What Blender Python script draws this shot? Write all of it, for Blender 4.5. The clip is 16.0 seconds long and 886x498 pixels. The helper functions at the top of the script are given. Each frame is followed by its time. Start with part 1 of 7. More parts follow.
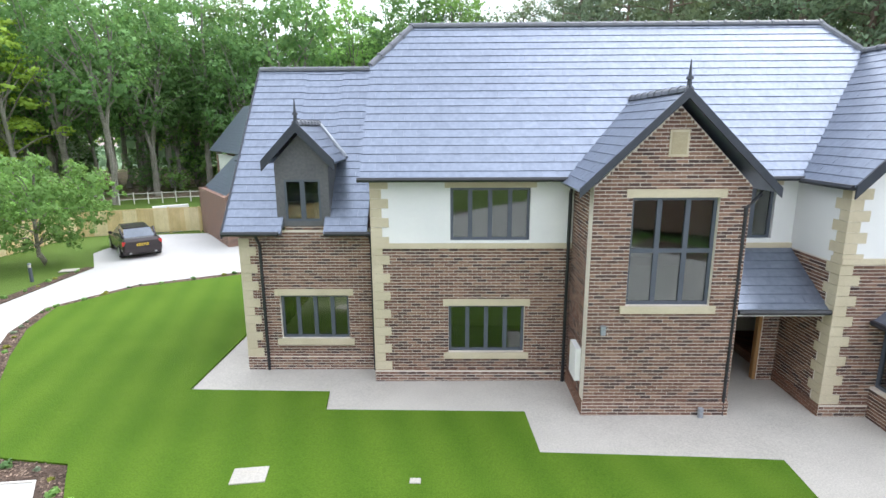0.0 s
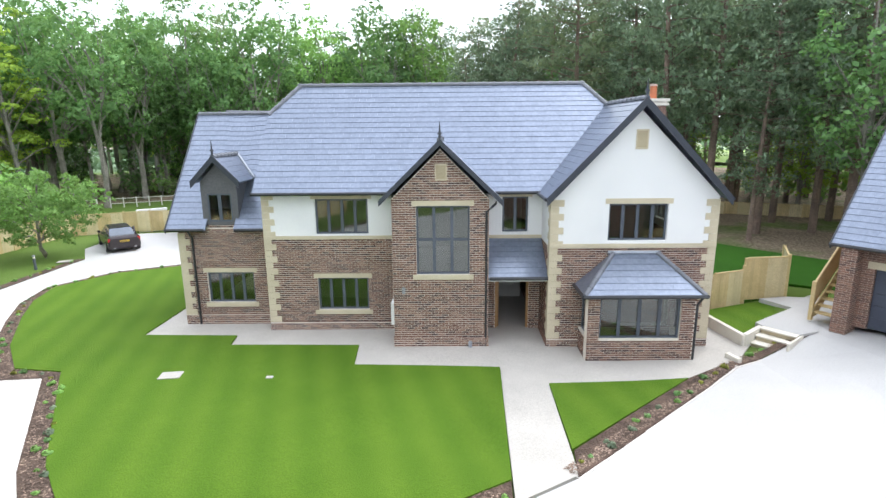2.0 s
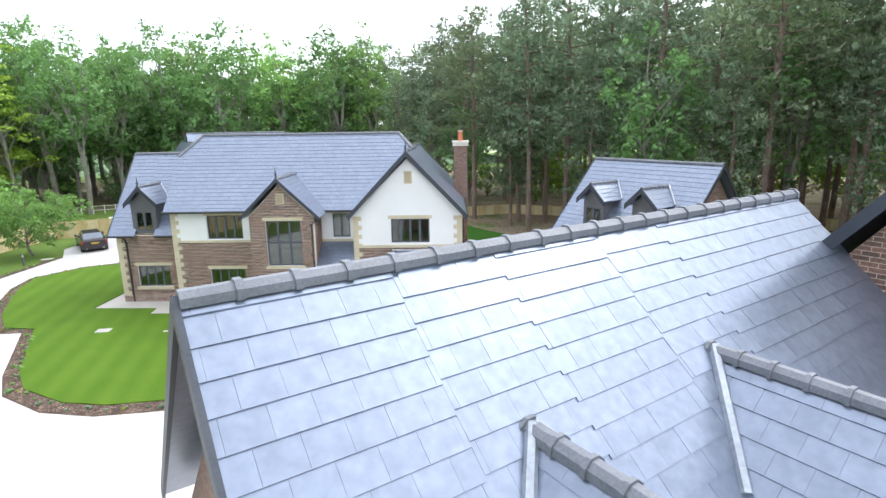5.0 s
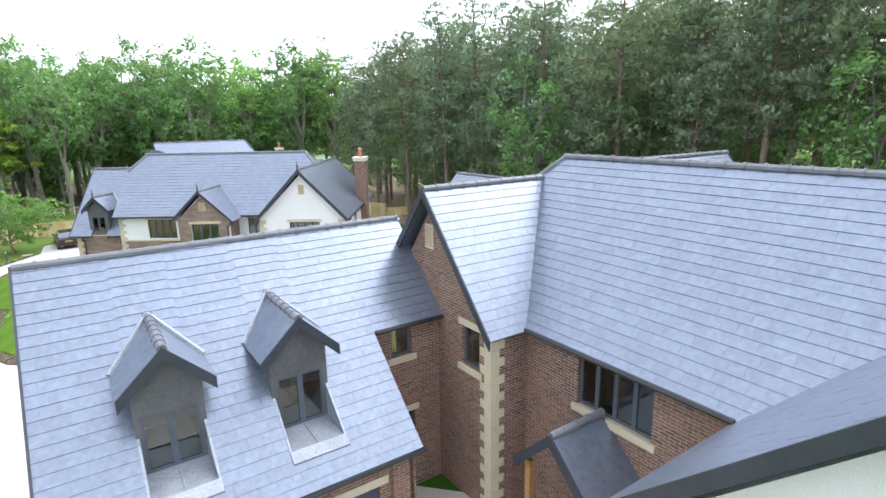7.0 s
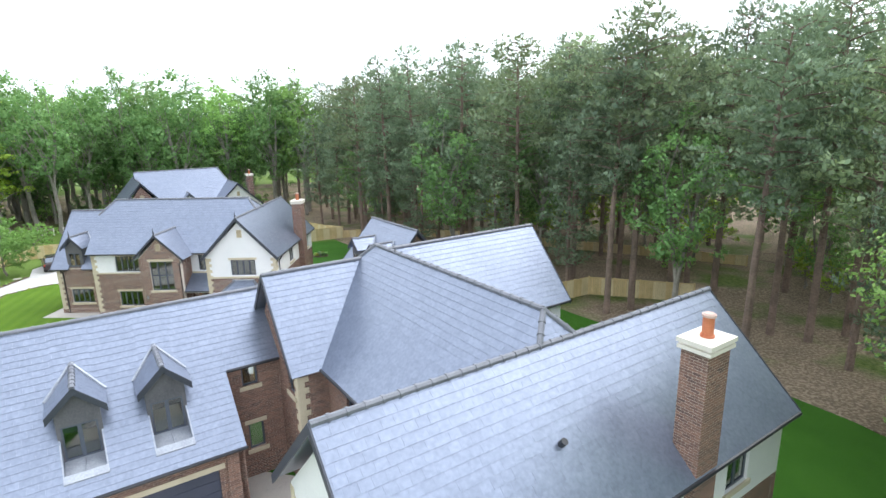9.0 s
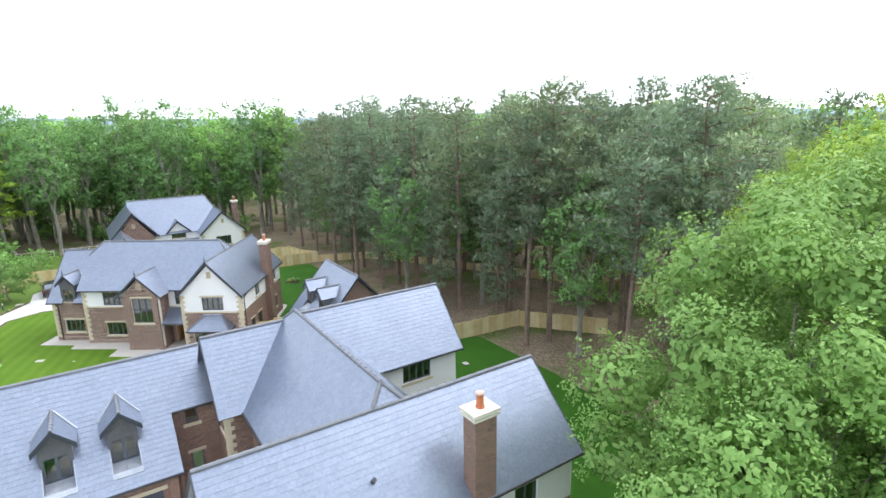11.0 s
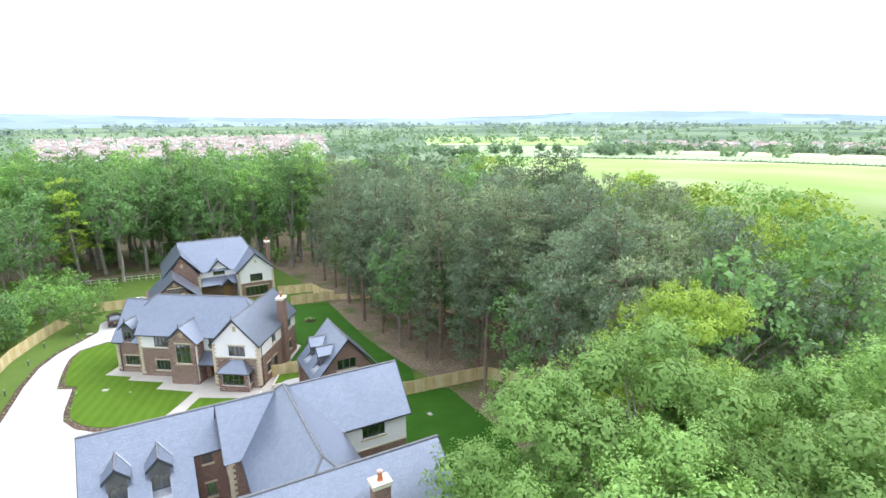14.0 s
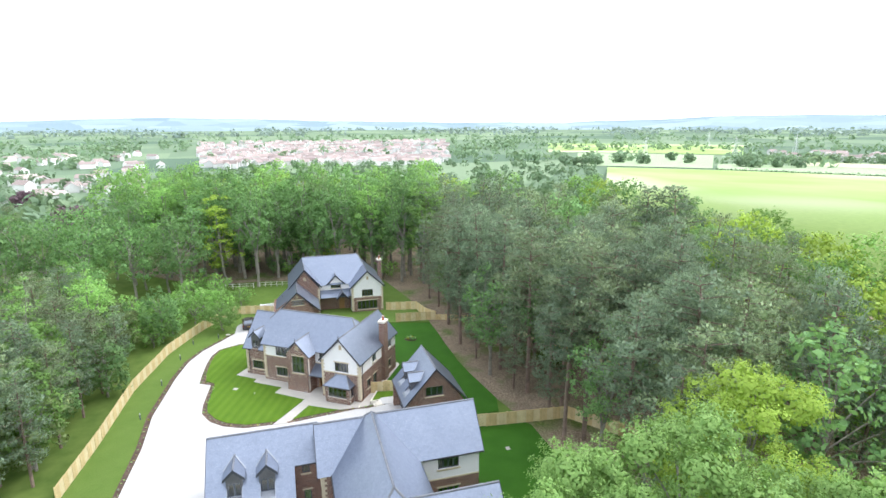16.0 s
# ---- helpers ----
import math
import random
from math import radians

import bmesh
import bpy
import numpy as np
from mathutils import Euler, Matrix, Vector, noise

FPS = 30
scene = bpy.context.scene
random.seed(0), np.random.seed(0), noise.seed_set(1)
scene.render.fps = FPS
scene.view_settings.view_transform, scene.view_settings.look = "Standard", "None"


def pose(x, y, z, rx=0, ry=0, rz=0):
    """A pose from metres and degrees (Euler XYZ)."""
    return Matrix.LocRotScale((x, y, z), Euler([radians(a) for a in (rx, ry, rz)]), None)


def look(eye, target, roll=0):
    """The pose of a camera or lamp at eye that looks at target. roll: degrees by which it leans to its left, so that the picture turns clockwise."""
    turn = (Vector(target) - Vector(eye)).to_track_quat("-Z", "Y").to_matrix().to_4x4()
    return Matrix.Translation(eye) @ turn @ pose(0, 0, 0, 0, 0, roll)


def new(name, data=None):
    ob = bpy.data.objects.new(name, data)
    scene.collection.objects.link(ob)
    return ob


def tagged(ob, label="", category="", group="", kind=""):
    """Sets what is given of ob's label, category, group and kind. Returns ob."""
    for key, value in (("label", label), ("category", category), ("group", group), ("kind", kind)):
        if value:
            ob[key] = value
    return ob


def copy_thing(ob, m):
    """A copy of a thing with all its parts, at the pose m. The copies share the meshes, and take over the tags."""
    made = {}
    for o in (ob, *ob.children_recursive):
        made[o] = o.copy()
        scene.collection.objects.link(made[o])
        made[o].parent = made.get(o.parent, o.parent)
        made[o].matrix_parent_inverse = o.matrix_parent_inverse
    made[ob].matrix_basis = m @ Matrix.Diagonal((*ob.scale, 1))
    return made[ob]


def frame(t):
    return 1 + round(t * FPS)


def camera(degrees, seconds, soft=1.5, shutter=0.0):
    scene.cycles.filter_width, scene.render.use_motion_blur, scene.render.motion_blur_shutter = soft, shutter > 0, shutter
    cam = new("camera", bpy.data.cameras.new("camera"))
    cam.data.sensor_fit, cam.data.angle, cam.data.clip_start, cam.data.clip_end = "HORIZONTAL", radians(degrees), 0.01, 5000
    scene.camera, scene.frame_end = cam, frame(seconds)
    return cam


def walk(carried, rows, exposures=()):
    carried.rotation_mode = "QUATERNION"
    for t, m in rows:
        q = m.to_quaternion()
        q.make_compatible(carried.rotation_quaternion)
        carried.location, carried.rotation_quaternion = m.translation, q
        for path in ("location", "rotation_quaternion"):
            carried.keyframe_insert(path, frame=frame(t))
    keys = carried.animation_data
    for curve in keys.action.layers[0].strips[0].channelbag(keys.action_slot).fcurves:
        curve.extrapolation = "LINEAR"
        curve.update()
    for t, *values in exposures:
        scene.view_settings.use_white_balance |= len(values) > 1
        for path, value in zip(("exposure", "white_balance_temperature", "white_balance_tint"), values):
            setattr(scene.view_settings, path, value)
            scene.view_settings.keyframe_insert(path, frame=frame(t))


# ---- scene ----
cam = camera(79.1, 16.0)
PATH = [
    (0, (-0.818, 1.263, 6.199), (-0.846, 3.214, 5.759), -0.3),
    (0.5, (0.331, -0.41, 6.491), (0.304, 1.542, 6.054), -0.3),
    (1, (1.536, -2.048, 6.799), (1.51, -0.096, 6.363), -0.4),
    (1.5, (2.672, -3.518, 7.036), (2.646, -1.566, 6.599), -0.4),
    (2, (3.9, -4.926, 7.224), (3.873, -2.975, 6.785), -0.5),
    (2.5, (5.093, -6.244, 7.366), (5.065, -4.294, 6.925), -0.4),
    (3, (6.378, -7.565, 7.639), (6.348, -5.615, 7.198), -0.5),
    (3.5, (7.521, -8.869, 7.961), (7.491, -6.919, 7.519), -0.6),
    (4, (8.793, -10.345, 8.318), (8.763, -8.395, 7.877), -0.7),
    (4.2, (9.383, -10.881, 8.376), (9.348, -8.929, 7.941), -0.7),
    (6.3, (16.095, -18.181, 10.542), (16.07, -16.237, 10.071), -1.1),
    (6.5, (16.798, -18.703, 10.529), (16.771, -16.759, 10.062), -1.1),
    (7, (18.798, -20.433, 10.796), (18.77, -18.489, 10.328), -1.1),
    (7.5, (20.682, -22.178, 11.587), (20.651, -20.234, 11.114), -1.3),
    (8, (22.377, -23.717, 12.746), (22.346, -21.774, 12.272), -1.2),
    (8.5, (23.856, -25.119, 13.79), (23.825, -23.176, 13.317), -1.2),
    (9, (25.379, -26.522, 14.795), (25.349, -24.579, 14.323), -1.1),
    (9.5, (26.775, -27.787, 15.631), (26.743, -25.844, 15.158), -1.0),
    (10, (28.23, -29.198, 16.734), (28.197, -27.256, 16.259), -1.0),
    (10.2, (28.807, -29.68, 17.21), (28.771, -27.737, 16.737), -1.0),
    (12.3, (33.686, -34.875, 23.466), (33.605, -32.936, 22.981), -0.7),
    (12.5, (34.16, -35.586, 23.983), (34.067, -33.645, 23.51), -0.5),
    (13, (35.382, -36.794, 25.487), (35.257, -34.855, 25.015), -0.4),
    (13.5, (36.522, -38.122, 27.131), (36.366, -36.185, 26.656), -0.4),
    (14, (37.8, -39.169, 28.667), (37.594, -37.237, 28.193), -0.3),
    (14.5, (38.808, -40.084, 30.056), (38.55, -38.158, 29.582), -0.3),
    (15, (39.879, -40.706, 31.345), (39.529, -38.794, 30.874), -0.3),
    (15.5, (40.659, -41.101, 32.468), (40.189, -39.214, 32.001), -0.2),
    (16, (41.086, -40.946, 33.237), (40.454, -39.104, 32.777), -0.2),
]
walk(cam, [(t, look(eye, target, roll)) for t, eye, target, roll in PATH])

# ---- world, sun, exposure ----
world = bpy.data.worlds.new("overcast_sky")
scene.world = world
world.use_nodes = True
wn, wl = world.node_tree.nodes, world.node_tree.links
sky = wn.new("ShaderNodeTexSky")
sky.sky_type = "NISHITA"
sky.sun_disc = False
sky.sun_elevation, sky.sun_rotation = radians(47.8), radians(48.0)
sky.air_density, sky.dust_density, sky.ozone_density = 1.0, 1.0, 1.0
grey = wn.new("ShaderNodeHueSaturation")
grey.inputs["Saturation"].default_value = 0.3
wl.new(sky.outputs[0], grey.inputs["Color"])
cloud = wn.new("ShaderNodeMix")
cloud.data_type = "RGBA"
cloud.inputs["Factor"].default_value = 0.8
where = wn.new("ShaderNodeTexCoord")
glow = wn.new("ShaderNodeVectorMath")
glow.operation = "DOT_PRODUCT"
glow.inputs[1].default_value = (0.48, 0.36, 0.80)
wl.new(where.outputs["Generated"], glow.inputs[0])
cover = wn.new("ShaderNodeMapRange")
cover.inputs["From Min"].default_value, cover.inputs["From Max"].default_value = -0.75, 1.0
cover.inputs["To Min"].default_value, cover.inputs["To Max"].default_value = 0.0, 1.0
wl.new(glow.outputs["Value"], cover.inputs["Value"])
tone = wn.new("ShaderNodeMix")
tone.data_type = "RGBA"
tone.inputs["A"].default_value, tone.inputs["B"].default_value = (8.0, 8.8, 9.8, 1), (15.0, 15.9, 17.6, 1)
wl.new(cover.outputs[0], tone.inputs["Factor"])
veil = wn.new("ShaderNodeMapRange")
veil.interpolation_type = "SMOOTHSTEP"
veil.inputs["From Min"].default_value, veil.inputs["From Max"].default_value = 0.83, 0.97
veil.inputs["To Min"].default_value, veil.inputs["To Max"].default_value = 0.0, 1.0
wl.new(glow.outputs["Value"], veil.inputs["Value"])
bright = wn.new("ShaderNodeMix")
bright.data_type, bright.blend_type = "RGBA", "ADD"
bright.inputs["B"].default_value = (12.5, 12.5, 12.5, 1)
wl.new(veil.outputs[0], bright.inputs["Factor"])
wl.new(tone.outputs["Result"], bright.inputs["A"])
wl.new(bright.outputs["Result"], cloud.inputs["B"])
wl.new(grey.outputs[0], cloud.inputs["A"])
wl.new(cloud.outputs["Result"], wn["Background"].inputs["Color"])
wn["Background"].inputs["Strength"].default_value = 0.15
sun = new("sun", bpy.data.lights.new("sun", "SUN"))
sun.data.energy, sun.data.angle, sun.data.color = 0.9, radians(24), (1.0, 0.96, 0.9)
sun.matrix_world = look((50, 45, 74), (0, 0, 0))
scene.view_settings.exposure = 0.33


# ---- materials ----
def ramp_mix(nt, fac, a, b):
    m = nt.nodes.new("ShaderNodeMix")
    m.data_type = "RGBA"
    m.inputs["A"].default_value, m.inputs["B"].default_value = (*a, 1), (*b, 1)
    nt.links.new(fac, m.inputs["Factor"])
    return m.outputs["Result"]


def mix_col(nt, fac, a, b, mode="MIX"):
    m = nt.nodes.new("ShaderNodeMix")
    m.data_type, m.blend_type = "RGBA", mode
    for k, v in (("A", a), ("B", b)):
        if isinstance(v, tuple):
            m.inputs[k].default_value = (*v, 1)
        else:
            nt.links.new(v, m.inputs[k])
    if isinstance(fac, float):
        m.inputs["Factor"].default_value = fac
    else:
        nt.links.new(fac, m.inputs["Factor"])
    return m.outputs["Result"]


def noise_fac(nt, scale, lo=0.35, hi=0.65, vec=None, detail=4.0):
    n = nt.nodes.new("ShaderNodeTexNoise")
    n.inputs["Scale"].default_value, n.inputs["Detail"].default_value = scale, detail
    if vec is None:
        g = nt.nodes.new("ShaderNodeNewGeometry")
        vec = g.outputs["Position"]
    nt.links.new(vec, n.inputs["Vector"])
    r = nt.nodes.new("ShaderNodeMapRange")
    r.inputs["From Min"].default_value, r.inputs["From Max"].default_value = lo, hi
    nt.links.new(n.outputs["Fac"], r.inputs["Value"])
    return r.outputs["Result"]


def bump(nt, height, strength, distance):
    b = nt.nodes.new("ShaderNodeBump")
    b.inputs["Strength"].default_value, b.inputs["Distance"].default_value = strength, distance
    nt.links.new(height, b.inputs["Height"])
    nt.links.new(b.outputs[0], nt.nodes["Principled BSDF"].inputs["Normal"])


def blank(name, rough=0.7, metal=0.0, spec=0.5):
    m = bpy.data.materials.new(name)
    m.use_nodes = True
    p = m.node_tree.nodes["Principled BSDF"]
    p.inputs["Roughness"].default_value, p.inputs["Metallic"].default_value = rough, metal
    p.inputs["Specular IOR Level"].default_value = spec
    return m, m.node_tree, p


def surface(name, a, b, rough=0.7, coarse=0.7, fine=18.0, relief=0.3, depth=0.01, metal=0.0, spec=0.5, random_amount=0.0):
    """A material of two tones, mottled at a coarse and a fine scale."""
    m, nt, p = blank(name, rough, metal, spec)
    c = ramp_mix(nt, noise_fac(nt, coarse), a, b)
    f = noise_fac(nt, fine, 0.3, 0.7)
    c = mix_col(nt, 0.35, c, ramp_mix(nt, f, tuple(x * 0.7 for x in a), tuple(min(1, x * 1.25) for x in b)))
    if random_amount:
        o = nt.nodes.new("ShaderNodeObjectInfo")
        i = nt.nodes.new("ShaderNodeNewGeometry")
        add = nt.nodes.new("ShaderNodeMath")
        nt.links.new(o.outputs["Random"], add.inputs[0])
        nt.links.new(i.outputs["Random Per Island"], add.inputs[1])
        fr = nt.nodes.new("ShaderNodeMath")
        fr.operation = "FRACT"
        nt.links.new(add.outputs[0], fr.inputs[0])
        h = nt.nodes.new("ShaderNodeHueSaturation")
        r = nt.nodes.new("ShaderNodeMapRange")
        r.inputs["To Min"].default_value, r.inputs["To Max"].default_value = 1 - random_amount, 1 + random_amount
        nt.links.new(fr.outputs[0], r.inputs["Value"])
        nt.links.new(r.outputs[0], h.inputs["Value"])
        nt.links.new(c, h.inputs["Color"])
        c = h.outputs[0]
    nt.links.new(c, p.inputs["Base Color"])
    if relief:
        bump(nt, f, relief, depth)
    return m


def brickwork(name, a, b, mortar):
    m, nt, p = blank(name, 0.85, spec=0.3)
    t = nt.nodes.new("ShaderNodeTexCoord")
    s = nt.nodes.new("ShaderNodeSeparateXYZ")
    nt.links.new(t.outputs["Object"], s.inputs[0])
    add = nt.nodes.new("ShaderNodeMath")
    nt.links.new(s.outputs["X"], add.inputs[0])
    nt.links.new(s.outputs["Y"], add.inputs[1])
    c = nt.nodes.new("ShaderNodeCombineXYZ")
    nt.links.new(add.outputs[0], c.inputs["X"])
    nt.links.new(s.outputs["Z"], c.inputs["Y"])
    br = nt.nodes.new("ShaderNodeTexBrick")
    for k, v in (("Scale", 1.0), ("Mortar Size", 0.006), ("Mortar Smooth", 0.2), ("Bias", 0.0), ("Brick Width", 0.225), ("Row Height", 0.075)):
        br.inputs[k].default_value = v
    br.inputs["Color1"].default_value, br.inputs["Color2"].default_value = (*a, 1), (*b, 1)
    br.inputs["Mortar"].default_value = (*mortar, 1)
    nt.links.new(c.outputs[0], br.inputs["Vector"])
    col = mix_col(nt, noise_fac(nt, 1.1, 0.35, 0.75), br.outputs["Color"], mix_col(nt, 0.55, br.outputs["Color"], (0.27, 0.16, 0.12), "MIX"))
    col = mix_col(nt, 0.5, col, ramp_mix(nt, noise_fac(nt, 26.0), (0.6, 0.6, 0.6), (1.35, 1.3, 1.25)), "MULTIPLY")
    nt.links.new(col, p.inputs["Base Color"])
    inv = nt.nodes.new("ShaderNodeMath")
    inv.operation = "SUBTRACT"
    inv.inputs[0].default_value = 1.0
    nt.links.new(br.outputs["Fac"], inv.inputs[1])
    bump(nt, inv.outputs[0], 0.6, 0.01)
    return m


def glass_pane(name):
    m, nt, p = blank(name, 0.03, spec=0.5)
    p.inputs["Base Color"].default_value = (0.55, 0.62, 0.58, 1)
    p.inputs["Transmission Weight"].default_value = 1.0
    p.inputs["IOR"].default_value = 1.6
    p.inputs["Coat Weight"].default_value = 1.0
    return m


def leafage(name, a, b, through_light=0.25):
    m, nt, p = blank(name, 0.65, spec=0.12)
    g = nt.nodes.new("ShaderNodeNewGeometry")
    o = nt.nodes.new("ShaderNodeObjectInfo")
    c = ramp_mix(nt, g.outputs["Random Per Island"], a, b)
    c = mix_col(nt, noise_fac(nt, 0.35, 0.3, 0.7), c, mix_col(nt, 0.5, c, tuple(x * 0.6 for x in a)))
    h = nt.nodes.new("ShaderNodeHueSaturation")
    r = nt.nodes.new("ShaderNodeMapRange")
    r.inputs["To Min"].default_value, r.inputs["To Max"].default_value = 0.75, 1.3
    nt.links.new(o.outputs["Random"], r.inputs["Value"])
    nt.links.new(r.outputs[0], h.inputs["Value"])
    nt.links.new(c, h.inputs["Color"])
    nt.links.new(h.outputs[0], p.inputs["Base Color"])
    tr = nt.nodes.new("ShaderNodeBsdfTranslucent")
    nt.links.new(mix_col(nt, 1.0, h.outputs[0], (through_light * 1.05, through_light, through_light * 0.75), "MULTIPLY"), tr.inputs["Color"])
    both = nt.nodes.new("ShaderNodeAddShader")
    nt.links.new(p.outputs[0], both.inputs[0])
    nt.links.new(tr.outputs[0], both.inputs[1])
    nt.links.new(both.outputs[0], nt.nodes["Material Output"].inputs["Surface"])
    return m


BRICK = brickwork("multi_brown_brick", (0.265, 0.15, 0.115), (0.11, 0.075, 0.07), (0.50, 0.42, 0.35))
BRICK_RED = brickwork("plinth_brick", (0.25, 0.115, 0.08), (0.13, 0.07, 0.055), (0.42, 0.33, 0.26))
STONE = surface("buff_cast_stone", (0.52, 0.455, 0.325), (0.62, 0.55, 0.41), 0.85, 1.5, 60, 0.15, 0.004)
RENDER = surface("white_render", (0.76, 0.77, 0.78), (0.84, 0.84, 0.84), 0.9, 0.6, 90, 0.12, 0.003)
SLATE = surface("blue_grey_slate", (0.205, 0.239, 0.313), (0.23, 0.266, 0.343), 0.30, 0.25, 9, 0.05, 0.002, metal=0.55, spec=0.6, random_amount=0.05)
RIDGE = surface("dark_ridge_tile", (0.125, 0.135, 0.155), (0.19, 0.20, 0.23), 0.42, 2, 40, 0.2, 0.004)
LEAD = surface("lead_sheet", (0.27, 0.295, 0.34), (0.38, 0.41, 0.46), 0.45, 2, 20, 0.2, 0.004, metal=0.35)
LEAD_DARK = surface("dark_lead_cheek", (0.085, 0.088, 0.098), (0.135, 0.135, 0.145), 0.55, 1.5, 16, 0.2, 0.004)
BARGE = surface("dark_blue_black_board", (0.032, 0.038, 0.052), (0.045, 0.052, 0.068), 0.45, 3, 60, 0.05, 0.002)
FRAME = surface("anthracite_paint", (0.075, 0.09, 0.115), (0.095, 0.11, 0.14), 0.4, 3, 60, 0.05, 0.002)
BLACK = surface("black_plastic", (0.018, 0.02, 0.026), (0.03, 0.032, 0.038), 0.35, 3, 60, 0.05, 0.002)
GLASS = glass_pane("window_glass")
GRASS = None
PAVING = surface("pale_stone_paving", (0.43, 0.405, 0.37), (0.52, 0.49, 0.45), 0.85, 0.8, 30, 0.15, 0.004)
DRIVE = surface("pale_resin_gravel_drive", (0.47, 0.463, 0.457), (0.54, 0.53, 0.525), 0.9, 0.35, 45, 0.2, 0.004)
SOIL = surface("bark_mulch", (0.055, 0.036, 0.027), (0.16, 0.105, 0.078), 0.95, 3, 16, 1.0, 0.05)


def litter_material(name):
    """Brown needles and leaves, strewn with paler bits, under patches of thin grass."""
    m, nt, p = blank(name, 0.95, spec=0.15)
    c = ramp_mix(nt, noise_fac(nt, 0.35, 0.3, 0.7), (0.19, 0.15, 0.105), (0.32, 0.25, 0.18))
    bits = noise_fac(nt, 6.0, 0.42, 0.62)
    c = mix_col(nt, 0.55, c, ramp_mix(nt, bits, (0.12, 0.092, 0.065), (0.40, 0.32, 0.235)))
    green = mix_col(nt, noise_fac(nt, 3.0, 0.35, 0.65), (0.075, 0.12, 0.03), (0.15, 0.19, 0.06))
    c = mix_col(nt, noise_fac(nt, 0.17, 0.52, 0.66), c, green)
    nt.links.new(c, p.inputs["Base Color"])
    bump(nt, bits, 0.9, 0.06)
    return m


POT_CAP = surface("pale_pink_clay", (0.50, 0.36, 0.31), (0.62, 0.46, 0.40), 0.8, 3, 40, 0.2, 0.003)
WOODLAND_FLOOR = litter_material("leaf_litter")
RAIL_GREY = surface("weathered_silver_rail", (0.55, 0.53, 0.49), (0.68, 0.66, 0.62), 0.8, 1.5, 24, 0.2, 0.004)
# Paler board tone for half panels, painting in the sheen of turned grain.
FENCE_SHEEN = surface("sheen_pine_board", (0.62, 0.52, 0.30), (0.72, 0.62, 0.39), 0.75, 1.5, 24, 0.2, 0.004, random_amount=0.05)
FENCE_NEW = surface("fresh_pine_board", (0.54, 0.41, 0.20), (0.66, 0.52, 0.28), 0.75, 1.5, 24, 0.2, 0.004, random_amount=0.08)
OAK = surface("oiled_oak", (0.30, 0.16, 0.06), (0.42, 0.24, 0.10), 0.55, 2, 30, 0.2, 0.003)
BARK = surface("grey_bark", (0.19, 0.175, 0.15), (0.34, 0.315, 0.275), 0.95, 1.2, 9, 1.0, 0.04)
PALE_BARK = surface("pale_smooth_bark", (0.42, 0.40, 0.36), (0.58, 0.55, 0.50), 0.9, 1.2, 9, 0.6, 0.02)
PINE_BARK = surface("red_pine_bark", (0.145, 0.108, 0.088), (0.285, 0.205, 0.165), 0.95, 1.2, 9, 1.0, 0.04)
LEAF_FRESH = leafage("fresh_broad_leaf", (0.13, 0.25, 0.072), (0.235, 0.38, 0.13), 0.78)
LEAF_RICH = leafage("rich_green_broad_leaf", (0.10, 0.195, 0.05), (0.185, 0.31, 0.09), 0.55)
LEAF_DEEP = leafage("deep_broad_leaf", (0.09, 0.18, 0.07), (0.175, 0.295, 0.115), 0.75)
LEAF_LIME = leafage("lime_broad_leaf", (0.185, 0.28, 0.045), (0.29, 0.385, 0.085), 0.6)
NEEDLE = leafage("pine_needle", (0.12, 0.18, 0.122), (0.22, 0.29, 0.19), 0.5)
NEEDLE_PALE = leafage("pale_pine_needle", (0.155, 0.215, 0.13), (0.265, 0.335, 0.195), 0.5)
FAR_GREEN = leafage("distant_foliage", (0.13, 0.21, 0.125), (0.22, 0.305, 0.20), 0.5)
# Blue-green far leaves hold the air's haze in their colour.
FAR_HAZE = leafage("haze_tinted_woodland", (0.22, 0.30, 0.28), (0.31, 0.39, 0.37), 0.5)
TERRACOTTA = surface("terracotta", (0.42, 0.13, 0.06), (0.52, 0.18, 0.085), 0.7, 6, 40, 0.1, 0.003)


def grass_material(name, a, b, stripes=0.0):
    m, nt, p = blank(name, 0.9, spec=0.2)
    c = ramp_mix(nt, noise_fac(nt, 0.5, 0.3, 0.7), a, b)
    f = noise_fac(nt, 35.0, 0.3, 0.7)
    c = mix_col(nt, 0.4, c, ramp_mix(nt, f, tuple(x * 0.6 for x in a), tuple(x * 1.3 for x in b)))
    if stripes:
        w = nt.nodes.new("ShaderNodeTexWave")
        w.inputs["Scale"].default_value, w.inputs["Distortion"].default_value = 0.29, 0.7
        w.inputs["Detail Scale"].default_value = 0.4
        g = nt.nodes.new("ShaderNodeNewGeometry")
        v = nt.nodes.new("ShaderNodeVectorRotate")
        v.rotation_type = "Z_AXIS"
        v.inputs["Angle"].default_value = radians(-14.7)
        nt.links.new(g.outputs["Position"], v.inputs["Vector"])
        nt.links.new(v.outputs[0], w.inputs["Vector"])
        c = mix_col(nt, stripes, c, ramp_mix(nt, w.outputs["Fac"], (0.84, 0.9, 0.85), (1.26, 1.16, 1.4)), "MULTIPLY")
    nt.links.new(c, p.inputs["Base Color"])
    bump(nt, f, 0.7, 0.02)
    return m


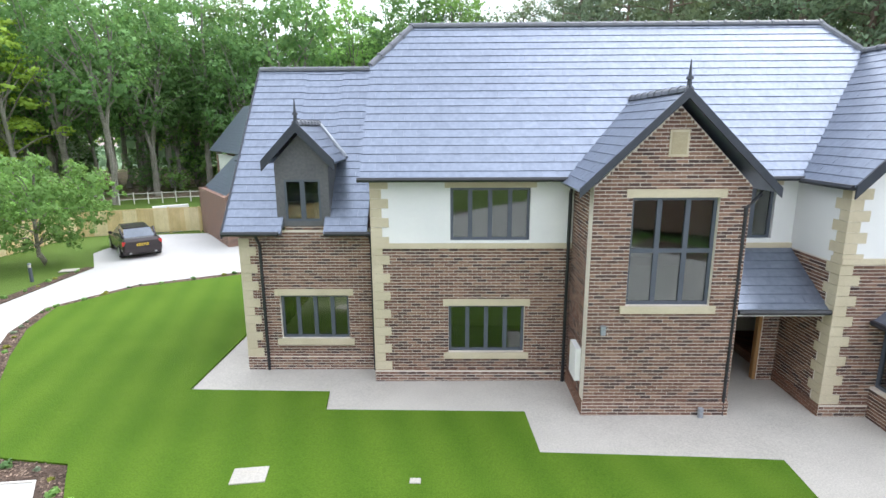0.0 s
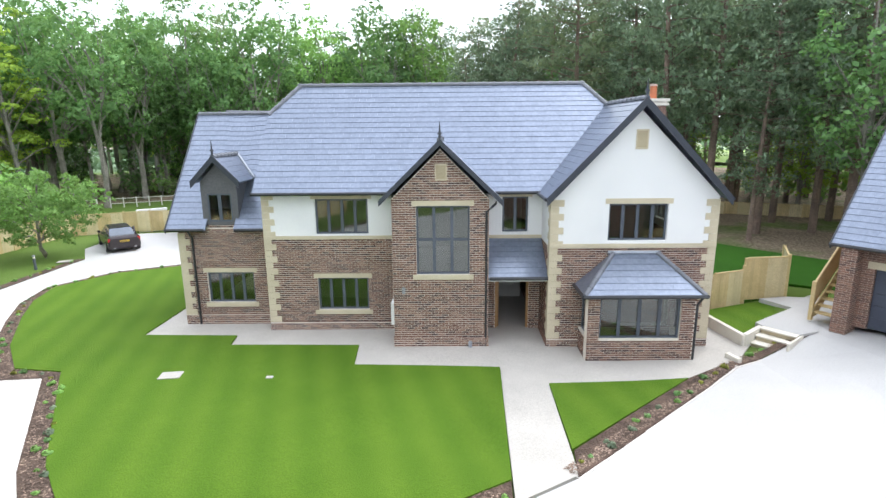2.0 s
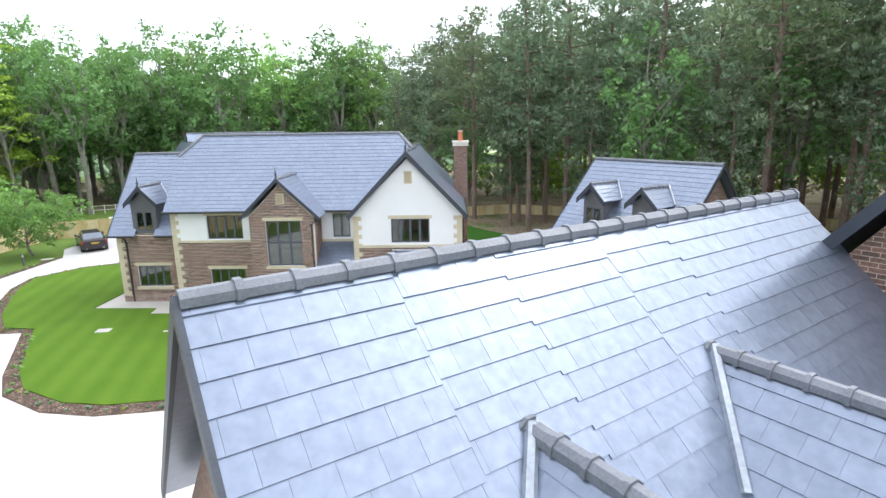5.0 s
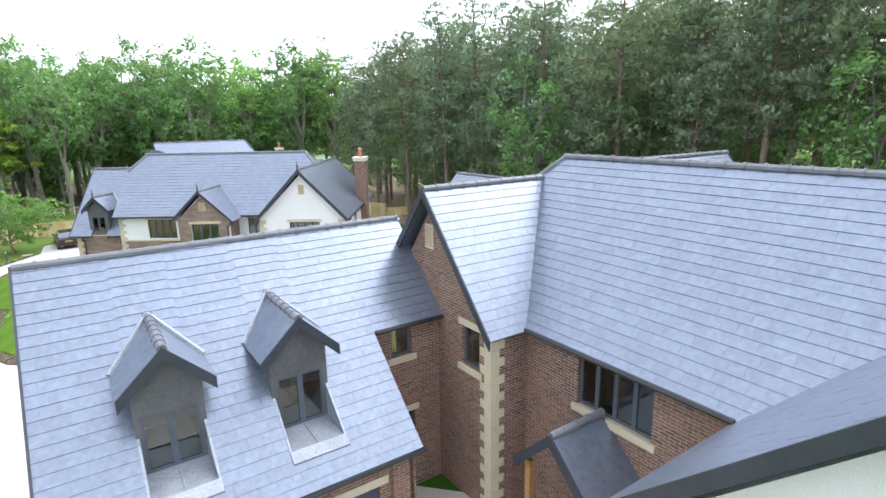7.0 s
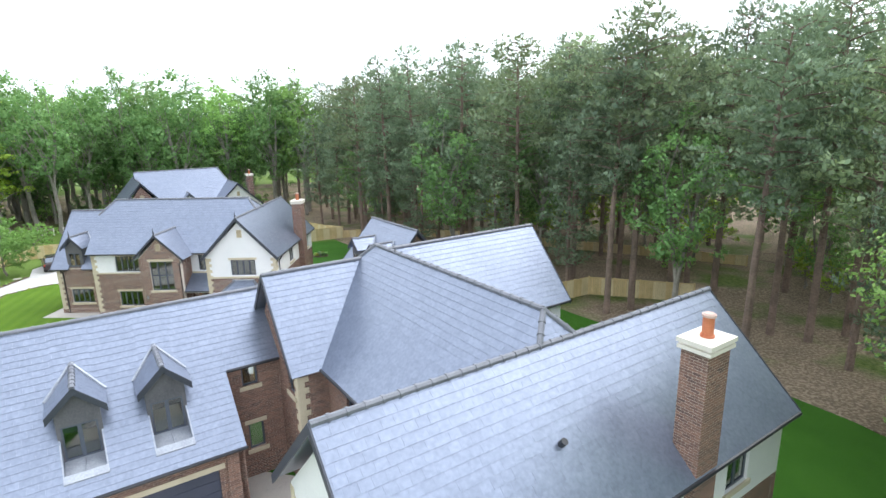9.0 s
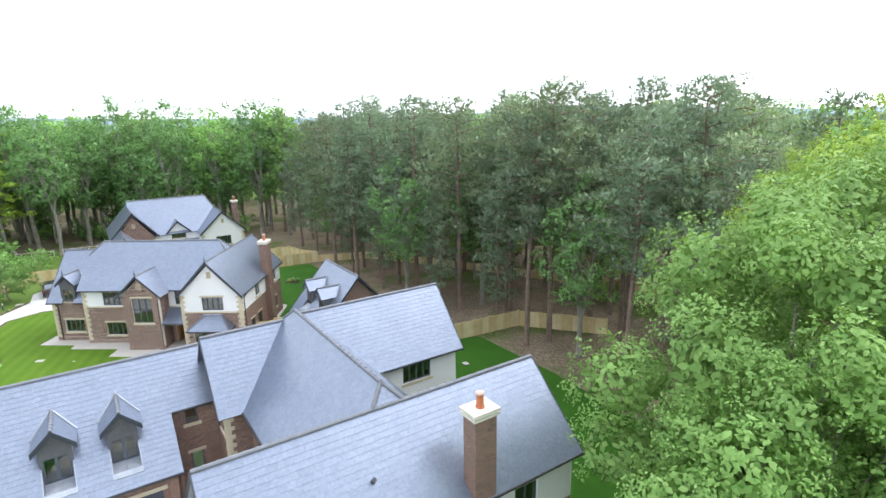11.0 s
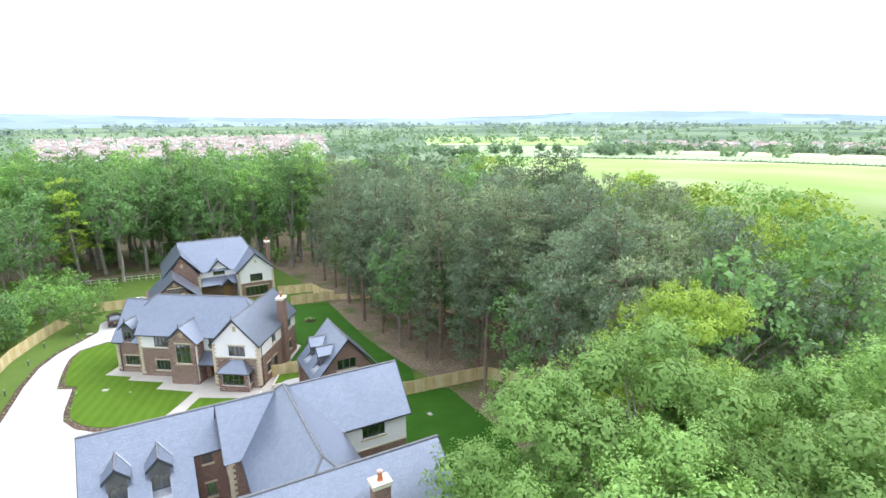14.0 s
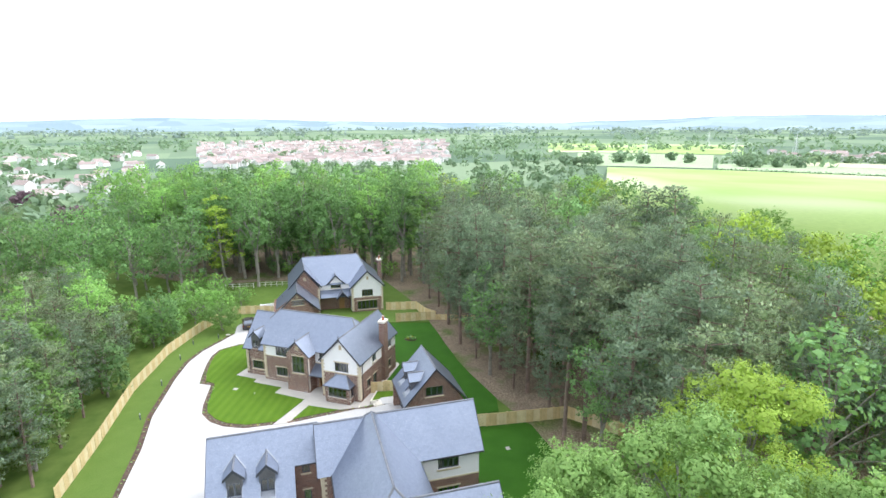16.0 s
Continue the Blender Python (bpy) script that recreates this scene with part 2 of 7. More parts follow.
LAWN = grass_material("mown_lawn", (0.070, 0.148, 0.009), (0.100, 0.190, 0.015), 0.5)
VERGE = grass_material("plain_verge_grass", (0.085, 0.15, 0.025), (0.12, 0.19, 0.04))
# Garden lawns get a darker green that holds the wood's shade.
SHADED_TURF = grass_material("shaded_garden_turf", (0.026, 0.100, 0.007), (0.043, 0.135, 0.012))
ROUGH_GRASS = grass_material("rough_grass", (0.085, 0.14, 0.03), (0.14, 0.20, 0.05))
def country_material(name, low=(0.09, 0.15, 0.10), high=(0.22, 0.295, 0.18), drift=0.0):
    """Rough grass near the plots; farther out a patchwork of fields, distance haze put into its pale and blue-green
    tones.
    """
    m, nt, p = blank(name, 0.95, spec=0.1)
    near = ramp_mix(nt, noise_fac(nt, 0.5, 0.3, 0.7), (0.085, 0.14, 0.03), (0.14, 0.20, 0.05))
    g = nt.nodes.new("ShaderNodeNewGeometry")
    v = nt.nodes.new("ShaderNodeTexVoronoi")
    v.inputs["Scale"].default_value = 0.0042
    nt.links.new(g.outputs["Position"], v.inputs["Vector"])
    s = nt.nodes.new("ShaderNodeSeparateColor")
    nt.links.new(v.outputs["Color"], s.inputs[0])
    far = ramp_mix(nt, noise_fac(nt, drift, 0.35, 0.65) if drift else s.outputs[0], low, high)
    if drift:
        # Pale drifts put the sun's glare on the crop into its colour.
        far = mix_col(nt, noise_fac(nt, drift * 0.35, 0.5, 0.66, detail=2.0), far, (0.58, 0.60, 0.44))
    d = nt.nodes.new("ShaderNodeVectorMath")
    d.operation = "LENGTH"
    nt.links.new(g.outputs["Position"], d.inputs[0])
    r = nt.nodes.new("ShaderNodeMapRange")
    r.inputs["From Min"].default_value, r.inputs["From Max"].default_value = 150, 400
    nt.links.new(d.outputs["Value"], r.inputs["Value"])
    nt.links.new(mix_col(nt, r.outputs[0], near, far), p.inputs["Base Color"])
    return m


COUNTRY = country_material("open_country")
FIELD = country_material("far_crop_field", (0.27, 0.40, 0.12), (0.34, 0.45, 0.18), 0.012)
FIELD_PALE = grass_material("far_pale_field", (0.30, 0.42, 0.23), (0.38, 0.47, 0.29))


# ---- mesh helpers ----
def empty_thing(name, m, label, category, group="", kind=""):
    ob = new(name)
    ob.empty_display_size = 0.3
    ob.matrix_world = m
    return tagged(ob, label, category, group, kind)


def as_object(name, mesh, material, parent=None, label=""):
    ob = new(name, mesh)
    if material is not None and not mesh.materials:
        mesh.materials.append(material)
    ob.parent = parent
    if label:
        ob["label"] = label
    return ob


def part(name, bm, material, parent, label=""):
    me = bpy.data.meshes.new(name)
    bmesh.ops.recalc_face_normals(bm, faces=bm.faces)
    bm.to_mesh(me)
    bm.free()
    return as_object(name, me, material, parent, label)


def soup(name, verts, faces, material, parent=None, label=""):
    me = bpy.data.meshes.new(name)
    me.from_pydata(verts, [], faces)
    me.update()
    return as_object(name, me, material, parent, label)


def box(bm, x0, x1, y0, y1, z0, z1):
    v = [bm.verts.new(p) for p in ((x0, y0, z0), (x1, y0, z0), (x1, y1, z0), (x0, y1, z0), (x0, y0, z1), (x1, y0, z1), (x1, y1, z1), (x0, y1, z1))]
    for f in ((3, 2, 1, 0), (4, 5, 6, 7), (0, 1, 5, 4), (1, 2, 6, 5), (2, 3, 7, 6), (3, 0, 4, 7)):
        bm.faces.new([v[i] for i in f])
    return v


def boxes(*bs):
    bm = bmesh.new()
    for b in bs:
        box(bm, *b)
    return bm


def prism(bm, pts, d):
    """A solid from a flat outline of 3D points, pushed along d."""
    d = Vector(d)
    a = [bm.verts.new(p) for p in pts]
    b = [bm.verts.new(Vector(p) + d) for p in pts]
    bm.faces.new(a)
    bm.faces.new(list(reversed(b)))
    for i in range(len(a)):
        j = (i + 1) % len(a)
        bm.faces.new([a[j], a[i], b[i], b[j]])


def tube(bm, pts, r, seg=8, r2=None):
    """A round rod along points, tapering from r to r2."""
    rings = []
    n = len(pts)
    for i, p in enumerate(pts):
        d = (Vector(pts[min(i + 1, n - 1)]) - Vector(pts[max(i - 1, 0)])).normalized()
        q = d.to_track_quat("Z", "Y")
        rr = r if r2 is None else r + (r2 - r) * i / (n - 1)
        rings.append([bm.verts.new(Vector(p) + q @ Vector((rr * math.cos(2 * math.pi * k / seg), rr * math.sin(2 * math.pi * k / seg), 0))) for k in range(seg)])
    for a, b in zip(rings, rings[1:]):
        for k in range(seg):
            bm.faces.new([a[k], a[(k + 1) % seg], b[(k + 1) % seg], b[k]])
    bm.faces.new(list(reversed(rings[0])))
    bm.faces.new(rings[-1])


def clip_half(poly, a, b, c):
    """Keeps the part of a 2D outline where a*x + b*y + c >= 0."""
    out = []
    for i, p in enumerate(poly):
        q = poly[(i + 1) % len(poly)]
        dp, dq = a * p[0] + b * p[1] + c, a * q[0] + b * q[1] + c
        if dp >= 0:
            out.append(p)
        if (dp >= 0) != (dq >= 0):
            t = dp / (dp - dq)
            out.append((p[0] + (q[0] - p[0]) * t, p[1] + (q[1] - p[1]) * t))
    return out


def clip_convex(poly, conv):
    """The part of a 2D outline inside a convex one (counterclockwise)."""
    for i, p in enumerate(conv):
        q = conv[(i + 1) % len(conv)]
        ex, ey = q[0] - p[0], q[1] - p[1]
        poly = clip_half(poly, -ey, ex, ey * p[0] - ex * p[1])
        if len(poly) < 3:
            return []
    return poly


# ---- ground ----
LEVELS = [(-6, 14, 0), (0, 8, 0), (6, 7, 0), (9, 10, 0), (-8, 8, 0), (-15, 21, 0), (-18, 28, -0.1), (0, 2, 0.0), (-5, 4, 0), (12, 14, 0), (2, 18, 0), (10, 20, 0), (-3, 24, 0),
          (16.8, 13.8, 0.52), (16.1, 12.1, 0.47), (13.2, 12.0, 0.02), (13.0, 13.4, 0.02), (12.9, 10.8, 0.04),
          (14, 6, 0.35), (17, 9, 0.6), (20, 10, 0.75), (22, 6, 0.8), (25, 12, 0.75), (22, -9, 0.9), (15, -11, 0.9), (12, -8, 0.85), (30, -12, 0.9), (24, -16, 0.95), (27, -4, 0.9), (36, 4, 0.8), (5, -6, 0.35), (12, -2, 0.5),
          (-2, 46, -0.6), (-10, 50, -0.6), (-18, 46, -0.6), (-26, 40, -0.5), (13, 35, -0.1), (20, 25, 0.3), (30, 12, 0.7), (-10, -2, 0.1), (-25, 15, -0.1), (60, 20, 0.3), (40, -40, 1.0), (0, 75, -0.8), (-50, 40, -0.5)]


def level(x, y):
    s = w = 0.0
    for a, b, z in LEVELS:
        k = 1.0 / ((x - a) ** 2 + (y - b) ** 2 + 0.6) ** 1.6
        s, w = s + k * z, w + k
    far = max(0.0, math.hypot(x - 5, y - 20) - 90)
    return s / w * max(0.0, 1 - far / 120) - min(16.0, far * 0.06)


def sheet(name, outline, lift, material, cell=1.5, kind="structure", label="", category="", skirt=0.1):
    """A thin layer over the ground inside an outline of x, y."""
    from mathutils.geometry import tessellate_polygon
    verts, faces, index = [], [], {}

    def vid(p):
        k = (round(p[0], 3), round(p[1], 3))
        if k not in index:
            index[k] = len(verts)
            verts.append((k[0], k[1], level(*k) + lift))
        return index[k]
    for tri in tessellate_polygon([[Vector((x, y, 0)) for x, y in outline]]):
        t = [outline[i] for i in tri]
        if (t[1][0] - t[0][0]) * (t[2][1] - t[0][1]) - (t[1][1] - t[0][1]) * (t[2][0] - t[0][0]) < 0:
            t.reverse()
        xs, ys = [p[0] for p in t], [p[1] for p in t]
        for i in range(math.floor(min(xs) / cell), math.ceil(max(xs) / cell)):
            for j in range(math.floor(min(ys) / cell), math.ceil(max(ys) / cell)):
                sq = [(i * cell, j * cell), ((i + 1) * cell, j * cell), ((i + 1) * cell, (j + 1) * cell), (i * cell, (j + 1) * cell)]
                c = clip_convex(sq, t)
                ids = []
                for p in c:
                    v = vid(p)
                    if v not in ids:
                        ids.append(v)
                if len(ids) > 2:
                    faces.append(ids)
    n = len(outline)
    for i in range(n):
        p, q = outline[i], outline[(i + 1) % n]
        steps = max(1, round(math.dist(p, q) / cell))
        for k in range(steps):
            a = [p[0] + (q[0] - p[0]) * k / steps, p[1] + (q[1] - p[1]) * k / steps]
            b = [p[0] + (q[0] - p[0]) * (k + 1) / steps, p[1] + (q[1] - p[1]) * (k + 1) / steps]
            s = len(verts)
            for c, h in ((a, lift), (b, lift), (b, lift - skirt), (a, lift - skirt)):
                verts.append((c[0], c[1], level(*c) + h))
            faces.append((s, s + 1, s + 2, s + 3))
    ob = soup(name, verts, faces, material)
    return tagged(ob, label, category, "", kind)


def ring_ground():
    """One sheet from the plots to the horizon."""
    radii = [*range(0, 43), 45, 48, 52, 58, 64, 72, 80, 90, 102, 120, 145, 180, 230, 300, 420, 600, 900, 1400, 2200, 3300, 4900]
    seg = 128
    verts, faces = [(5, 20, level(5, 20) - 0.06)], []
    for r in radii[1:]:
        for k in range(seg):
            a = 2 * math.pi * k / seg
            x, y = 5 + r * math.cos(a), 20 + r * math.sin(a)
            verts.append((x, y, level(x, y) - 0.06))
    for k in range(seg):
        faces.append((0, 1 + k, 1 + (k + 1) % seg))
    for i in range(len(radii) - 2):
        for k in range(seg):
            a, b = 1 + i * seg + k, 1 + i * seg + (k + 1) % seg
            faces.append((a, a + seg, b + seg, b))
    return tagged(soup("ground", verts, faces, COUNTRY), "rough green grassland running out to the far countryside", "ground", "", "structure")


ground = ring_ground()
EDGE = [(2, 52), (7.5, 46), (13, 36.5), (20, 26.5), (28, 17), (33, 12.5), (38, 5.5), (44, -4), (50, -14)]
sheet("woodland_floor", EDGE + [(60, -30), (110, -10), (90, 60), (40, 100), (-10, 110), (-70, 95), (-75, 50), (-42, 46), (-34, 52), (-22, 58), (-8, 62)], 0.0, WOODLAND_FLOOR, 5, label="brown leaf litter under the trees", category="woodland floor")

DRIVE_LEFT = [(0.5, -12), (-5, -4), (-9.2, 1.3), (-14, 9.5), (-16.3, 14.2), (-17.2, 18), (-17.2, 22), (-17.4, 25.2), (-19.4, 28.2)]
BED_EDGE = [(-10.0, 24.1), (-13.6, 22.0), (-15.2, 19.2), (-14.6, 16.8), (-13.4, 14.6), (-11.6, 11.8), (-10.0, 9.5), (-8.3, 9.7), (-5.5, 5.2), (-4.2, 3.6), (-2.0, 2.45), (0, 2.2), (2.6, 2.6), (5.1, 4.1)]
sheet("driveway", DRIVE_LEFT + [(-19.5, 33.5), (-13.6, 34.5), (-10.2, 30)] + BED_EDGE + [(6.55, 5.0), (11.2, 9.0), (12.6, 10.3), (16.0, 12.0), (16.4, 13.4), (17.4, 15.4), (18.6, 16.2), (23.6, 8.6), (21.6, 8.6), (14.2, 2.6), (10.3, 0.3), (8.2, -3.2), (7.3, -6.0), (13.6, -15.0), (10, -20)],
      0.02, DRIVE, 1.5, label="pale resin-bound gravel driveway curving past the houses", category="driveway")
sheet("planting_bed", BED_EDGE + [(5.2, 6), (0, 6), (-6, 11), (-9, 15), (-8, 21)], 0.05, SOIL, 1.5, label="bark-mulched planting bed round the lawn", category="planting bed", skirt=0.08)
sheet("planting_bed", [(6.55, 5.0), (11.2, 9.0), (12.6, 10.3), (16.0, 12.0), (15.6, 12.1), (12.9, 10.8), (10.8, 9.5), (6.7, 6.0)], 0.06, SOIL, 1.5, label="narrow mulched bed beside the entrance lawn", category="planting bed", skirt=0.09)
sheet("planting_bed", [(8.2, -3.2), (10.3, 0.3), (14.2, 2.6), (14.9, 1.6), (11.6, -1.6), (9.6, -4.6)], 0.06, SOIL, 1.5, label="mulched bed before the garden fence", category="planting bed", skirt=0.09)
sheet("planting_bed", DRIVE_LEFT[:8] + [(-17.8, 25.2), (-17.7, 22), (-17.7, 18), (-16.8, 14.0), (-14.5, 9.2), (-9.7, 1.0), (-5.5, -4.3), (-0.1, -12)], 0.06, SOIL, 1.5, label="thin mulched bed along the drive's edge", category="planting bed", skirt=0.09)
LAWN_FRONT = [(-8.0, 10.1), (-7.7, 9.6), (-5.0, 5.4), (-3.8, 4.1), (-1.7, 3.1), (0, 2.9), (2.5, 3.3), (5.15, 4.9), (5.4, 10.25), (0.9, 10.5), (0.8, 12.0), (-3.6, 12.1), (-3.7, 12.95), (-7.1, 13.05), (-6.95, 21.5), (-9.6, 23.6), (-13.3, 21.6), (-14.75, 19.1), (-14.15, 17.0), (-13.0, 14.9), (-11.2, 12.1), (-9.6, 10.3)]
sheet("front_lawn", LAWN_FRONT, 0.09, LAWN, 1.5, label="bright green striped front lawn beside the drive", category="lawn", skirt=0.1)
sheet("entrance_lawn", [(6.7, 9.2), (6.65, 6.0), (10.75, 9.45)], 0.09, LAWN, 1.5, label="small triangular lawn beside the entrance path", category="lawn", skirt=0.1)
sheet("pavement", [(-7.1, 13.05), (-3.7, 12.95), (-3.6, 12.1), (0.8, 12.0), (0.9, 10.5), (5.4, 10.25), (5.15, 4.2), (6.6, 5.1), (6.7, 9.2), (10.9, 9.45), (12.7, 10.5), (13.9, 12.0), (13.4, 14.5), (14.0, 23.4), (-6.9, 23.4)], 0.045, PAVING, 1.5, label="pale stone paving round the house", category="pavement")
sheet("verge_lawn", DRIVE_LEFT[:9] + [(-19.6, 34.6), (-23.6, 34.2), (-24.2, 27.4), (-23.0, 21), (-21.6, 15), (-17.0, 5), (-11.6, -4), (-6, -13)], 0.04, VERGE, 1.5, label="narrow green verge between drive and fence", category="lawn")


def terrace(name, outline, z, material, label, category):
    """A level block of ground with upright sides."""
    bm = bmesh.new()
    prism(bm, [(x, y, z) for x, y in outline], (0, 0, -0.8))
    return tagged(part(name, bm, material, None), label, category, "", "structure")


terrace("raised_lawn", [(13.7, 11.98), (14.42, 12.6), (14.5, 12.9), (16.7, 14.4), (16.1, 15.5), (15.5, 15.35), (13.3, 14.45), (13.44, 13.6)], 0.40, LAWN, "small raised green lawn between the steps and the fence", "lawn")
terrace("pavement", [(14.58, 12.55), (15.3, 11.7), (16.1, 12.0), (17.2, 13.7), (18.0, 15.6), (17.3, 15.75), (16.13, 15.52), (16.72, 14.4), (14.52, 12.88)], 0.545, DRIVE, "pale landing between the steps and the garage", "pavement")
sheet("side_lawn", [(13.2, 14.8), (15.4, 15.7), (17.3, 16.0), (18.2, 18.4), (22.8, 14.4), (25.4, 11.3), (28.9, 14.2), (28, 17), (20, 26.5), (13.6, 36.3), (10.8, 40.0), (4.4, 37.6), (6.6, 31), (12.6, 23)], 0.06, SHADED_TURF, 1.5, label="garden lawn between house and wood, coloured darker for shade", category="lawn")
sheet("garden_lawn", [(15.0, 1.6), (18.9, 5.6), (22.4, 8.2), (25.7, 11.0), (29.2, 14.1), (33, 12.5), (38, 5.5), (44, -4), (47, -12), (40, -30), (22, -32), (13, -22), (15, -14), (9, -5)], 0.03, SHADED_TURF, 2.0, label="garden lawn round the near house, coloured darker for shade", category="lawn")
sheet("pavement", [(11.0, -11.5), (14.0, -16.5), (20.5, -20.5), (24.5, -14), (20, -8), (16, -7)], 0.06, PAVING, 1.5, label="pale paved forecourt of the near house", category="pavement")
sheet("far_lawn", [(-23.6, 34.4), (-20.6, 35.6), (-15.8, 36.6), (-14.0, 32), (-8, 33.5), (3, 37.6), (10.8, 40.2), (6.2, 47), (2, 52), (-8, 62), (-22, 58), (-37, 45.5), (-30, 37)], 0.03, VERGE, 2.0, label="sloping lawn round the far house", category="lawn")
sheet("pavement", [(-22.5, 39.5), (-18.4, 38.0), (-15.6, 41.5), (-20.5, 43.5)], 0.05, PAVING, 1.5, label="pale patio beside the far house", category="pavement")


# ---- building helpers ----
SL_W, SL_G = 0.30, 0.245


def slates(pts, parent, material, single=0):
    """Lapped slates over a flat convex roof face; the first edge is the eave."""
    p0, p1 = Vector(pts[0]), Vector(pts[1])
    e = (p1 - p0).normalized()
    n = e.cross(Vector(pts[2]) - p0).normalized()
    if n.z < 0:
        n = -n
    s = n.cross(e)
    if s.z < 0:
        s = -s
    flat = [((Vector(p) - p0).dot(e), (Vector(p) - p0).dot(s)) for p in pts]
    area = sum(a[0] * b[1] - b[0] * a[1] for a, b in zip(flat, flat[1:] + flat[:1]))
    if area < 0:
        flat.reverse()
    top, lo, hi = max(q[1] for q in flat), min(q[0] for q in flat), max(q[0] for q in flat)
    verts, faces = [], []
    one = None
    rnd = random.Random(int(abs(p0.x * 131 + p0.y * 17 + p0.z * 7) * 10))
    rows = int(top / SL_G) + 1
    for r in range(rows):
        off = lo - 0.4 + (SL_W / 2 if r % 2 else 0)
        for c in range(int((hi - lo + 0.8) / SL_W) + 1):
            x0 = off + c * SL_W
            cell = [(x0 + 0.001, r * SL_G - 0.02), (x0 + SL_W - 0.001, r * SL_G - 0.02), (x0 + SL_W - 0.001, (r + 1) * SL_G), (x0 + 0.001, (r + 1) * SL_G)]
            poly = clip_convex(cell, flat)
            if len(poly) < 3:
                continue
            lift = rnd.uniform(-0.001, 0.0015)
            if single and len(poly) == 4 and r < rows - 1 and abs(poly[1][0] - poly[0][0]) > SL_W - 0.01 and abs(abs(poly[2][1] - poly[1][1]) - SL_G - 0.02) < 0.001:
                single -= 1
                if one is None:
                    hw = SL_W / 2 - 0.001
                    one = soup("slate", [(-hw, -0.02, 0.0212), (hw, -0.02, 0.0212), (hw, SL_G, 0.006), (-hw, SL_G, 0.006), (-hw, -0.02, -0.002), (hw, -0.02, -0.002), (hw, SL_G, -0.002), (-hw, SL_G, -0.002)], [(0, 1, 2, 3), (1, 0, 4, 5), (2, 1, 5, 6), (3, 2, 6, 7), (0, 3, 7, 4)], material, parent)
                    piece = one
                else:
                    piece = as_object("slate", one.data, None, parent)
                piece.matrix_local = Matrix.Translation(p0 + e * (x0 + SL_W / 2) + s * (r * SL_G) + n * lift) @ Matrix((e, s, n)).transposed().to_4x4()
                continue
            k, m = len(verts), len(poly)
            for x, y in poly:
                h = 0.02 - 0.014 * (y - r * SL_G) / SL_G + lift
                verts.append(tuple(p0 + e * x + s * y + n * h))
            for x, y in poly:
                verts.append(tuple(p0 + e * x + s * y - n * 0.002))
            faces.append(list(range(k, k + m)))
            for i in range(m):
                j = (i + 1) % m
                faces.append((k + j, k + i, k + m + i, k + m + j))
    if faces:
        ob = soup("slating", verts, faces, material, parent)
        ob["kind"] = "stuff"


def slope(parent, pts, material=None, name="roof", single=0):
    """One roof face: a boarded deck with slates on it."""
    p = [Vector(q) for q in pts]
    n = (p[1] - p[0]).cross(p[2] - p[0]).normalized()
    if n.z < 0:
        n = -n
    bm = bmesh.new()
    prism(bm, p, -n * 0.07)
    deck = part(name, bm, SLATE, parent)
    slates(pts, deck, material or SLATE, single)
    return deck


def ridge_line(parent, a, b, name="ridge_tiles", r=0.09, step=0.42):
    """Half-round ridge tiles from a to b, with a raised collar at each joint."""
    a, b = Vector(a), Vector(b)
    d = b - a
    count = max(1, round(d.length / step))
    q = d.normalized().to_track_quat("Y", "Z")
    verts, faces = [], []
    for i in range(count):
        for y0, y1, rr in ((0.0, 0.86, r), (0.86, 1.0, r * 1.22)):
            k = len(verts)
            for y in (y0, y1):
                for j in range(6):
                    t = math.pi * (j / 5 * 1.2 - 0.1)
                    verts.append(tuple(a + d * ((i + y) / count) + q @ Vector((rr * math.cos(t), 0, rr * math.sin(t) - 0.03))))
            faces += [(k + j, k + j + 1, k + 7 + j, k + 6 + j) for j in range(5)]
            faces += [tuple(range(k, k + 6)), tuple(range(k + 11, k + 5, -1))]
    return soup(name, verts, faces, RIDGE, parent)


def rod_part(name, pts, r, material, parent, seg=8, r2=None, label=""):
    bm = bmesh.new()
    tube(bm, pts, r, seg, r2)
    return part(name, bm, material, parent, label)


def gutter(parent, a, b, material=None):
    return rod_part("gutter", [a, b], 0.06, material or BLACK, parent, 6)


def barge(parent, pts, d, drop=0.22, thick=0.045, material=None):
    """Barge boards down both sides of a gable: pts are eave, apex, eave; d points out of the gable."""
    d = Vector(d)
    for a, b in ((pts[0], pts[1]), (pts[2], pts[1])):
        a, b = Vector(a), Vector(b)
        bm = bmesh.new()
        z = Vector((0, 0, drop))
        prism(bm, [a + Vector((0, 0, 0.05)), b + Vector((0, 0, 0.05)), b - z, a - z], d * thick)
        part("barge_board", bm, material or BARGE, parent)


def finial(parent, p, h=0.55):
    p = Vector(p)
    bm = bmesh.new()
    tube(bm, [p, p + Vector((0, 0, h * 0.35))], 0.05, 8, 0.04)
    tube(bm, [p + Vector((0, 0, h * 0.35)), p + Vector((0, 0, h * 0.45))], 0.075, 8, 0.06)
    tube(bm, [p + Vector((0, 0, h * 0.45)), p + Vector((0, 0, h))], 0.035, 8, 0.008)
    return part("finial", bm, BARGE, parent)


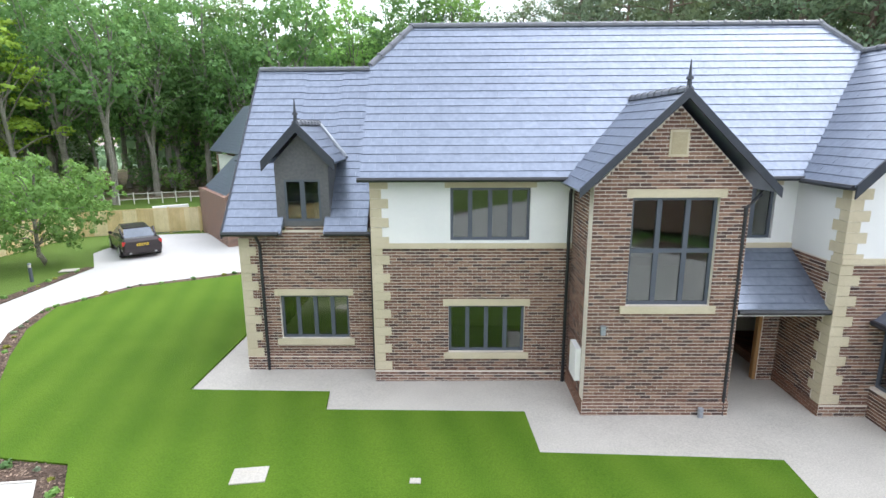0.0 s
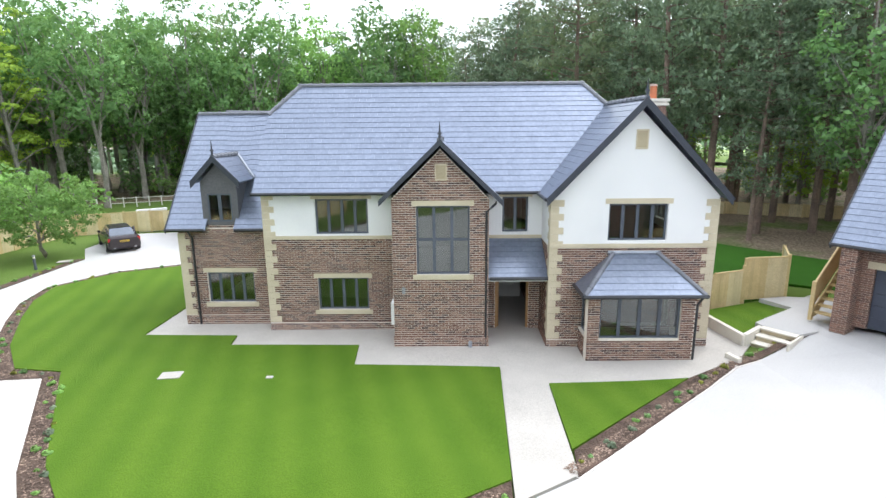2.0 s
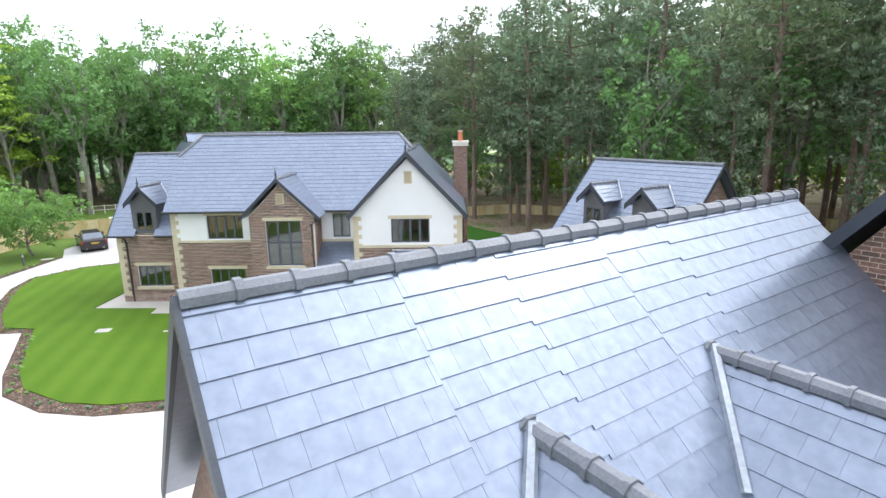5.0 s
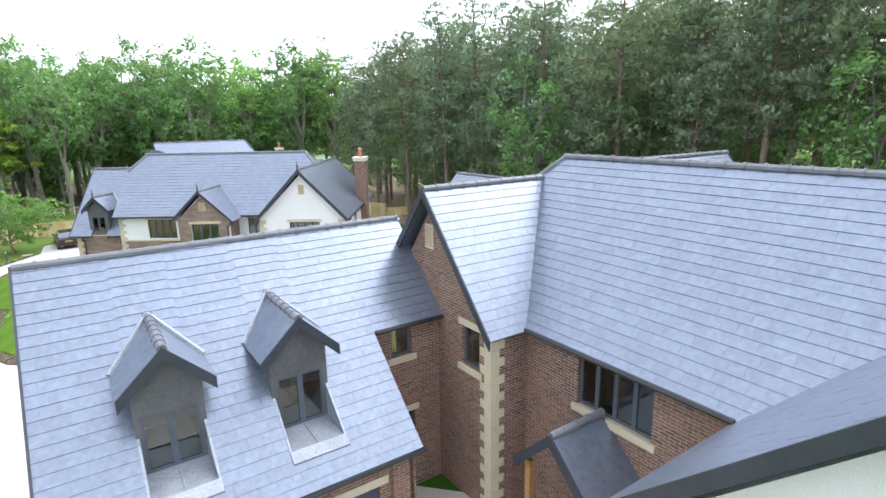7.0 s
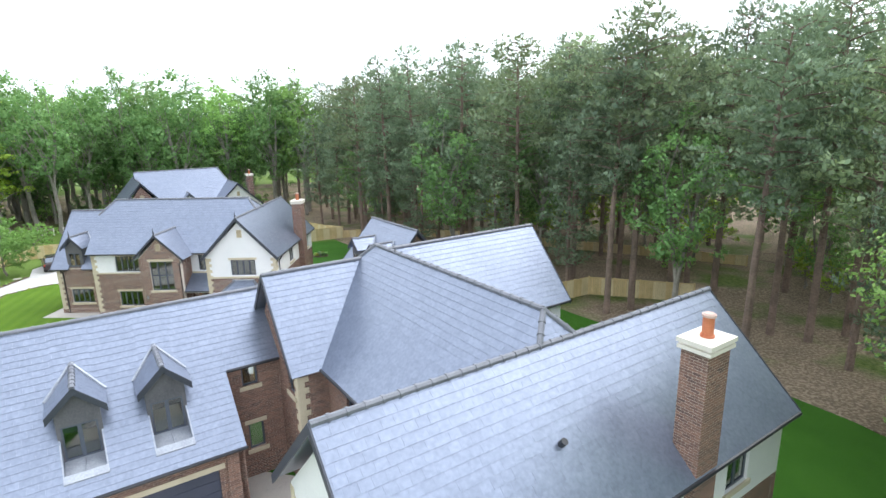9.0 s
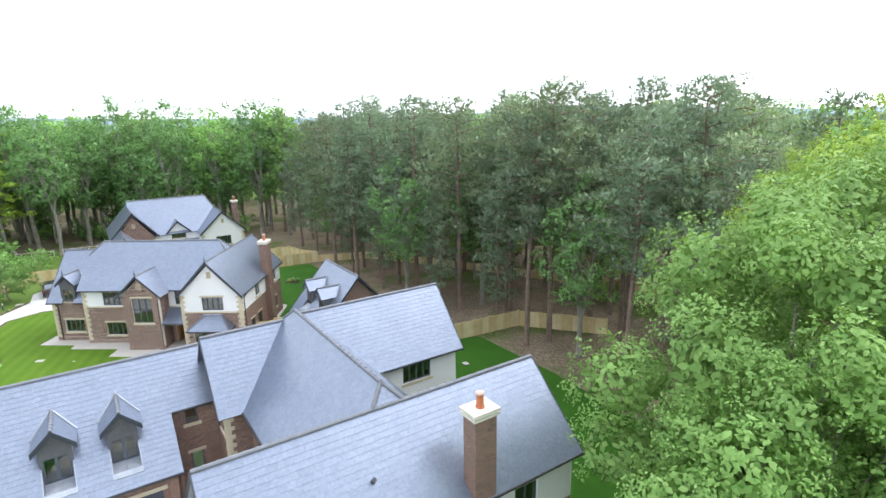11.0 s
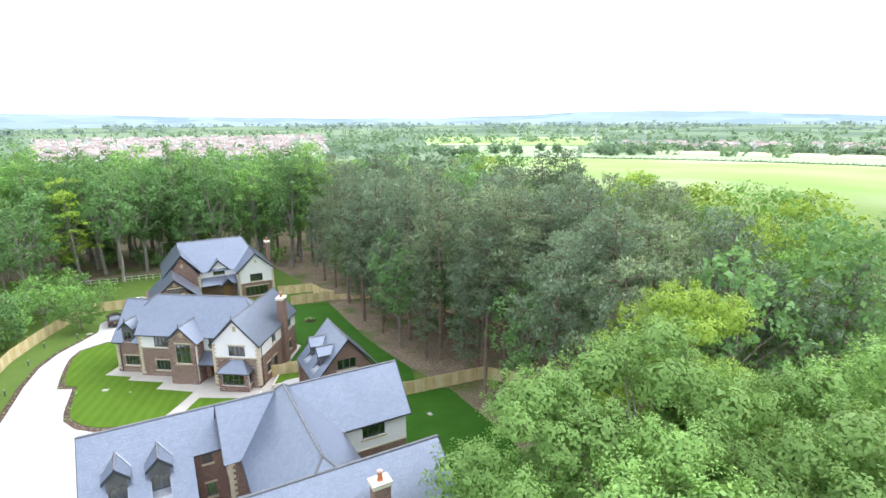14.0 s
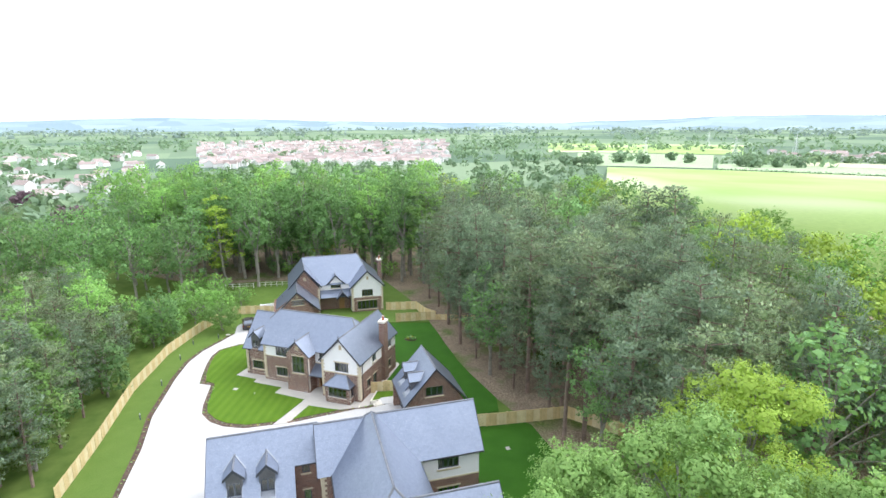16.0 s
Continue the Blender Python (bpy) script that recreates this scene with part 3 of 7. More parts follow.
def gable_y(parent, c, w, ze, zr, y0, y1, front=True, back=False, w_right=None, ridge=True, single=0, drop=0.22):
    """A pitched roof whose ridge runs along y, with the barge boards at its ends."""
    wr = w_right or w
    zr2 = zr - (zr - ze) / w * wr if w_right else ze
    slope(parent, [(c - w, y1, ze), (c - w, y0, ze), (c, y0, zr), (c, y1, zr)])
    slope(parent, [(c + wr, y0, zr2), (c + wr, y1, zr2), (c, y1, zr), (c, y0, zr)], single=single)
    if ridge:
        ridge_line(parent, (c, y0, zr + 0.03), (c, y1, zr + 0.03))
    if front:
        barge(parent, [(c - w, y0, ze), (c, y0, zr), (c + wr, y0, zr2)], (0, -1, 0), drop)
    if back:
        barge(parent, [(c - w, y1, ze), (c, y1, zr), (c + wr, y1, zr2)], (0, 1, 0))


def gable_x(parent, c, w, ze, zr, x0, x1, left=True, right=True):
    """A pitched roof whose ridge runs along x."""
    slope(parent, [(x0, c - w, ze), (x1, c - w, ze), (x1, c, zr), (x0, c, zr)])
    slope(parent, [(x1, c + w, ze), (x0, c + w, ze), (x0, c, zr), (x1, c, zr)])
    ridge_line(parent, (x0, c, zr + 0.03), (x1, c, zr + 0.03))
    if left:
        barge(parent, [(x0, c - w, ze), (x0, c, zr), (x0, c + w, ze)], (-1, 0, 0))
    if right:
        barge(parent, [(x1, c - w, ze), (x1, c, zr), (x1, c + w, ze)], (1, 0, 0))


def half_hip_x(parent, c, w, ze, zr, x0, x1, zl=None, xl=None, zrt=None, xr=None):
    """A pitched roof along x whose ridge stops short at x0 / x1 and falls by small hips to the verges xl / xr."""
    k = w / (zr - ze)
    front, back = [], []
    for sgn, out in ((-1, front), (1, back)):
        pts = [(xl, c + sgn * w, ze), (xr, c + sgn * w, ze)]
        if zrt is not None:
            pts.append((xr, c + sgn * (zr - zrt) * k, zrt))
        pts.append((x1, c, zr))
        pts.append((x0, c, zr))
        if zl is not None:
            pts.append((xl, c + sgn * (zr - zl) * k, zl))
        out += pts
    slope(parent, front, single=300)
    slope(parent, [back[1], back[0]] + back[:1:-1])
    ridge_line(parent, (x0, c, zr + 0.03), (x1, c, zr + 0.03))
    for x, xe, z in ((x0, xl, zl), (x1, xr, zrt)):
        if z is None:
            continue
        h = (zr - z) * k
        slope(parent, [(xe, c + h, z), (xe, c - h, z), (x, c, zr)])
        ridge_line(parent, (xe, c - h, z + 0.03), (x, c, zr + 0.03), "hip_tiles")
        ridge_line(parent, (xe, c + h, z + 0.03), (x, c, zr + 0.03), "hip_tiles")


FACE = {"front": lambda p: pose(0, p, 0), "back": lambda p: pose(0, p, 0, 0, 0, 180), "right": lambda p: pose(p, 0, 0, 0, 0, 90), "left": lambda p: pose(p, 0, 0, 0, 0, -90)}


def span(side, a, b):
    """The wall's own x range for a stretch of the plan seen on that side."""
    return (a, b) if side in ("front", "right") else (-b, -a)


def lattice(bm, x0, x1, z0, z1, y0, y1, holes):
    """One connected slab with rectangular openings."""
    xs = sorted({x0, x1, *[min(max(v, x0), x1) for h in holes for v in h[:2]]})
    zs = sorted({z0, z1, *[min(max(v, z0), z1) for h in holes for v in h[2:4]]})
    nx, nz = len(xs) - 1, len(zs) - 1

    def solid(i, k):
        if not (0 <= i < nx and 0 <= k < nz):
            return False
        cx, cz = (xs[i] + xs[i + 1]) / 2, (zs[k] + zs[k + 1]) / 2
        return not any(h[0] < cx < h[1] and h[2] < cz < h[3] for h in holes)
    made = {}

    def v(i, k, y):
        if (i, k, y) not in made:
            made[i, k, y] = bm.verts.new((xs[i], (y0, y1)[y], zs[k]))
        return made[i, k, y]
    for i in range(nx):
        for k in range(nz):
            if not solid(i, k):
                continue
            bm.faces.new((v(i, k, 0), v(i + 1, k, 0), v(i + 1, k + 1, 0), v(i, k + 1, 0)))
            bm.faces.new((v(i, k + 1, 1), v(i + 1, k + 1, 1), v(i + 1, k, 1), v(i, k, 1)))
            for di, dk, a, b in ((-1, 0, (i, k), (i, k + 1)), (1, 0, (i + 1, k + 1), (i + 1, k)), (0, -1, (i + 1, k), (i, k)), (0, 1, (i, k + 1), (i + 1, k + 1))):
                if not solid(i + di, k + dk):
                    bm.faces.new((v(*a, 0), v(*b, 0), v(*b, 1), v(*a, 1)))
    return made


def wall(parent, side, at, a, b, z0, z1, material, holes=(), name="wall", thick=0.3, gable=None):
    """A wall on one side of a block, with openings through it; holes are (a, b, z0, z1) in the plan. gable: apex place and height."""
    x0, x1 = span(side, a, b)
    hs = [(*span(side, h[0], h[1]), h[2], h[3]) for h in holes]
    bm = bmesh.new()
    lattice(bm, x0, x1, z0, z1, 0, thick, hs)
    if gable:
        g = gable[0] if side in ("front", "right") else -gable[0]
        prism(bm, [(x0, 0, z1), (x1, 0, z1), (g, 0, gable[1])], (0, thick, 0))
        bmesh.ops.remove_doubles(bm, verts=bm.verts, dist=0.001)
    ob = part(name, bm, material, parent)
    ob.matrix_local = FACE[side](at)
    return ob


def window(parent, side, at, a, b, z0, z1, panes=4, transom=None, sill=True, lintel=True, label="", deep=0.09, stone=None):
    """A framed window set into an opening: frame, one pane of glass a light, stone sill and head."""
    x0, x1 = span(side, a, b)
    f = 0.065
    bm = bmesh.new()
    step = (x1 - x0) / panes
    levels = [z0 + f] + ([transom - 0.045, transom + 0.045] if transom else []) + [z1 - f]
    lights = []
    for i in range(panes):
        u = x0 + (f if i == 0 else step * i + 0.05)
        v = x1 - f if i == panes - 1 else x0 + step * (i + 1) - 0.05
        lights += [(u, v, lo, hi) for lo, hi in zip(levels[::2], levels[1::2])]
    lattice(bm, x0, x1, z0, z1, deep, deep + 0.07, lights)
    win = part("window", bm, FRAME, parent, label)
    win.matrix_local = FACE[side](at)
    for u, v, lo, hi in lights:
        pane = part("pane", boxes((u, v, deep + 0.03, deep + 0.042, lo, hi)), GLASS, win)
        pane.visible_shadow = False
    if sill:
        part("sill", boxes((x0 - 0.12, x1 + 0.12, -0.06, 0.09, z0 - 0.16, z0 - 0.002)), stone or STONE, win, "buff stone sill")
    if lintel:
        part("lintel", boxes((x0 - 0.13, x1 + 0.13, -0.015, 0.1, z1 + 0.002, z1 + 0.17)), stone or STONE, win, "buff stone lintel")
    return win


MORTAR = surface("buff_mortar", (0.66, 0.60, 0.53), (0.78, 0.72, 0.64), 0.95, 2, 50, 0.2, 0.003)


def brick_tones(name):
    m, nt, p = blank(name, 0.85, spec=0.25)
    o = nt.nodes.new("ShaderNodeObjectInfo")
    g = nt.nodes.new("ShaderNodeNewGeometry")
    add = nt.nodes.new("ShaderNodeMath")
    nt.links.new(o.outputs["Random"], add.inputs[0])
    nt.links.new(g.outputs["Random Per Island"], add.inputs[1])
    scatter_tone = nt.nodes.new("ShaderNodeTexWhiteNoise")
    scatter_tone.noise_dimensions = "1D"
    nt.links.new(add.outputs[0], scatter_tone.inputs["W"])
    r = nt.nodes.new("ShaderNodeValToRGB")
    r.color_ramp.interpolation = "LINEAR"
    el = r.color_ramp.elements
    el[0].position, el[0].color = 0.0, (0.085, 0.06, 0.058, 1)
    el[1].position, el[1].color = 1.0, (0.30, 0.19, 0.145, 1)
    for pos, col in ((0.16, (0.115, 0.074, 0.066, 1)), (0.32, (0.165, 0.098, 0.078, 1)), (0.7, (0.215, 0.125, 0.098, 1))):
        e = el.new(pos)
        e.color = col
    nt.links.new(scatter_tone.outputs["Value"], r.inputs[0])
    f = noise_fac(nt, 40.0, 0.3, 0.7)
    c = mix_col(nt, 0.5, r.outputs[0], ramp_mix(nt, f, (0.65, 0.65, 0.65), (1.3, 1.25, 1.2)), "MULTIPLY")
    nt.links.new(c, p.inputs["Base Color"])
    bump(nt, f, 0.4, 0.004)
    return m


BRICK_PIECE = brick_tones("single_brick")
BRICKS_LEFT = [300]


def brick_face(owner, x0, x1, z0, z1, holes=(), gable=None):
    """Real bricks standing proud of a mortar wall; coordinates are the wall's own."""
    verts, faces = [], []
    rows = int(round((z1 - z0) / 0.075)) if not gable else int((gable[1] - z0) / 0.075)
    meshes = {}
    for r in range(rows):
        lo, hi = z0 + r * 0.075 + 0.008, z0 + (r + 1) * 0.075 - 0.008
        left, right = x0, x1
        if gable and hi > z1:
            t = (hi - z1) / (gable[1] - z1)
            left, right = x0 + (gable[0] - x0) * t, x1 + (gable[0] - x1) * t
        elif hi > z1 + 0.01:
            break
        gaps = sorted((h[0], h[1]) for h in holes if h[2] < hi - 0.01 and h[3] > lo + 0.01)
        spans, u = [], left
        for g in gaps:
            if g[0] > u:
                spans.append((u, g[0]))
            u = max(u, g[1])
        if right > u:
            spans.append((u, right))
        for a, b in spans:
            k = math.floor((a - x0) / 0.225)
            off = x0 + (0.1125 if r % 2 else 0.0) - 0.225
            while off + k * 0.225 < b:
                p, q = max(a, off + k * 0.225) + 0.005, min(b, off + (k + 1) * 0.225) - 0.005
                k += 1
                if q - p < 0.03:
                    continue
                d = -0.007 + 0.0015 * math.sin(k * 12.9898 + r * 78.233)
                if BRICKS_LEFT[0] > 0 and 20 <= r < 44 and q - p > 0.2:
                    BRICKS_LEFT[0] -= 1
                    if "full" not in meshes:
                        one = soup("brick", [(0, 0, 0), (0.215, 0, 0), (0.215, 0, 0.059), (0, 0, 0.059), (0, 0.01, 0), (0.215, 0.01, 0), (0.215, 0.01, 0.059), (0, 0.01, 0.059)], [(0, 1, 2, 3), (0, 4, 5, 1), (1, 5, 6, 2), (2, 6, 7, 3), (3, 7, 4, 0)], BRICK_PIECE, owner)
                        meshes["full"] = one.data
                    else:
                        one = as_object("brick", meshes["full"], None, owner)
                    one.matrix_local = pose(p, d, lo)
                    continue
                n = len(verts)
                verts += [(p, d, lo), (q, d, lo), (q, d, hi), (p, d, hi), (p, 0.003, lo), (q, 0.003, lo), (q, 0.003, hi), (p, 0.003, hi)]
                faces += [(n, n + 1, n + 2, n + 3), (n, n + 4, n + 5, n + 1), (n + 1, n + 5, n + 6, n + 2), (n + 2, n + 6, n + 7, n + 3), (n + 3, n + 7, n + 4, n)]
    ob = soup("brickwork", verts, faces, BRICK_PIECE, owner)
    ob["kind"] = "stuff"


def brick_wall(parent, side, at, a, b, z0, z1, holes=(), gable=None):
    """A mortar wall faced with single bricks."""
    ob = wall(parent, side, at, a, b, z0, z1, MORTAR, holes, gable=gable)
    x0, x1 = span(side, a, b)
    g = None
    if gable:
        g = (gable[0] if side in ("front", "right") else -gable[0], gable[1])
    brick_face(ob, x0, x1, z0, z1, [(*span(side, h[0], h[1]), h[2], h[3]) for h in holes], g)
    return ob


def quoins(parent, x, y, sx, sy, z0, z1, first=0, h=0.225):
    """Stone corner blocks, long and short in turn; sx, sy point out of the corner."""
    n = round((z1 - z0) / h)
    h = (z1 - z0) / n
    for i in range(n):
        a, b = ((0.40, 0.24), (0.24, 0.40))[(i + first) % 2]
        xs, ys = sorted((x + 0.022 * sx, x - a * sx)), sorted((y + 0.022 * sy, y - b * sy))
        part("quoin", boxes((*xs, *ys, z0 + i * h + 0.004, z0 + (i + 1) * h - 0.004)), STONE, parent)


def downpipe(parent, x, y, z0, z1, dx=0.0, dy=-0.3):
    pts = [(x + dx, y + dy, z1 + 0.02), (x + dx, y + dy, z1 - 0.06), (x, y - 0.06, z1 - 0.32), (x, y - 0.06, z0)]
    return rod_part("downpipe", pts, 0.04, BLACK, parent, 8)


def dormer(parent, cx, y, z0, ze, zr, w, yb, over=0.22, m=None, panes=2, half=0.44, tall=1.0, fin=False, meet=(0.0, 0.0)):
    """A pitched-roof dormer that looks along -y; yb is where its ridge meets the roof behind."""
    d = new("dormer")
    d.parent = parent
    if m is not None:
        d.matrix_local = m
    fw, k = w / 2, (zr - ze) / (w / 2 + over)
    wz1 = ze - 0.02
    bm = bmesh.new()
    box(bm, cx - fw, cx - half, y, y + 0.08, z0, ze)
    box(bm, cx + half, cx + fw, y, y + 0.08, z0, ze)
    top = z0 + 0.12 + tall
    box(bm, cx - half, cx + half, y, y + 0.08, top, ze)
    box(bm, cx - half, cx + half, y, y + 0.08, z0, z0 + 0.12)
    prism(bm, [(cx - fw, y, ze), (cx + fw, y, ze), (cx, y, ze + fw * k)], (0, 0.08, 0))
    box(bm, cx - fw, cx - fw + 0.07, y + 0.08, yb, z0 + 0.01, ze)
    box(bm, cx + fw - 0.07, cx + fw, y + 0.08, yb, z0 + 0.01, ze)
    part("cheek", bm, LEAD_DARK, d, "dark lead-clad dormer cheeks")
    f = 0.055
    x0, x1 = cx - half, cx + half
    bm = boxes((x0, x1, y + 0.01, y + 0.07, z0 + 0.12, z0 + 0.18), (x0, x1, y + 0.01, y + 0.07, top - f, top), (x0, x0 + f, y + 0.01, y + 0.07, z0 + 0.18, top - f), (x1 - f, x1, y + 0.01, y + 0.07, z0 + 0.18, top - f), (cx - 0.06, cx + 0.06, y + 0.005, y + 0.072, z0 + 0.18, top - f))
    part("window_frame", bm, FRAME, d)
    for u, v in ((x0 + f, cx - 0.06), (cx + 0.06, x1 - f)):
        pane = part("pane", boxes((u, v, y + 0.03, y + 0.042, z0 + 0.18, top - f)), GLASS, d)
        pane.visible_shadow = False
    hw = fw + over
    for s in (-1, 1):
        pts = [(cx + s * hw, y - 0.25, ze), (cx + s * hw, yb, ze), (cx, yb, zr), (cx, y - 0.25, zr)]
        slope(d, pts if s > 0 else [pts[1], pts[0], pts[3], pts[2]], name="dormer_roof")
    ridge_line(d, (cx, y - 0.25, zr + 0.03), (cx, yb, zr + 0.03), step=0.3)
    barge(d, [(cx - hw, y - 0.25, ze), (cx, y - 0.25, zr), (cx + hw, y - 0.25, ze)], (0, -1, 0), 0.2)
    for s in (-1, 1):
        rod_part("lead_flashing", [(cx + s * (hw + 0.02), meet[0], ze + 0.04), (cx, meet[1], zr + 0.06)], 0.055, LEAD, d, 6)
    if fin:
        finial(d, (cx, y - 0.22, zr))
    return d


def chimney(parent, x0, x1, y0, y1, z0, z1, pots=1):
    c = part("chimney", boxes((x0, x1, y0, y1, z0, z1)), BRICK, parent, "tall brick chimney stack with pale stone cap")
    part("chimney_cap", boxes((x0 - 0.08, x1 + 0.08, y0 - 0.08, y1 + 0.08, z1, z1 + 0.1), (x0 - 0.03, x1 + 0.03, y0 - 0.03, y1 + 0.03, z1 + 0.1, z1 + 0.16), (x0 - 0.1, x1 + 0.1, y0 - 0.1, y1 + 0.1, z1 + 0.16, z1 + 0.28)), STONE_PALE, c, "pale stone cap")
    bm = bmesh.new()
    xm, ym = (x0 + x1) / 2, (y0 + y1) / 2
    tube(bm, [(xm, ym, z1 + 0.28), (xm, ym, z1 + 0.34)], 0.17, 16, 0.17)
    tube(bm, [(xm, ym, z1 + 0.34), (xm, ym, z1 + 0.80)], 0.14, 16, 0.135)
    pot = part("chimney_pot", bm, TERRACOTTA, c, "red terracotta pot")
    bm = bmesh.new()
    tube(bm, [(xm, ym, z1 + 0.80), (xm, ym, z1 + 0.86)], 0.165, 16, 0.165)
    tube(bm, [(xm, ym, z1 + 0.86), (xm, ym, z1 + 0.885)], 0.13, 16, 0.12)
    part("pot_cap", bm, POT_CAP, pot, "pale pink flat cap")
    return c


def vent(parent, side, at, c, z0, z1, w=0.3):
    x0, x1 = span(side, c - w / 2, c + w / 2)
    bm = boxes((x0 - 0.04, x1 + 0.04, -0.02, 0.05, z0 - 0.05, z1 + 0.05))
    ob = part("vent", bm, STONE, parent, "buff stone vent panel")
    ob.matrix_local = FACE[side](at)
    part("vent_panel", boxes((x0, x1, -0.028, 0.0, z0, z1)), STONE_DARK, ob)


STONE_PALE = surface("pale_cap_stone", (0.66, 0.62, 0.54), (0.74, 0.70, 0.62), 0.85, 1.5, 60, 0.1, 0.003)
STONE_DARK = surface("weathered_stone", (0.40, 0.33, 0.22), (0.48, 0.41, 0.28), 0.85, 1.5, 60, 0.1, 0.003)
PLASTER = surface("inner_plaster", (0.48, 0.47, 0.43), (0.58, 0.57, 0.52), 0.9, 0.8, 40, 0.05, 0.002)
DOOR_BLUE = surface("dark_blue_garage_door", (0.045, 0.055, 0.085), (0.06, 0.07, 0.105), 0.45, 1.0, 40, 0.05, 0.002)


def floors(parent, *slabs):
    for s in slabs:
        part("inner_floor", boxes(s), PLASTER, parent)


# ---- the brick and render house beside the front lawn ----
h1 = empty_thing("house", pose(0, 0, 0), "two-storey brown brick and white render house with slate roof", "house", "houses")
# wing
brick_wall(h1, "front", 14.28, -6.08, -2.66, 0.4, 3.75, [(-5.17, -3.42, 0.9, 2.06)])
wall(h1, "left", -6.08, 14.58, 20.6, 0.4, 3.75, BRICK)
wall(h1, "back", 20.9, -6.08, -2.36, 0.4, 3.75, BRICK)
wing_plinth = part("plinth", boxes((-6.105, -2.66, 14.255, 20.925, 0.0, 0.4)), MORTAR, h1)
skin = part("plinth_face", boxes((-6.1, -2.67, -0.004, 0.01, 0.0, 0.395)), MORTAR, wing_plinth)
skin.matrix_local = pose(0, 14.251, 0)
brick_face(skin, -6.1, -2.66, 0.02, 0.395)
bm = bmesh.new()
prism(bm, [(-6.08, 14.28, 3.75), (-6.08, 20.9, 3.75), (-6.08, 17.6, 7.5)], (0.3, 0, 0))
part("gable_wall", bm, BRICK, h1)
brick_wall(h1, "front", 14.27, -4.92, -3.91, 3.75, 3.975)
window(h1, "front", 14.28, -5.17, -3.42, 0.9, 2.06, 4)
S = (7.87 - 3.72) / 3.65
for u, v, lo in ((-6.35, -4.93, 0.0), (-3.9, -2.84, 0.0), (-4.93, -3.9, 0.62)):
    slope(h1, [(u, 13.95 + lo, 3.72 + S * lo), (v, 13.95 + lo, 3.72 + S * lo), (v, 17.6, 7.87), (u, 17.6, 7.87)])
slope(h1, [(-2.84, 21.25, 3.72), (-6.35, 21.25, 3.72), (-6.35, 17.6, 7.87), (-2.84, 17.6, 7.87)])
ridge_line(h1, (-6.35, 17.6, 7.9), (-2.84, 17.6, 7.9))
barge(h1, [(-6.35, 13.95, 3.72), (-6.35, 17.6, 7.87), (-6.35, 21.25, 3.72)], (-1, 0, 0), 0.12)
gutter(h1, (-6.38, 13.93, 3.72), (-4.98, 13.93, 3.72))
gutter(h1, (-3.86, 13.93, 3.72), (-2.7, 13.93, 3.72))
dormer(h1, -4.42, 14.25, 3.86, 5.42, 6.32, 1.3, 16.2, fin=True, tall=1.02, meet=(15.44, 16.24))
downpipe(h1, -5.56, 14.28, 0.05, 3.7)
downpipe(h1, -2.78, 14.28, 0.05, 3.7)
quoins(h1, -6.08, 14.28, -1, -1, 0.4, 3.55)
# main block
brick_wall(h1, "front", 13.58, -2.66, 2.03, 0.36, 3.44, [(-0.87, 0.96, 0.83, 2.02)])
wall(h1, "front", 13.58, -2.66, 2.03, 3.56, 5.06, RENDER, [(-0.82, 1.03, 3.62, 4.86)], "render_wall")
part("string_course", boxes((-2.68, 2.03, 13.535, 13.85, 3.44, 3.56)), STONE, h1, "buff stone string course")
base = part("plinth", boxes((-2.685, 2.03, 13.555, 13.9, 0.0, 0.36)), BRICK_RED, h1)
skin = part("plinth_face", boxes((-2.68, 2.03, -0.004, 0.01, 0.0, 0.35)), MORTAR, base)
skin.matrix_local = pose(0, 13.551, 0)
brick_face(skin, -2.68, 2.03, 0.02, 0.35)
window(h1, "front", 13.58, -0.87, 0.96, 0.83, 2.02, 4)
window(h1, "front", 13.58, -0.82, 1.03, 3.62, 4.86, 4, sill=False)
wall(h1, "left", -2.66, 13.88, 19.6, 3.0, 5.06, RENDER, name="render_wall")
wall(h1, "back", 19.6, -2.66, 7.1, 0, 5.06, BRICK)
bm = bmesh.new()
prism(bm, [(-2.64, 13.6, 5.06), (-2.64, 19.6, 5.06), (-2.64, 17.5, 7.7), (-2.64, 15.7, 7.7)], (0.2, 0, 0))
part("gable_wall", bm, RENDER, h1)
half_hip_x(h1, 16.6, 3.35, 5.08, 8.86, -1.83, 9.0, 7.75, -2.86, 7.95, 9.85)
gutter(h1, (-2.9, 13.2, 5.08), (7.0, 13.2, 5.08))
quoins(h1, -2.66, 13.58, -1, -1, 0.36, 5.06)
downpipe(h1, 1.93, 13.58, 0.05, 5.05)
# stair bay
brick_wall(h1, "front", 11.92, 2.03, 5.14, 0.4, 5.05, [(2.81, 4.53, 2.58, 4.83)], gable=(3.6, 6.6))
brick_wall(h1, "left", 2.03, 12.22, 13.9, 0.4, 5.05)
brick_wall(h1, "right", 5.14, 12.22, 13.9, 0.4, 5.05)
base = part("plinth", boxes((2.005, 5.165, 11.895, 13.6, 0.0, 0.4)), BRICK_RED, h1)
skin = part("plinth_face", boxes((2.01, 5.16, -0.004, 0.01, 0.0, 0.395)), MORTAR, base)
skin.matrix_local = pose(0, 11.891, 0)
brick_face(skin, 2.01, 5.16, 0.02, 0.395)
window(h1, "front", 11.92, 2.81, 4.53, 2.58, 4.83, 3, 3.73)
vent(h1, "front", 11.92, 3.62, 5.68, 6.1)
gable_y(h1, 3.6, 1.93, 5.0, 6.86, 11.62, 15.2, drop=0.14)
finial(h1, (3.6, 11.66, 6.86))
downpipe(h1, 5.06, 11.98, 0.05, 4.95, 0.3, 0.0)
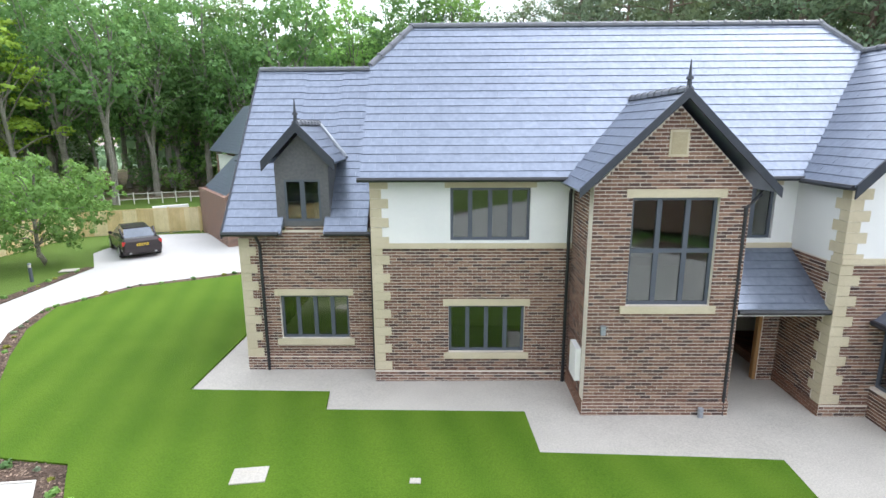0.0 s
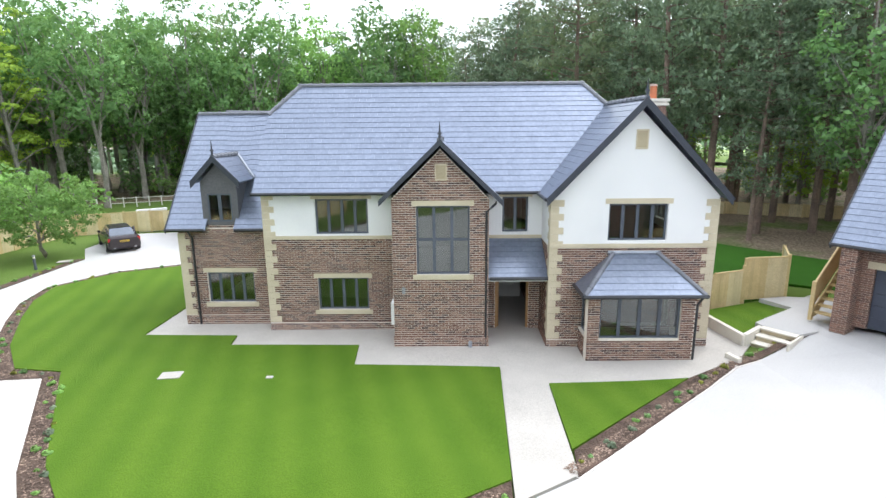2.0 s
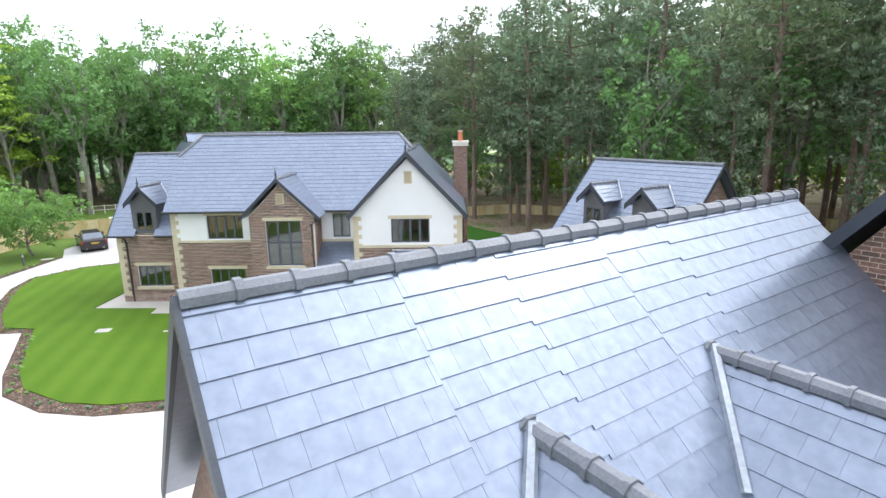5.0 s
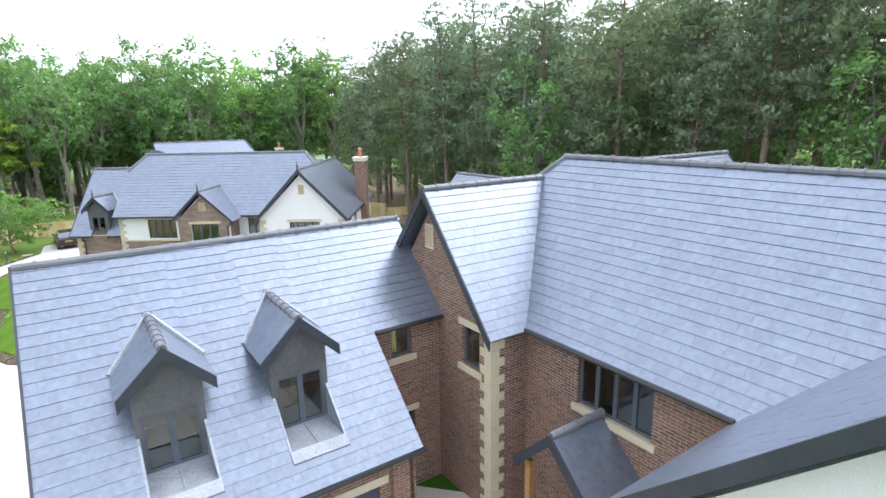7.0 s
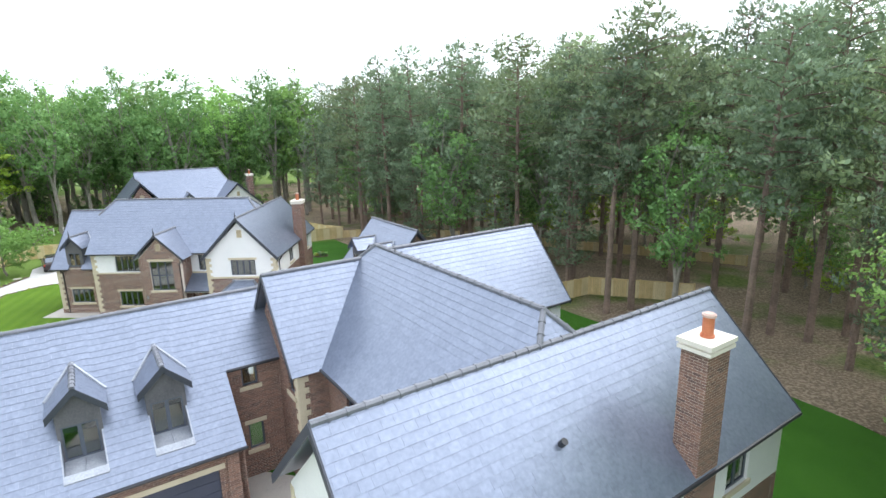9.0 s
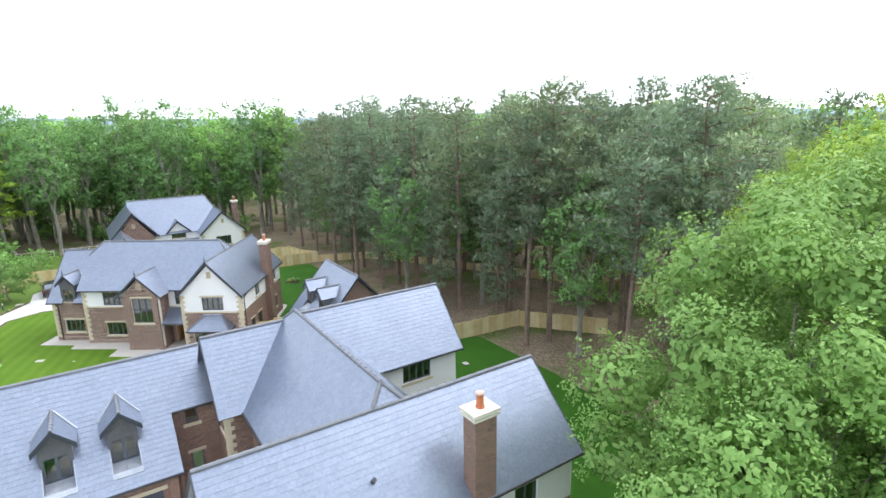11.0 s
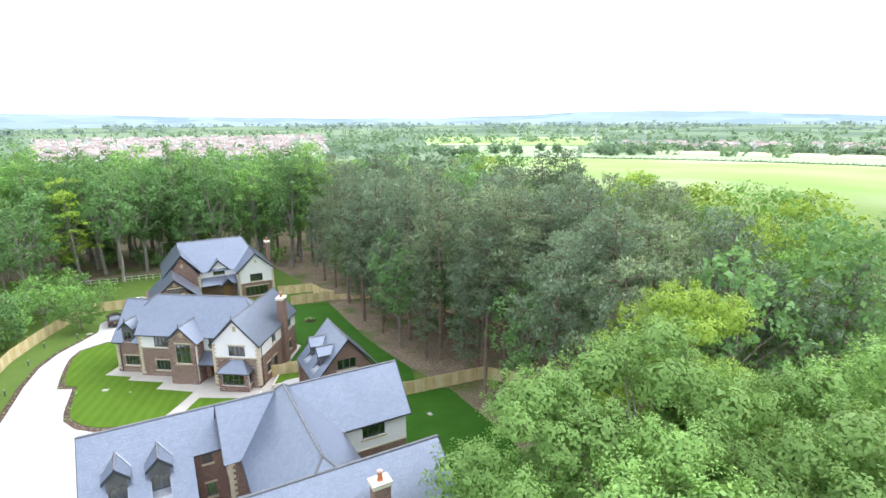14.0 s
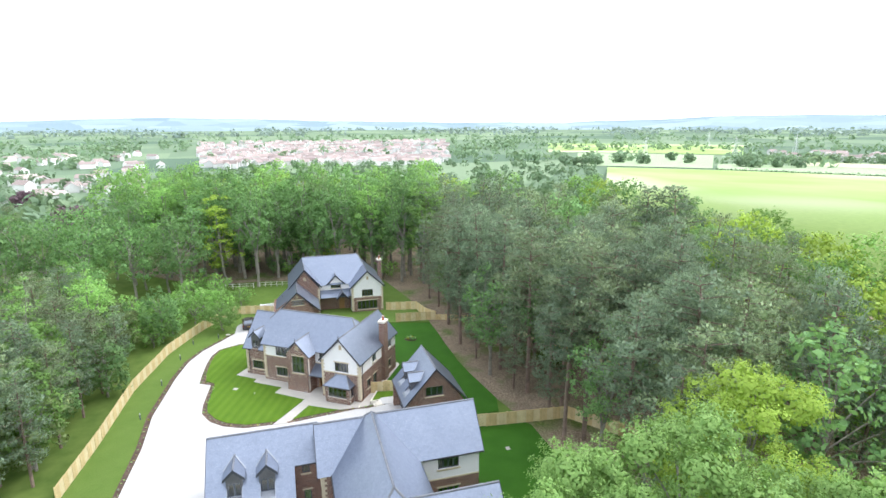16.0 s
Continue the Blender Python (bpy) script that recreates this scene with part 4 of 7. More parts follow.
part("meter_box", boxes((1.9, 2.02, 12.2, 12.75, 0.75, 1.5)), RENDER, h1, "white meter box")
part("wall_light", boxes((2.32, 2.42, 11.84, 11.92, 1.95, 2.15)), LEAD, h1, "small grey wall light")
# porch and entrance
brick_wall(h1, "front", 13.58, 5.14, 7.1, 0.05, 3.44, [(5.5, 6.7, 0.05, 2.2)])
wall(h1, "front", 13.58, 5.14, 7.1, 3.56, 5.06, RENDER, [(5.72, 6.62, 3.66, 4.9)], "render_wall")
part("string_course", boxes((5.14, 7.1, 13.535, 13.85, 3.44, 3.56)), STONE, h1)
window(h1, "front", 13.58, 5.72, 6.62, 3.66, 4.9, 2, sill=False)
slope(h1, [(5.14, 11.98, 2.42), (7.12, 11.98, 2.42), (7.12, 13.58, 3.46), (5.14, 13.58, 3.46)], name="porch_roof")
gutter(h1, (5.18, 11.95, 2.42), (7.08, 11.95, 2.42))
part("porch_ceiling", boxes((5.16, 7.08, 12.1, 13.56, 2.28, 2.34)), RENDER, h1)
part("door_frame", boxes((5.5, 5.58, 13.6, 13.74, 0.05, 2.2), (6.62, 6.7, 13.6, 13.74, 0.05, 2.2), (5.58, 6.62, 13.6, 13.74, 2.1, 2.2)), OAK, h1, "oak door frame")
part("door", boxes((5.6, 5.65, 13.75, 14.75, 0.08, 2.08)), OAK, h1, "open oak front door")
part("door_handle", boxes((5.65, 5.7, 14.58, 14.62, 1.0, 1.2)), LEAD, h1)
# gabled block
brick_wall(h1, "front", 11.9, 7.1, 12.35, 0.36, 3.46, [(8.5, 11.0, 0.8, 2.18)])
wall(h1, "front", 11.9, 7.1, 12.35, 3.58, 5.1, RENDER, [(8.92, 10.78, 3.68, 4.86)], "render_wall", gable=(9.75, 7.72))
part("string_course", boxes((7.08, 12.37, 11.855, 12.2, 3.46, 3.58)), STONE, h1)
base = part("plinth", boxes((7.075, 12.375, 11.875, 22.3, 0.0, 0.36)), BRICK_RED, h1)
skin = part("plinth_face", boxes((7.08, 12.37, -0.004, 0.01, 0.0, 0.35)), MORTAR, base)
skin.matrix_local = pose(0, 11.871, 0)
brick_face(skin, 7.08, 12.37, 0.02, 0.35)
brick_wall(h1, "left", 7.1, 12.2, 13.88, 0.36, 3.46)
wall(h1, "left", 7.1, 12.2, 13.88, 3.46, 5.1, RENDER, name="render_wall")
wall(h1, "right", 12.35, 12.2, 22.3, 0.36, 3.46, BRICK, [(13.7, 14.6, 1.0, 2.1), (15.4, 16.4, 0.3, 2.1), (19.6, 20.7, 1.0, 2.1)])
wall(h1, "right", 12.35, 12.2, 22.3, 3.46, 5.1, RENDER, [(15.3, 16.4, 3.75, 4.8), (20.0, 21.0, 3.75, 4.8)], "render_wall")
wall(h1, "back", 22.3, 7.1, 12.35, 0, 5.1, BRICK, gable=(9.75, 7.72))
wall(h1, "left", 7.1, 19.6, 22.0, 0, 5.1, BRICK)
window(h1, "front", 11.9, 8.92, 10.78, 3.68, 4.86, 4, sill=False)
for a, b, lo, hi, n in ((13.7, 14.6, 1.0, 2.1, 2), (15.4, 16.4, 0.3, 2.1, 2), (19.6, 20.7, 1.0, 2.1, 2), (15.3, 16.4, 3.75, 4.8, 2), (20.0, 21.0, 3.75, 4.8, 2)):
    window(h1, "right", 12.35, a, b, lo, hi, n)
vent(h1, "front", 11.9, 9.8, 6.6, 7.1)
gable_y(h1, 9.75, 2.85, 5.05, 8.05, 11.58, 22.6, back=True)
finial(h1, (9.75, 11.62, 8.05))
quoins(h1, 7.1, 11.9, -1, -1, 0.36, 5.0)
quoins(h1, 12.35, 11.9, 1, -1, 0.36, 5.0)
gutter(h1, (12.62, 11.6, 5.04), (12.62, 22.6, 5.04))
gutter(h1, (6.88, 11.6, 5.04), (6.88, 13.2, 5.04))
downpipe(h1, 12.42, 12.5, 0.05, 5.0, 0.2, 0.06)
chimney(h1, 12.05, 12.8, 17.95, 19.05, 0.0, 8.06)
# square bay window
brick_wall(h1, "front", 10.81, 8.12, 11.42, 0.05, 2.2, [(8.5, 10.98, 0.78, 2.2)])
brick_wall(h1, "left", 8.12, 11.11, 11.9, 0.05, 0.78)
brick_wall(h1, "right", 11.42, 11.11, 11.9, 0.05, 0.78)
window(h1, "front", 10.81, 8.5, 10.98, 0.78, 2.2, 4, sill=False, lintel=False)
window(h1, "left", 8.12, 11.12, 11.88, 0.78, 2.2, 1, sill=False, lintel=False)
window(h1, "right", 11.42, 11.12, 11.88, 0.78, 2.2, 1, sill=False, lintel=False)
slope(h1, [(7.94, 10.58, 2.24), (11.6, 10.58, 2.24), (10.55, 11.9, 3.28), (9.1, 11.9, 3.28)], name="bay_roof")
slope(h1, [(7.94, 11.9, 2.24), (7.94, 10.58, 2.24), (9.1, 11.9, 3.28)], name="bay_roof")
slope(h1, [(11.6, 10.58, 2.24), (11.6, 11.9, 2.24), (10.55, 11.9, 3.28)], name="bay_roof")
for a, b in (((7.94, 10.58, 2.27), (9.1, 11.86, 3.3)), ((11.6, 10.58, 2.27), (10.55, 11.86, 3.3))):
    ridge_line(h1, a, b, "hip_tiles", 0.08)
rod_part("lead_flashing", [(8.95, 11.87, 3.3), (10.6, 11.87, 3.3)], 0.06, LEAD, h1, 6)
gutter(h1, (7.91, 10.55, 2.22), (11.63, 10.55, 2.22))
gutter(h1, (7.91, 10.55, 2.22), (7.91, 11.88, 2.22))
gutter(h1, (11.63, 10.55, 2.22), (11.63, 11.88, 2.22))
downpipe(h1, 11.46, 10.87, 0.05, 2.2, 0.06, -0.22)
floors(h1, (-5.8, 7.0, 14.6, 19.3, 2.6, 2.75), (-5.8, 12.0, 14.6, 19.3, 0.02, 0.06), (7.4, 12.05, 12.2, 22.0, 2.6, 2.75), (7.4, 12.05, 12.2, 14.6, 0.02, 0.06), (2.4, 4.8, 15.5, 15.6, 0.06, 5.0), (-2.3, 6.9, 17.4, 17.5, 0.06, 5.0), (7.5, 12.0, 16.2, 16.3, 0.06, 5.0), (-2.7, -2.6, 14.6, 19.3, 0.06, 3.4))


# ---- the house with the garage wing, turned to the drive ----
h2 = empty_thing("house", pose(0, 0, 0, 0, 0, -55), "large slate-roofed brick house with attached dormered garage wing", "house", "houses")
B = 0.85
# garage wing
GS = (8.05 - 3.79) / 4.55
wall(h2, "right", 18.25, 2.65, 9.05, B, 3.7, BRICK, [(3.3, 8.2, B, 3.05)])
part("garage_door", boxes((18.05, 18.12, 3.3, 8.2, B, 3.05)), DOOR_BLUE, h2, "dark blue sectional garage door")
for i in range(5):
    part("door_panel", boxes((18.12, 18.135, 3.32, 8.18, B + 0.02 + i * 0.436, B + 0.43 + i * 0.436)), DOOR_BLUE, h2)
part("lintel", boxes((17.95, 18.27, 3.1, 8.4, 3.05, 3.25)), STONE, h2, "buff stone lintel")
wall(h2, "front", 2.65, 9.9, 18.25, B, 3.7, BRICK, gable=(14.05, 7.7))
wall(h2, "left", 9.9, 2.95, 11.3, B, 3.7, BRICK)
wall(h2, "back", 9.1, 16.2, 18.25, B, 3.7, BRICK)
bm = bmesh.new()
prism(bm, [(16.2, 9.1, 3.7), (18.3, 9.1, 3.7), (16.2, 9.1, 5.7)], (0, -0.3, 0))
part("gable_wall", bm, BRICK, h2)
wall(h2, "right", 16.2, 9.1, 11.15, B, 5.8, BRICK, [(9.7, 10.3, 4.85, 5.8), (9.75, 10.35, 2.1, 3.2)])
window(h2, "right", 16.2, 9.7, 10.3, 4.85, 5.8, 1, lintel=False)
window(h2, "right", 16.2, 9.75, 10.35, 2.1, 3.2, 1)
slope(h2, [(9.5, 11.3, 3.79), (9.5, 2.35, 3.79), (14.05, 2.35, 8.05), (14.05, 11.3, 8.05)])
for u, v, lo in ((2.35, 3.95, 0.0), (5.05, 6.45, 0.0), (7.55, 9.12, 0.0), (3.95, 5.05, 1.64), (6.45, 7.55, 1.64), (9.12, 11.2, 2.15)):
    slope(h2, [(18.6 - lo, u, 3.79 + GS * lo), (18.6 - lo, v, 3.79 + GS * lo), (14.05, v, 8.05), (14.05, u, 8.05)])
ridge_line(h2, (14.05, 2.35, 8.08), (14.05, 11.2, 8.08))
barge(h2, [(9.5, 2.35, 3.79), (14.05, 2.35, 8.05), (18.6, 2.35, 3.79)], (0, -1, 0), 0.15)
gutter(h2, (18.63, 2.3, 3.78), (18.63, 9.15, 3.78))
gutter(h2, (16.48, 9.15, 5.78), (16.48, 11.1, 5.78))
TURN_RIGHT = pose(0, 0, 0, 0, 0, 90)
for u in (4.5, 7.0):
    # a dormer that looks along +x: its own x runs along y, its own y along -x
    dormer(h2, u, -17.1, 4.33, 6.12, 6.92, 1.22, -14.9, m=TURN_RIGHT, half=0.5, tall=1.17, meet=(-16.11, -15.26))
    slope(h2, [(18.6, u - 0.55, 3.79), (18.6, u + 0.55, 3.79), (18.05, u + 0.55, 3.79 + GS * 0.55), (18.05, u - 0.55, 3.79 + GS * 0.55)])
    bm = bmesh.new()
    prism(bm, [(17.05, u - 0.55, 4.42), (18.0, u - 0.55, 4.36), (18.0, u + 0.55, 4.36), (17.05, u + 0.55, 4.42)], (0, 0, 0.03))
    prism(bm, [(17.98, u - 0.6, 4.40), (18.16, u - 0.6, 4.235), (18.16, u + 0.6, 4.235), (17.98, u + 0.6, 4.40)], (0, 0, 0.03))
    part("lead_apron", bm, LEAD, h2, "pale lead apron under a dormer")
    for s in (-0.56, 0.56):
        bm = bmesh.new()
        prism(bm, [(17.0, u + s, 4.36), (18.06, u + s, 4.25), (18.06, u + s, 4.34), (17.0, u + s, 5.31)], (0, 0.04 if s > 0 else -0.04, 0))
        part("lead_flashing", bm, LEAD, h2)
    rod_part("lead_roll", [(17.2, u, 4.45), (18.0, u, 4.40)], 0.02, LEAD, h2, 6)
for u in (2.85, 8.65):
    part("pier", boxes((18.25, 18.42, u - 0.2, u + 0.2, B, 3.7)), BRICK, h2)
# brick gable towards the drive
wall(h2, "front", 11.15, 13.8, 18.45, B, 5.85, BRICK, [(17.3, 18.0, 4.75, 5.8)], gable=(16.1, 8.75))
wall(h2, "right", 18.45, 11.45, 12.6, B, 5.85, BRICK)
wall(h2, "left", 13.8, 11.45, 24.05, B, 5.85, BRICK)
window(h2, "front", 11.15, 17.3, 18.0, 4.75, 5.8, 1)
vent(h2, "front", 11.15, 15.9, 7.55, 8.1)
quoins(h2, 18.45, 11.15, 1, -1, B + 0.3, 5.7)
gable_y(h2, 16.1, 2.68, 5.9, 9.11, 10.85, 15.6)
# main block
wall(h2, "front", 12.3, 18.45, 24.0, B, 5.85, BRICK, [(20.1, 22.0, 4.5, 5.65), (20.2, 21.4, B, 3.0)])
wall(h2, "back", 18.85, 13.8, 29.8, B, 5.85, BRICK)
window(h2, "front", 12.3, 20.1, 22.0, 4.5, 5.65, 4, lintel=False)
part("door", boxes((20.25, 21.35, 12.4, 12.46, B, 2.95)), OAK, h2, "oak front door")
half_hip_x(h2, 15.57, 3.61, 5.93, 9.69, 16.5, 26.35, 9.12, 15.95, 8.97, 26.93)
gutter(h2, (18.6, 11.93, 5.92), (23.7, 11.93, 5.92))
gable_y(h2, 20.8, 1.05, 3.55, 4.6, 10.75, 12.3)
for x in (19.95, 21.65):
    part("porch_post", boxes((x - 0.07, x + 0.07, 10.95, 11.09, B, 3.5)), OAK, h2, "oak porch post")
# rear wing
wall(h2, "right", 18.8, 18.85, 24.35, B, 3.75, BRICK, [(20.7, 22.6, 1.7, 2.9)])
wall(h2, "right", 18.8, 18.85, 24.35, 3.87, 6.0, RENDER, [(20.7, 22.55, 4.72, 5.85)], "render_wall")
part("string_course", boxes((18.5, 18.84, 18.9, 24.37, 3.75, 3.87)), STONE, h2)
wall(h2, "back", 24.35, 13.8, 18.5, B, 6.0, RENDER, name="render_wall", gable=(16.3, 9.0))
window(h2, "right", 18.8, 20.7, 22.55, 4.72, 5.85, 4, lintel=False)
window(h2, "right", 18.8, 20.7, 22.6, 1.7, 2.9, 4)
gable_y(h2, 16.3, 2.85, 6.05, 9.37, 15.7, 24.65, front=False, back=True)
gutter(h2, (19.18, 19.3, 6.03), (19.18, 24.65, 6.03))
# near wing with the white gable
wall(h2, "front", 9.0, 24.0, 29.85, B, 3.75, BRICK, [(26.0, 28.0, 1.7, 2.9)])
wall(h2, "front", 9.0, 24.0, 29.85, 3.75, 5.75, RENDER, [(26.0, 27.9, 4.4, 5.5)], "render_wall", gable=(26.9, 8.6))
wall(h2, "left", 24.0, 9.3, 12.3, B, 3.75, BRICK)
wall(h2, "left", 24.0, 9.3, 12.3, 3.75, 5.75, RENDER, name="render_wall")
wall(h2, "right", 29.85, 9.3, 22.55, B, 3.75, BRICK, [(19.6, 21.0, 1.8, 2.9)])
wall(h2, "right", 29.85, 9.3, 22.55, 3.75, 5.75, RENDER, [(19.4, 20.6, 4.3, 5.4)], "render_wall")
wall(h2, "left", 24.0, 18.85, 22.25, B, 5.75, RENDER, name="render_wall")
wall(h2, "back", 22.55, 24.0, 29.85, B, 5.75, RENDER, name="render_wall", gable=(26.9, 8.6))
window(h2, "front", 9.0, 26.0, 27.9, 4.4, 5.5, 4, sill=False)
window(h2, "right", 29.85, 19.4, 20.6, 4.3, 5.4, 2)
window(h2, "right", 29.85, 19.6, 21.0, 1.8, 2.9, 2)
vent(h2, "front", 9.0, 26.6, 7.45, 7.95)
quoins(h2, 24.0, 9.0, -1, -1, B + 0.3, 5.7)
gable_y(h2, 26.9, 3.25, 5.85, 8.97, 8.66, 22.85, back=True)
gutter(h2, (30.18, 8.7, 5.83), (30.18, 22.8, 5.83))
chimney(h2, 29.41, 30.12, 17.27, 18.23, B, 9.22)
rod_part("roof_vent", [(28.6, 14.0, 7.35), (28.72, 14.0, 7.5)], 0.09, BLACK, h2, 10)
floors(h2, (10.3, 18.0, 3.0, 9.0, 3.2, 3.3), (14.2, 29.5, 12.7, 18.5, 3.5, 3.6), (24.4, 29.5, 9.4, 22.2, 3.5, 3.6), (14.2, 29.5, 12.7, 18.5, B, B + 0.05), (14.2, 18.4, 11.5, 24.0, 3.5, 3.6), (18.5, 29.5, 15.5, 15.6, B, 5.8), (14.2, 16.1, 11.5, 24, B, B + 0.05), (16.0, 16.1, 11.5, 24.0, B, 5.8))

# ---- detached double garage ----
g1 = empty_thing("garage", pose(0, 0, 0, 0, 0, -55), "detached brick double garage with slate roof and two dormers", "garage")
GB = 0.7
wall(g1, "front", 21.05, 0.0, 5.2, GB, 3.4, BRICK, [(0.36, 4.9, GB, 2.72)])
for x in (-0.45, 5.2):
    part("pier", boxes((x, x + 0.45, 20.5, 21.34, GB - 0.2, 3.38)), BRICK, g1)
part("lintel", boxes((0.16, 5.1, 21.03, 21.3, 2.72, 2.95)), STONE, g1, "buff stone lintel")
part("garage_door", boxes((0.36, 4.9, 21.2, 21.26, GB, 2.72)), DOOR_BLUE, g1, "wide dark blue sectional garage door")
for i in range(5):
    part("door_panel", boxes((0.39, 4.87, 21.185, 21.2, GB + 0.02 + i * 0.404, GB + 0.40 + i * 0.404)), DOOR_BLUE, g1)
wall(g1, "left", -0.45, 21.35, 27.3, GB, 3.4, BRICK, gable=(24.1, 7.1))
wall(g1, "right", 5.65, 21.35, 27.3, GB, 3.4, BRICK)
bm = bmesh.new()
prism(bm, [(5.65, 20.9, 3.4), (5.65, 23.0, 3.4), (5.65, 23.0, 5.9)], (-0.3, 0, 0))
prism(bm, [(5.65, 23.0, 3.4), (5.65, 24.95, 3.4), (5.65, 24.95, 4.22), (5.65, 23.0, 4.22)], (-0.3, 0, 0))
prism(bm, [(5.65, 23.0, 5.3), (5.65, 24.95, 5.3), (5.65, 24.95, 6.25), (5.65, 24.1, 7.15), (5.65, 23.0, 5.95)], (-0.3, 0, 0))
prism(bm, [(5.65, 24.95, 3.4), (5.65, 27.3, 3.4), (5.65, 24.95, 6.25)], (-0.3, 0, 0))
part("gable_wall", bm, BRICK, g1)
window(g1, "right", 5.65, 23.0, 24.95, 4.22, 5.3, 3, lintel=False)
wall(g1, "back", 27.3, -0.15, 5.35, GB, 3.4, BRICK)
DS = (7.45 - 3.44) / 3.6
for u, v, lo in ((-0.75, 0.8, 0.0), (1.9, 3.5, 0.0), (4.6, 5.95, 0.0), (0.8, 1.9, 1.15), (3.5, 4.6, 1.15)):
    slope(g1, [(u, 20.5 + lo, 3.44 + DS * lo), (v, 20.5 + lo, 3.44 + DS * lo), (v, 24.1, 7.45), (u, 24.1, 7.45)])
slope(g1, [(5.95, 27.7, 3.44), (-0.75, 27.7, 3.44), (-0.75, 24.1, 7.45), (5.95, 24.1, 7.45)])
ridge_line(g1, (-0.75, 24.1, 7.48), (5.95, 24.1, 7.48))
barge(g1, [(-0.75, 20.5, 3.44), (-0.75, 24.1, 7.45), (-0.75, 27.7, 3.44)], (-1, 0, 0), 0.15)
barge(g1, [(5.95, 20.5, 3.44), (5.95, 24.1, 7.45), (5.95, 27.7, 3.44)], (1, 0, 0), 0.15)
gutter(g1, (-0.8, 20.47, 3.43), (6.0, 20.47, 3.43))
for c in (1.35, 4.05):
    dormer(g1, c, 21.6, 4.3, 5.75, 6.5, 1.15, 23.35, tall=0.98, meet=(22.57, 23.25))
    slope(g1, [(c - 0.55, 20.5, 3.44), (c + 0.55, 20.5, 3.44), (c + 0.55, 20.95, 3.44 + DS * 0.45), (c - 0.55, 20.95, 3.44 + DS * 0.45)])
    bm = bmesh.new()
    prism(bm, [(c - 0.55, 21.62, 4.36), (c + 0.55, 21.62, 4.36), (c + 0.55, 20.98, 4.0), (c - 0.55, 20.98, 4.0)], (0, 0, 0.03))
    prism(bm, [(c - 0.6, 21.0, 4.05), (c + 0.6, 21.0, 4.05), (c + 0.6, 20.84, 3.87), (c - 0.6, 20.84, 3.87)], (0, 0, 0.03))
    part("lead_apron", bm, LEAD, g1, "pale lead apron under a dormer")
downpipe(g1, 5.58, 20.5, GB, 3.4, 0.0, -0.04)
floors(g1, (-0.1, 5.3, 21.2, 27.0, 3.1, 3.2))

# ---- the farther house ----
h3 = empty_thing("house", pose(-0.3, 44.6, -0.6, 0, 0, 35), "distant brick and white render house with slate roof", "house", "houses")
wall(h3, "front", 0, -5.4, 0.3, 0, 2.75, BRICK, [(-4.4, -0.8, 0.5, 2.1)])
wall(h3, "front", 0, -5.4, 0.3, 2.75, 4.85, RENDER, [(-3.55, -1.55, 2.95, 4.2)], "render_wall", gable=(-2.55, 7.45))
wall(h3, "right", 0.3, 0.3, 10, 0, 4.85, RENDER, name="render_wall")
wall(h3, "left", -5.4, 0.3, 3, 0, 4.85, RENDER, name="render_wall")
wall(h3, "back", 10, -16, 0, 0, 4.85, BRICK)
window(h3, "front", 0, -4.4, -0.8, 0.5, 2.1, 5)
window(h3, "front", 0, -3.55, -1.55, 2.95, 4.2, 4, lintel=False)
vent(h3, "front", 0, -2.5, 6.1, 6.6)
gable_y(h3, -2.55, 3.15, 4.75, 7.75, -0.35, 10.3, back=True)
quoins(h3, -5.4, 0, -1, -1, 0.3, 4.7)
quoins(h3, 0.3, 0, 1, -1, 0.3, 4.7)
wall(h3, "front", 2.6, -11.0, -5.4, 0, 2.9, BRICK, [(-7.5, -6.5, 0, 2.1)])
wall(h3, "front", 2.6, -11.0, -5.4, 2.9, 5.0, RENDER, [(-8.9, -7.1, 4.2, 5.0)], "render_wall")
window(h3, "front", 2.6, -8.9, -7.1, 4.2, 5.2, 3, lintel=False, deep=-0.05)
part("door", boxes((-7.5, -6.5, 2.7, 2.76, 0, 2.1)), OAK, h3, "oak front door")
half_hip_x(h3, 6.7, 4.4, 4.9, 9.4, -13.6, -3.4, None, -13.6, 7.75, -2.55)
slope(h3, [(-11.0, 0.9, 2.9), (-5.4, 0.9, 2.9), (-5.4, 2.6, 3.9), (-11.0, 2.6, 3.9)], name="porch_roof")
bm = bmesh.new()
prism(bm, [(-9.45, 2.55, 5.0), (-6.55, 2.55, 5.0), (-8.0, 2.55, 6.3)], (0, 0.3, 0))
part("gable_wall", bm, RENDER, h3)
gable_y(h3, -8.0, 1.65, 5.0, 6.65, 2.3, 4.9)
gable_y(h3, -7.0, 1.1, 2.7, 3.9, 0.2, 2.6)
wall(h3, "front", 1.0, -15.9, -11.0, 0, 4.9, BRICK, [(-14.6, -12.2, 0.9, 2.0)], gable=(-13.5, 8.1))
wall(h3, "right", -11.0, 1.3, 2.6, 0, 4.9, BRICK)
wall(h3, "left", -15.9, 1.3, 10, 0, 4.9, RENDER, [(4.0, 5.2, 3.2, 4.4)], "render_wall")
window(h3, "left", -15.9, 4.0, 5.2, 3.2, 4.4, 2, lintel=False)
gable_y(h3, -13.5, 2.9, 5.2, 8.55, 0.7, 6.6)
vent(h3, "front", 1.0, -13.5, 6.5, 7.0)
quoins(h3, -11.0, 1.0, 1, -1, 0.3, 4.8)
slope(h3, [(-16.4, 10.4, 5.2), (-16.4, 2.0, 5.2), (-13.5, 2.0, 8.55), (-13.5, 10.4, 8.55)])
wall(h3, "front", -5.1, -18.9, -12.4, 0, 3.2, BRICK, (), gable=(-15.0, 6.1))
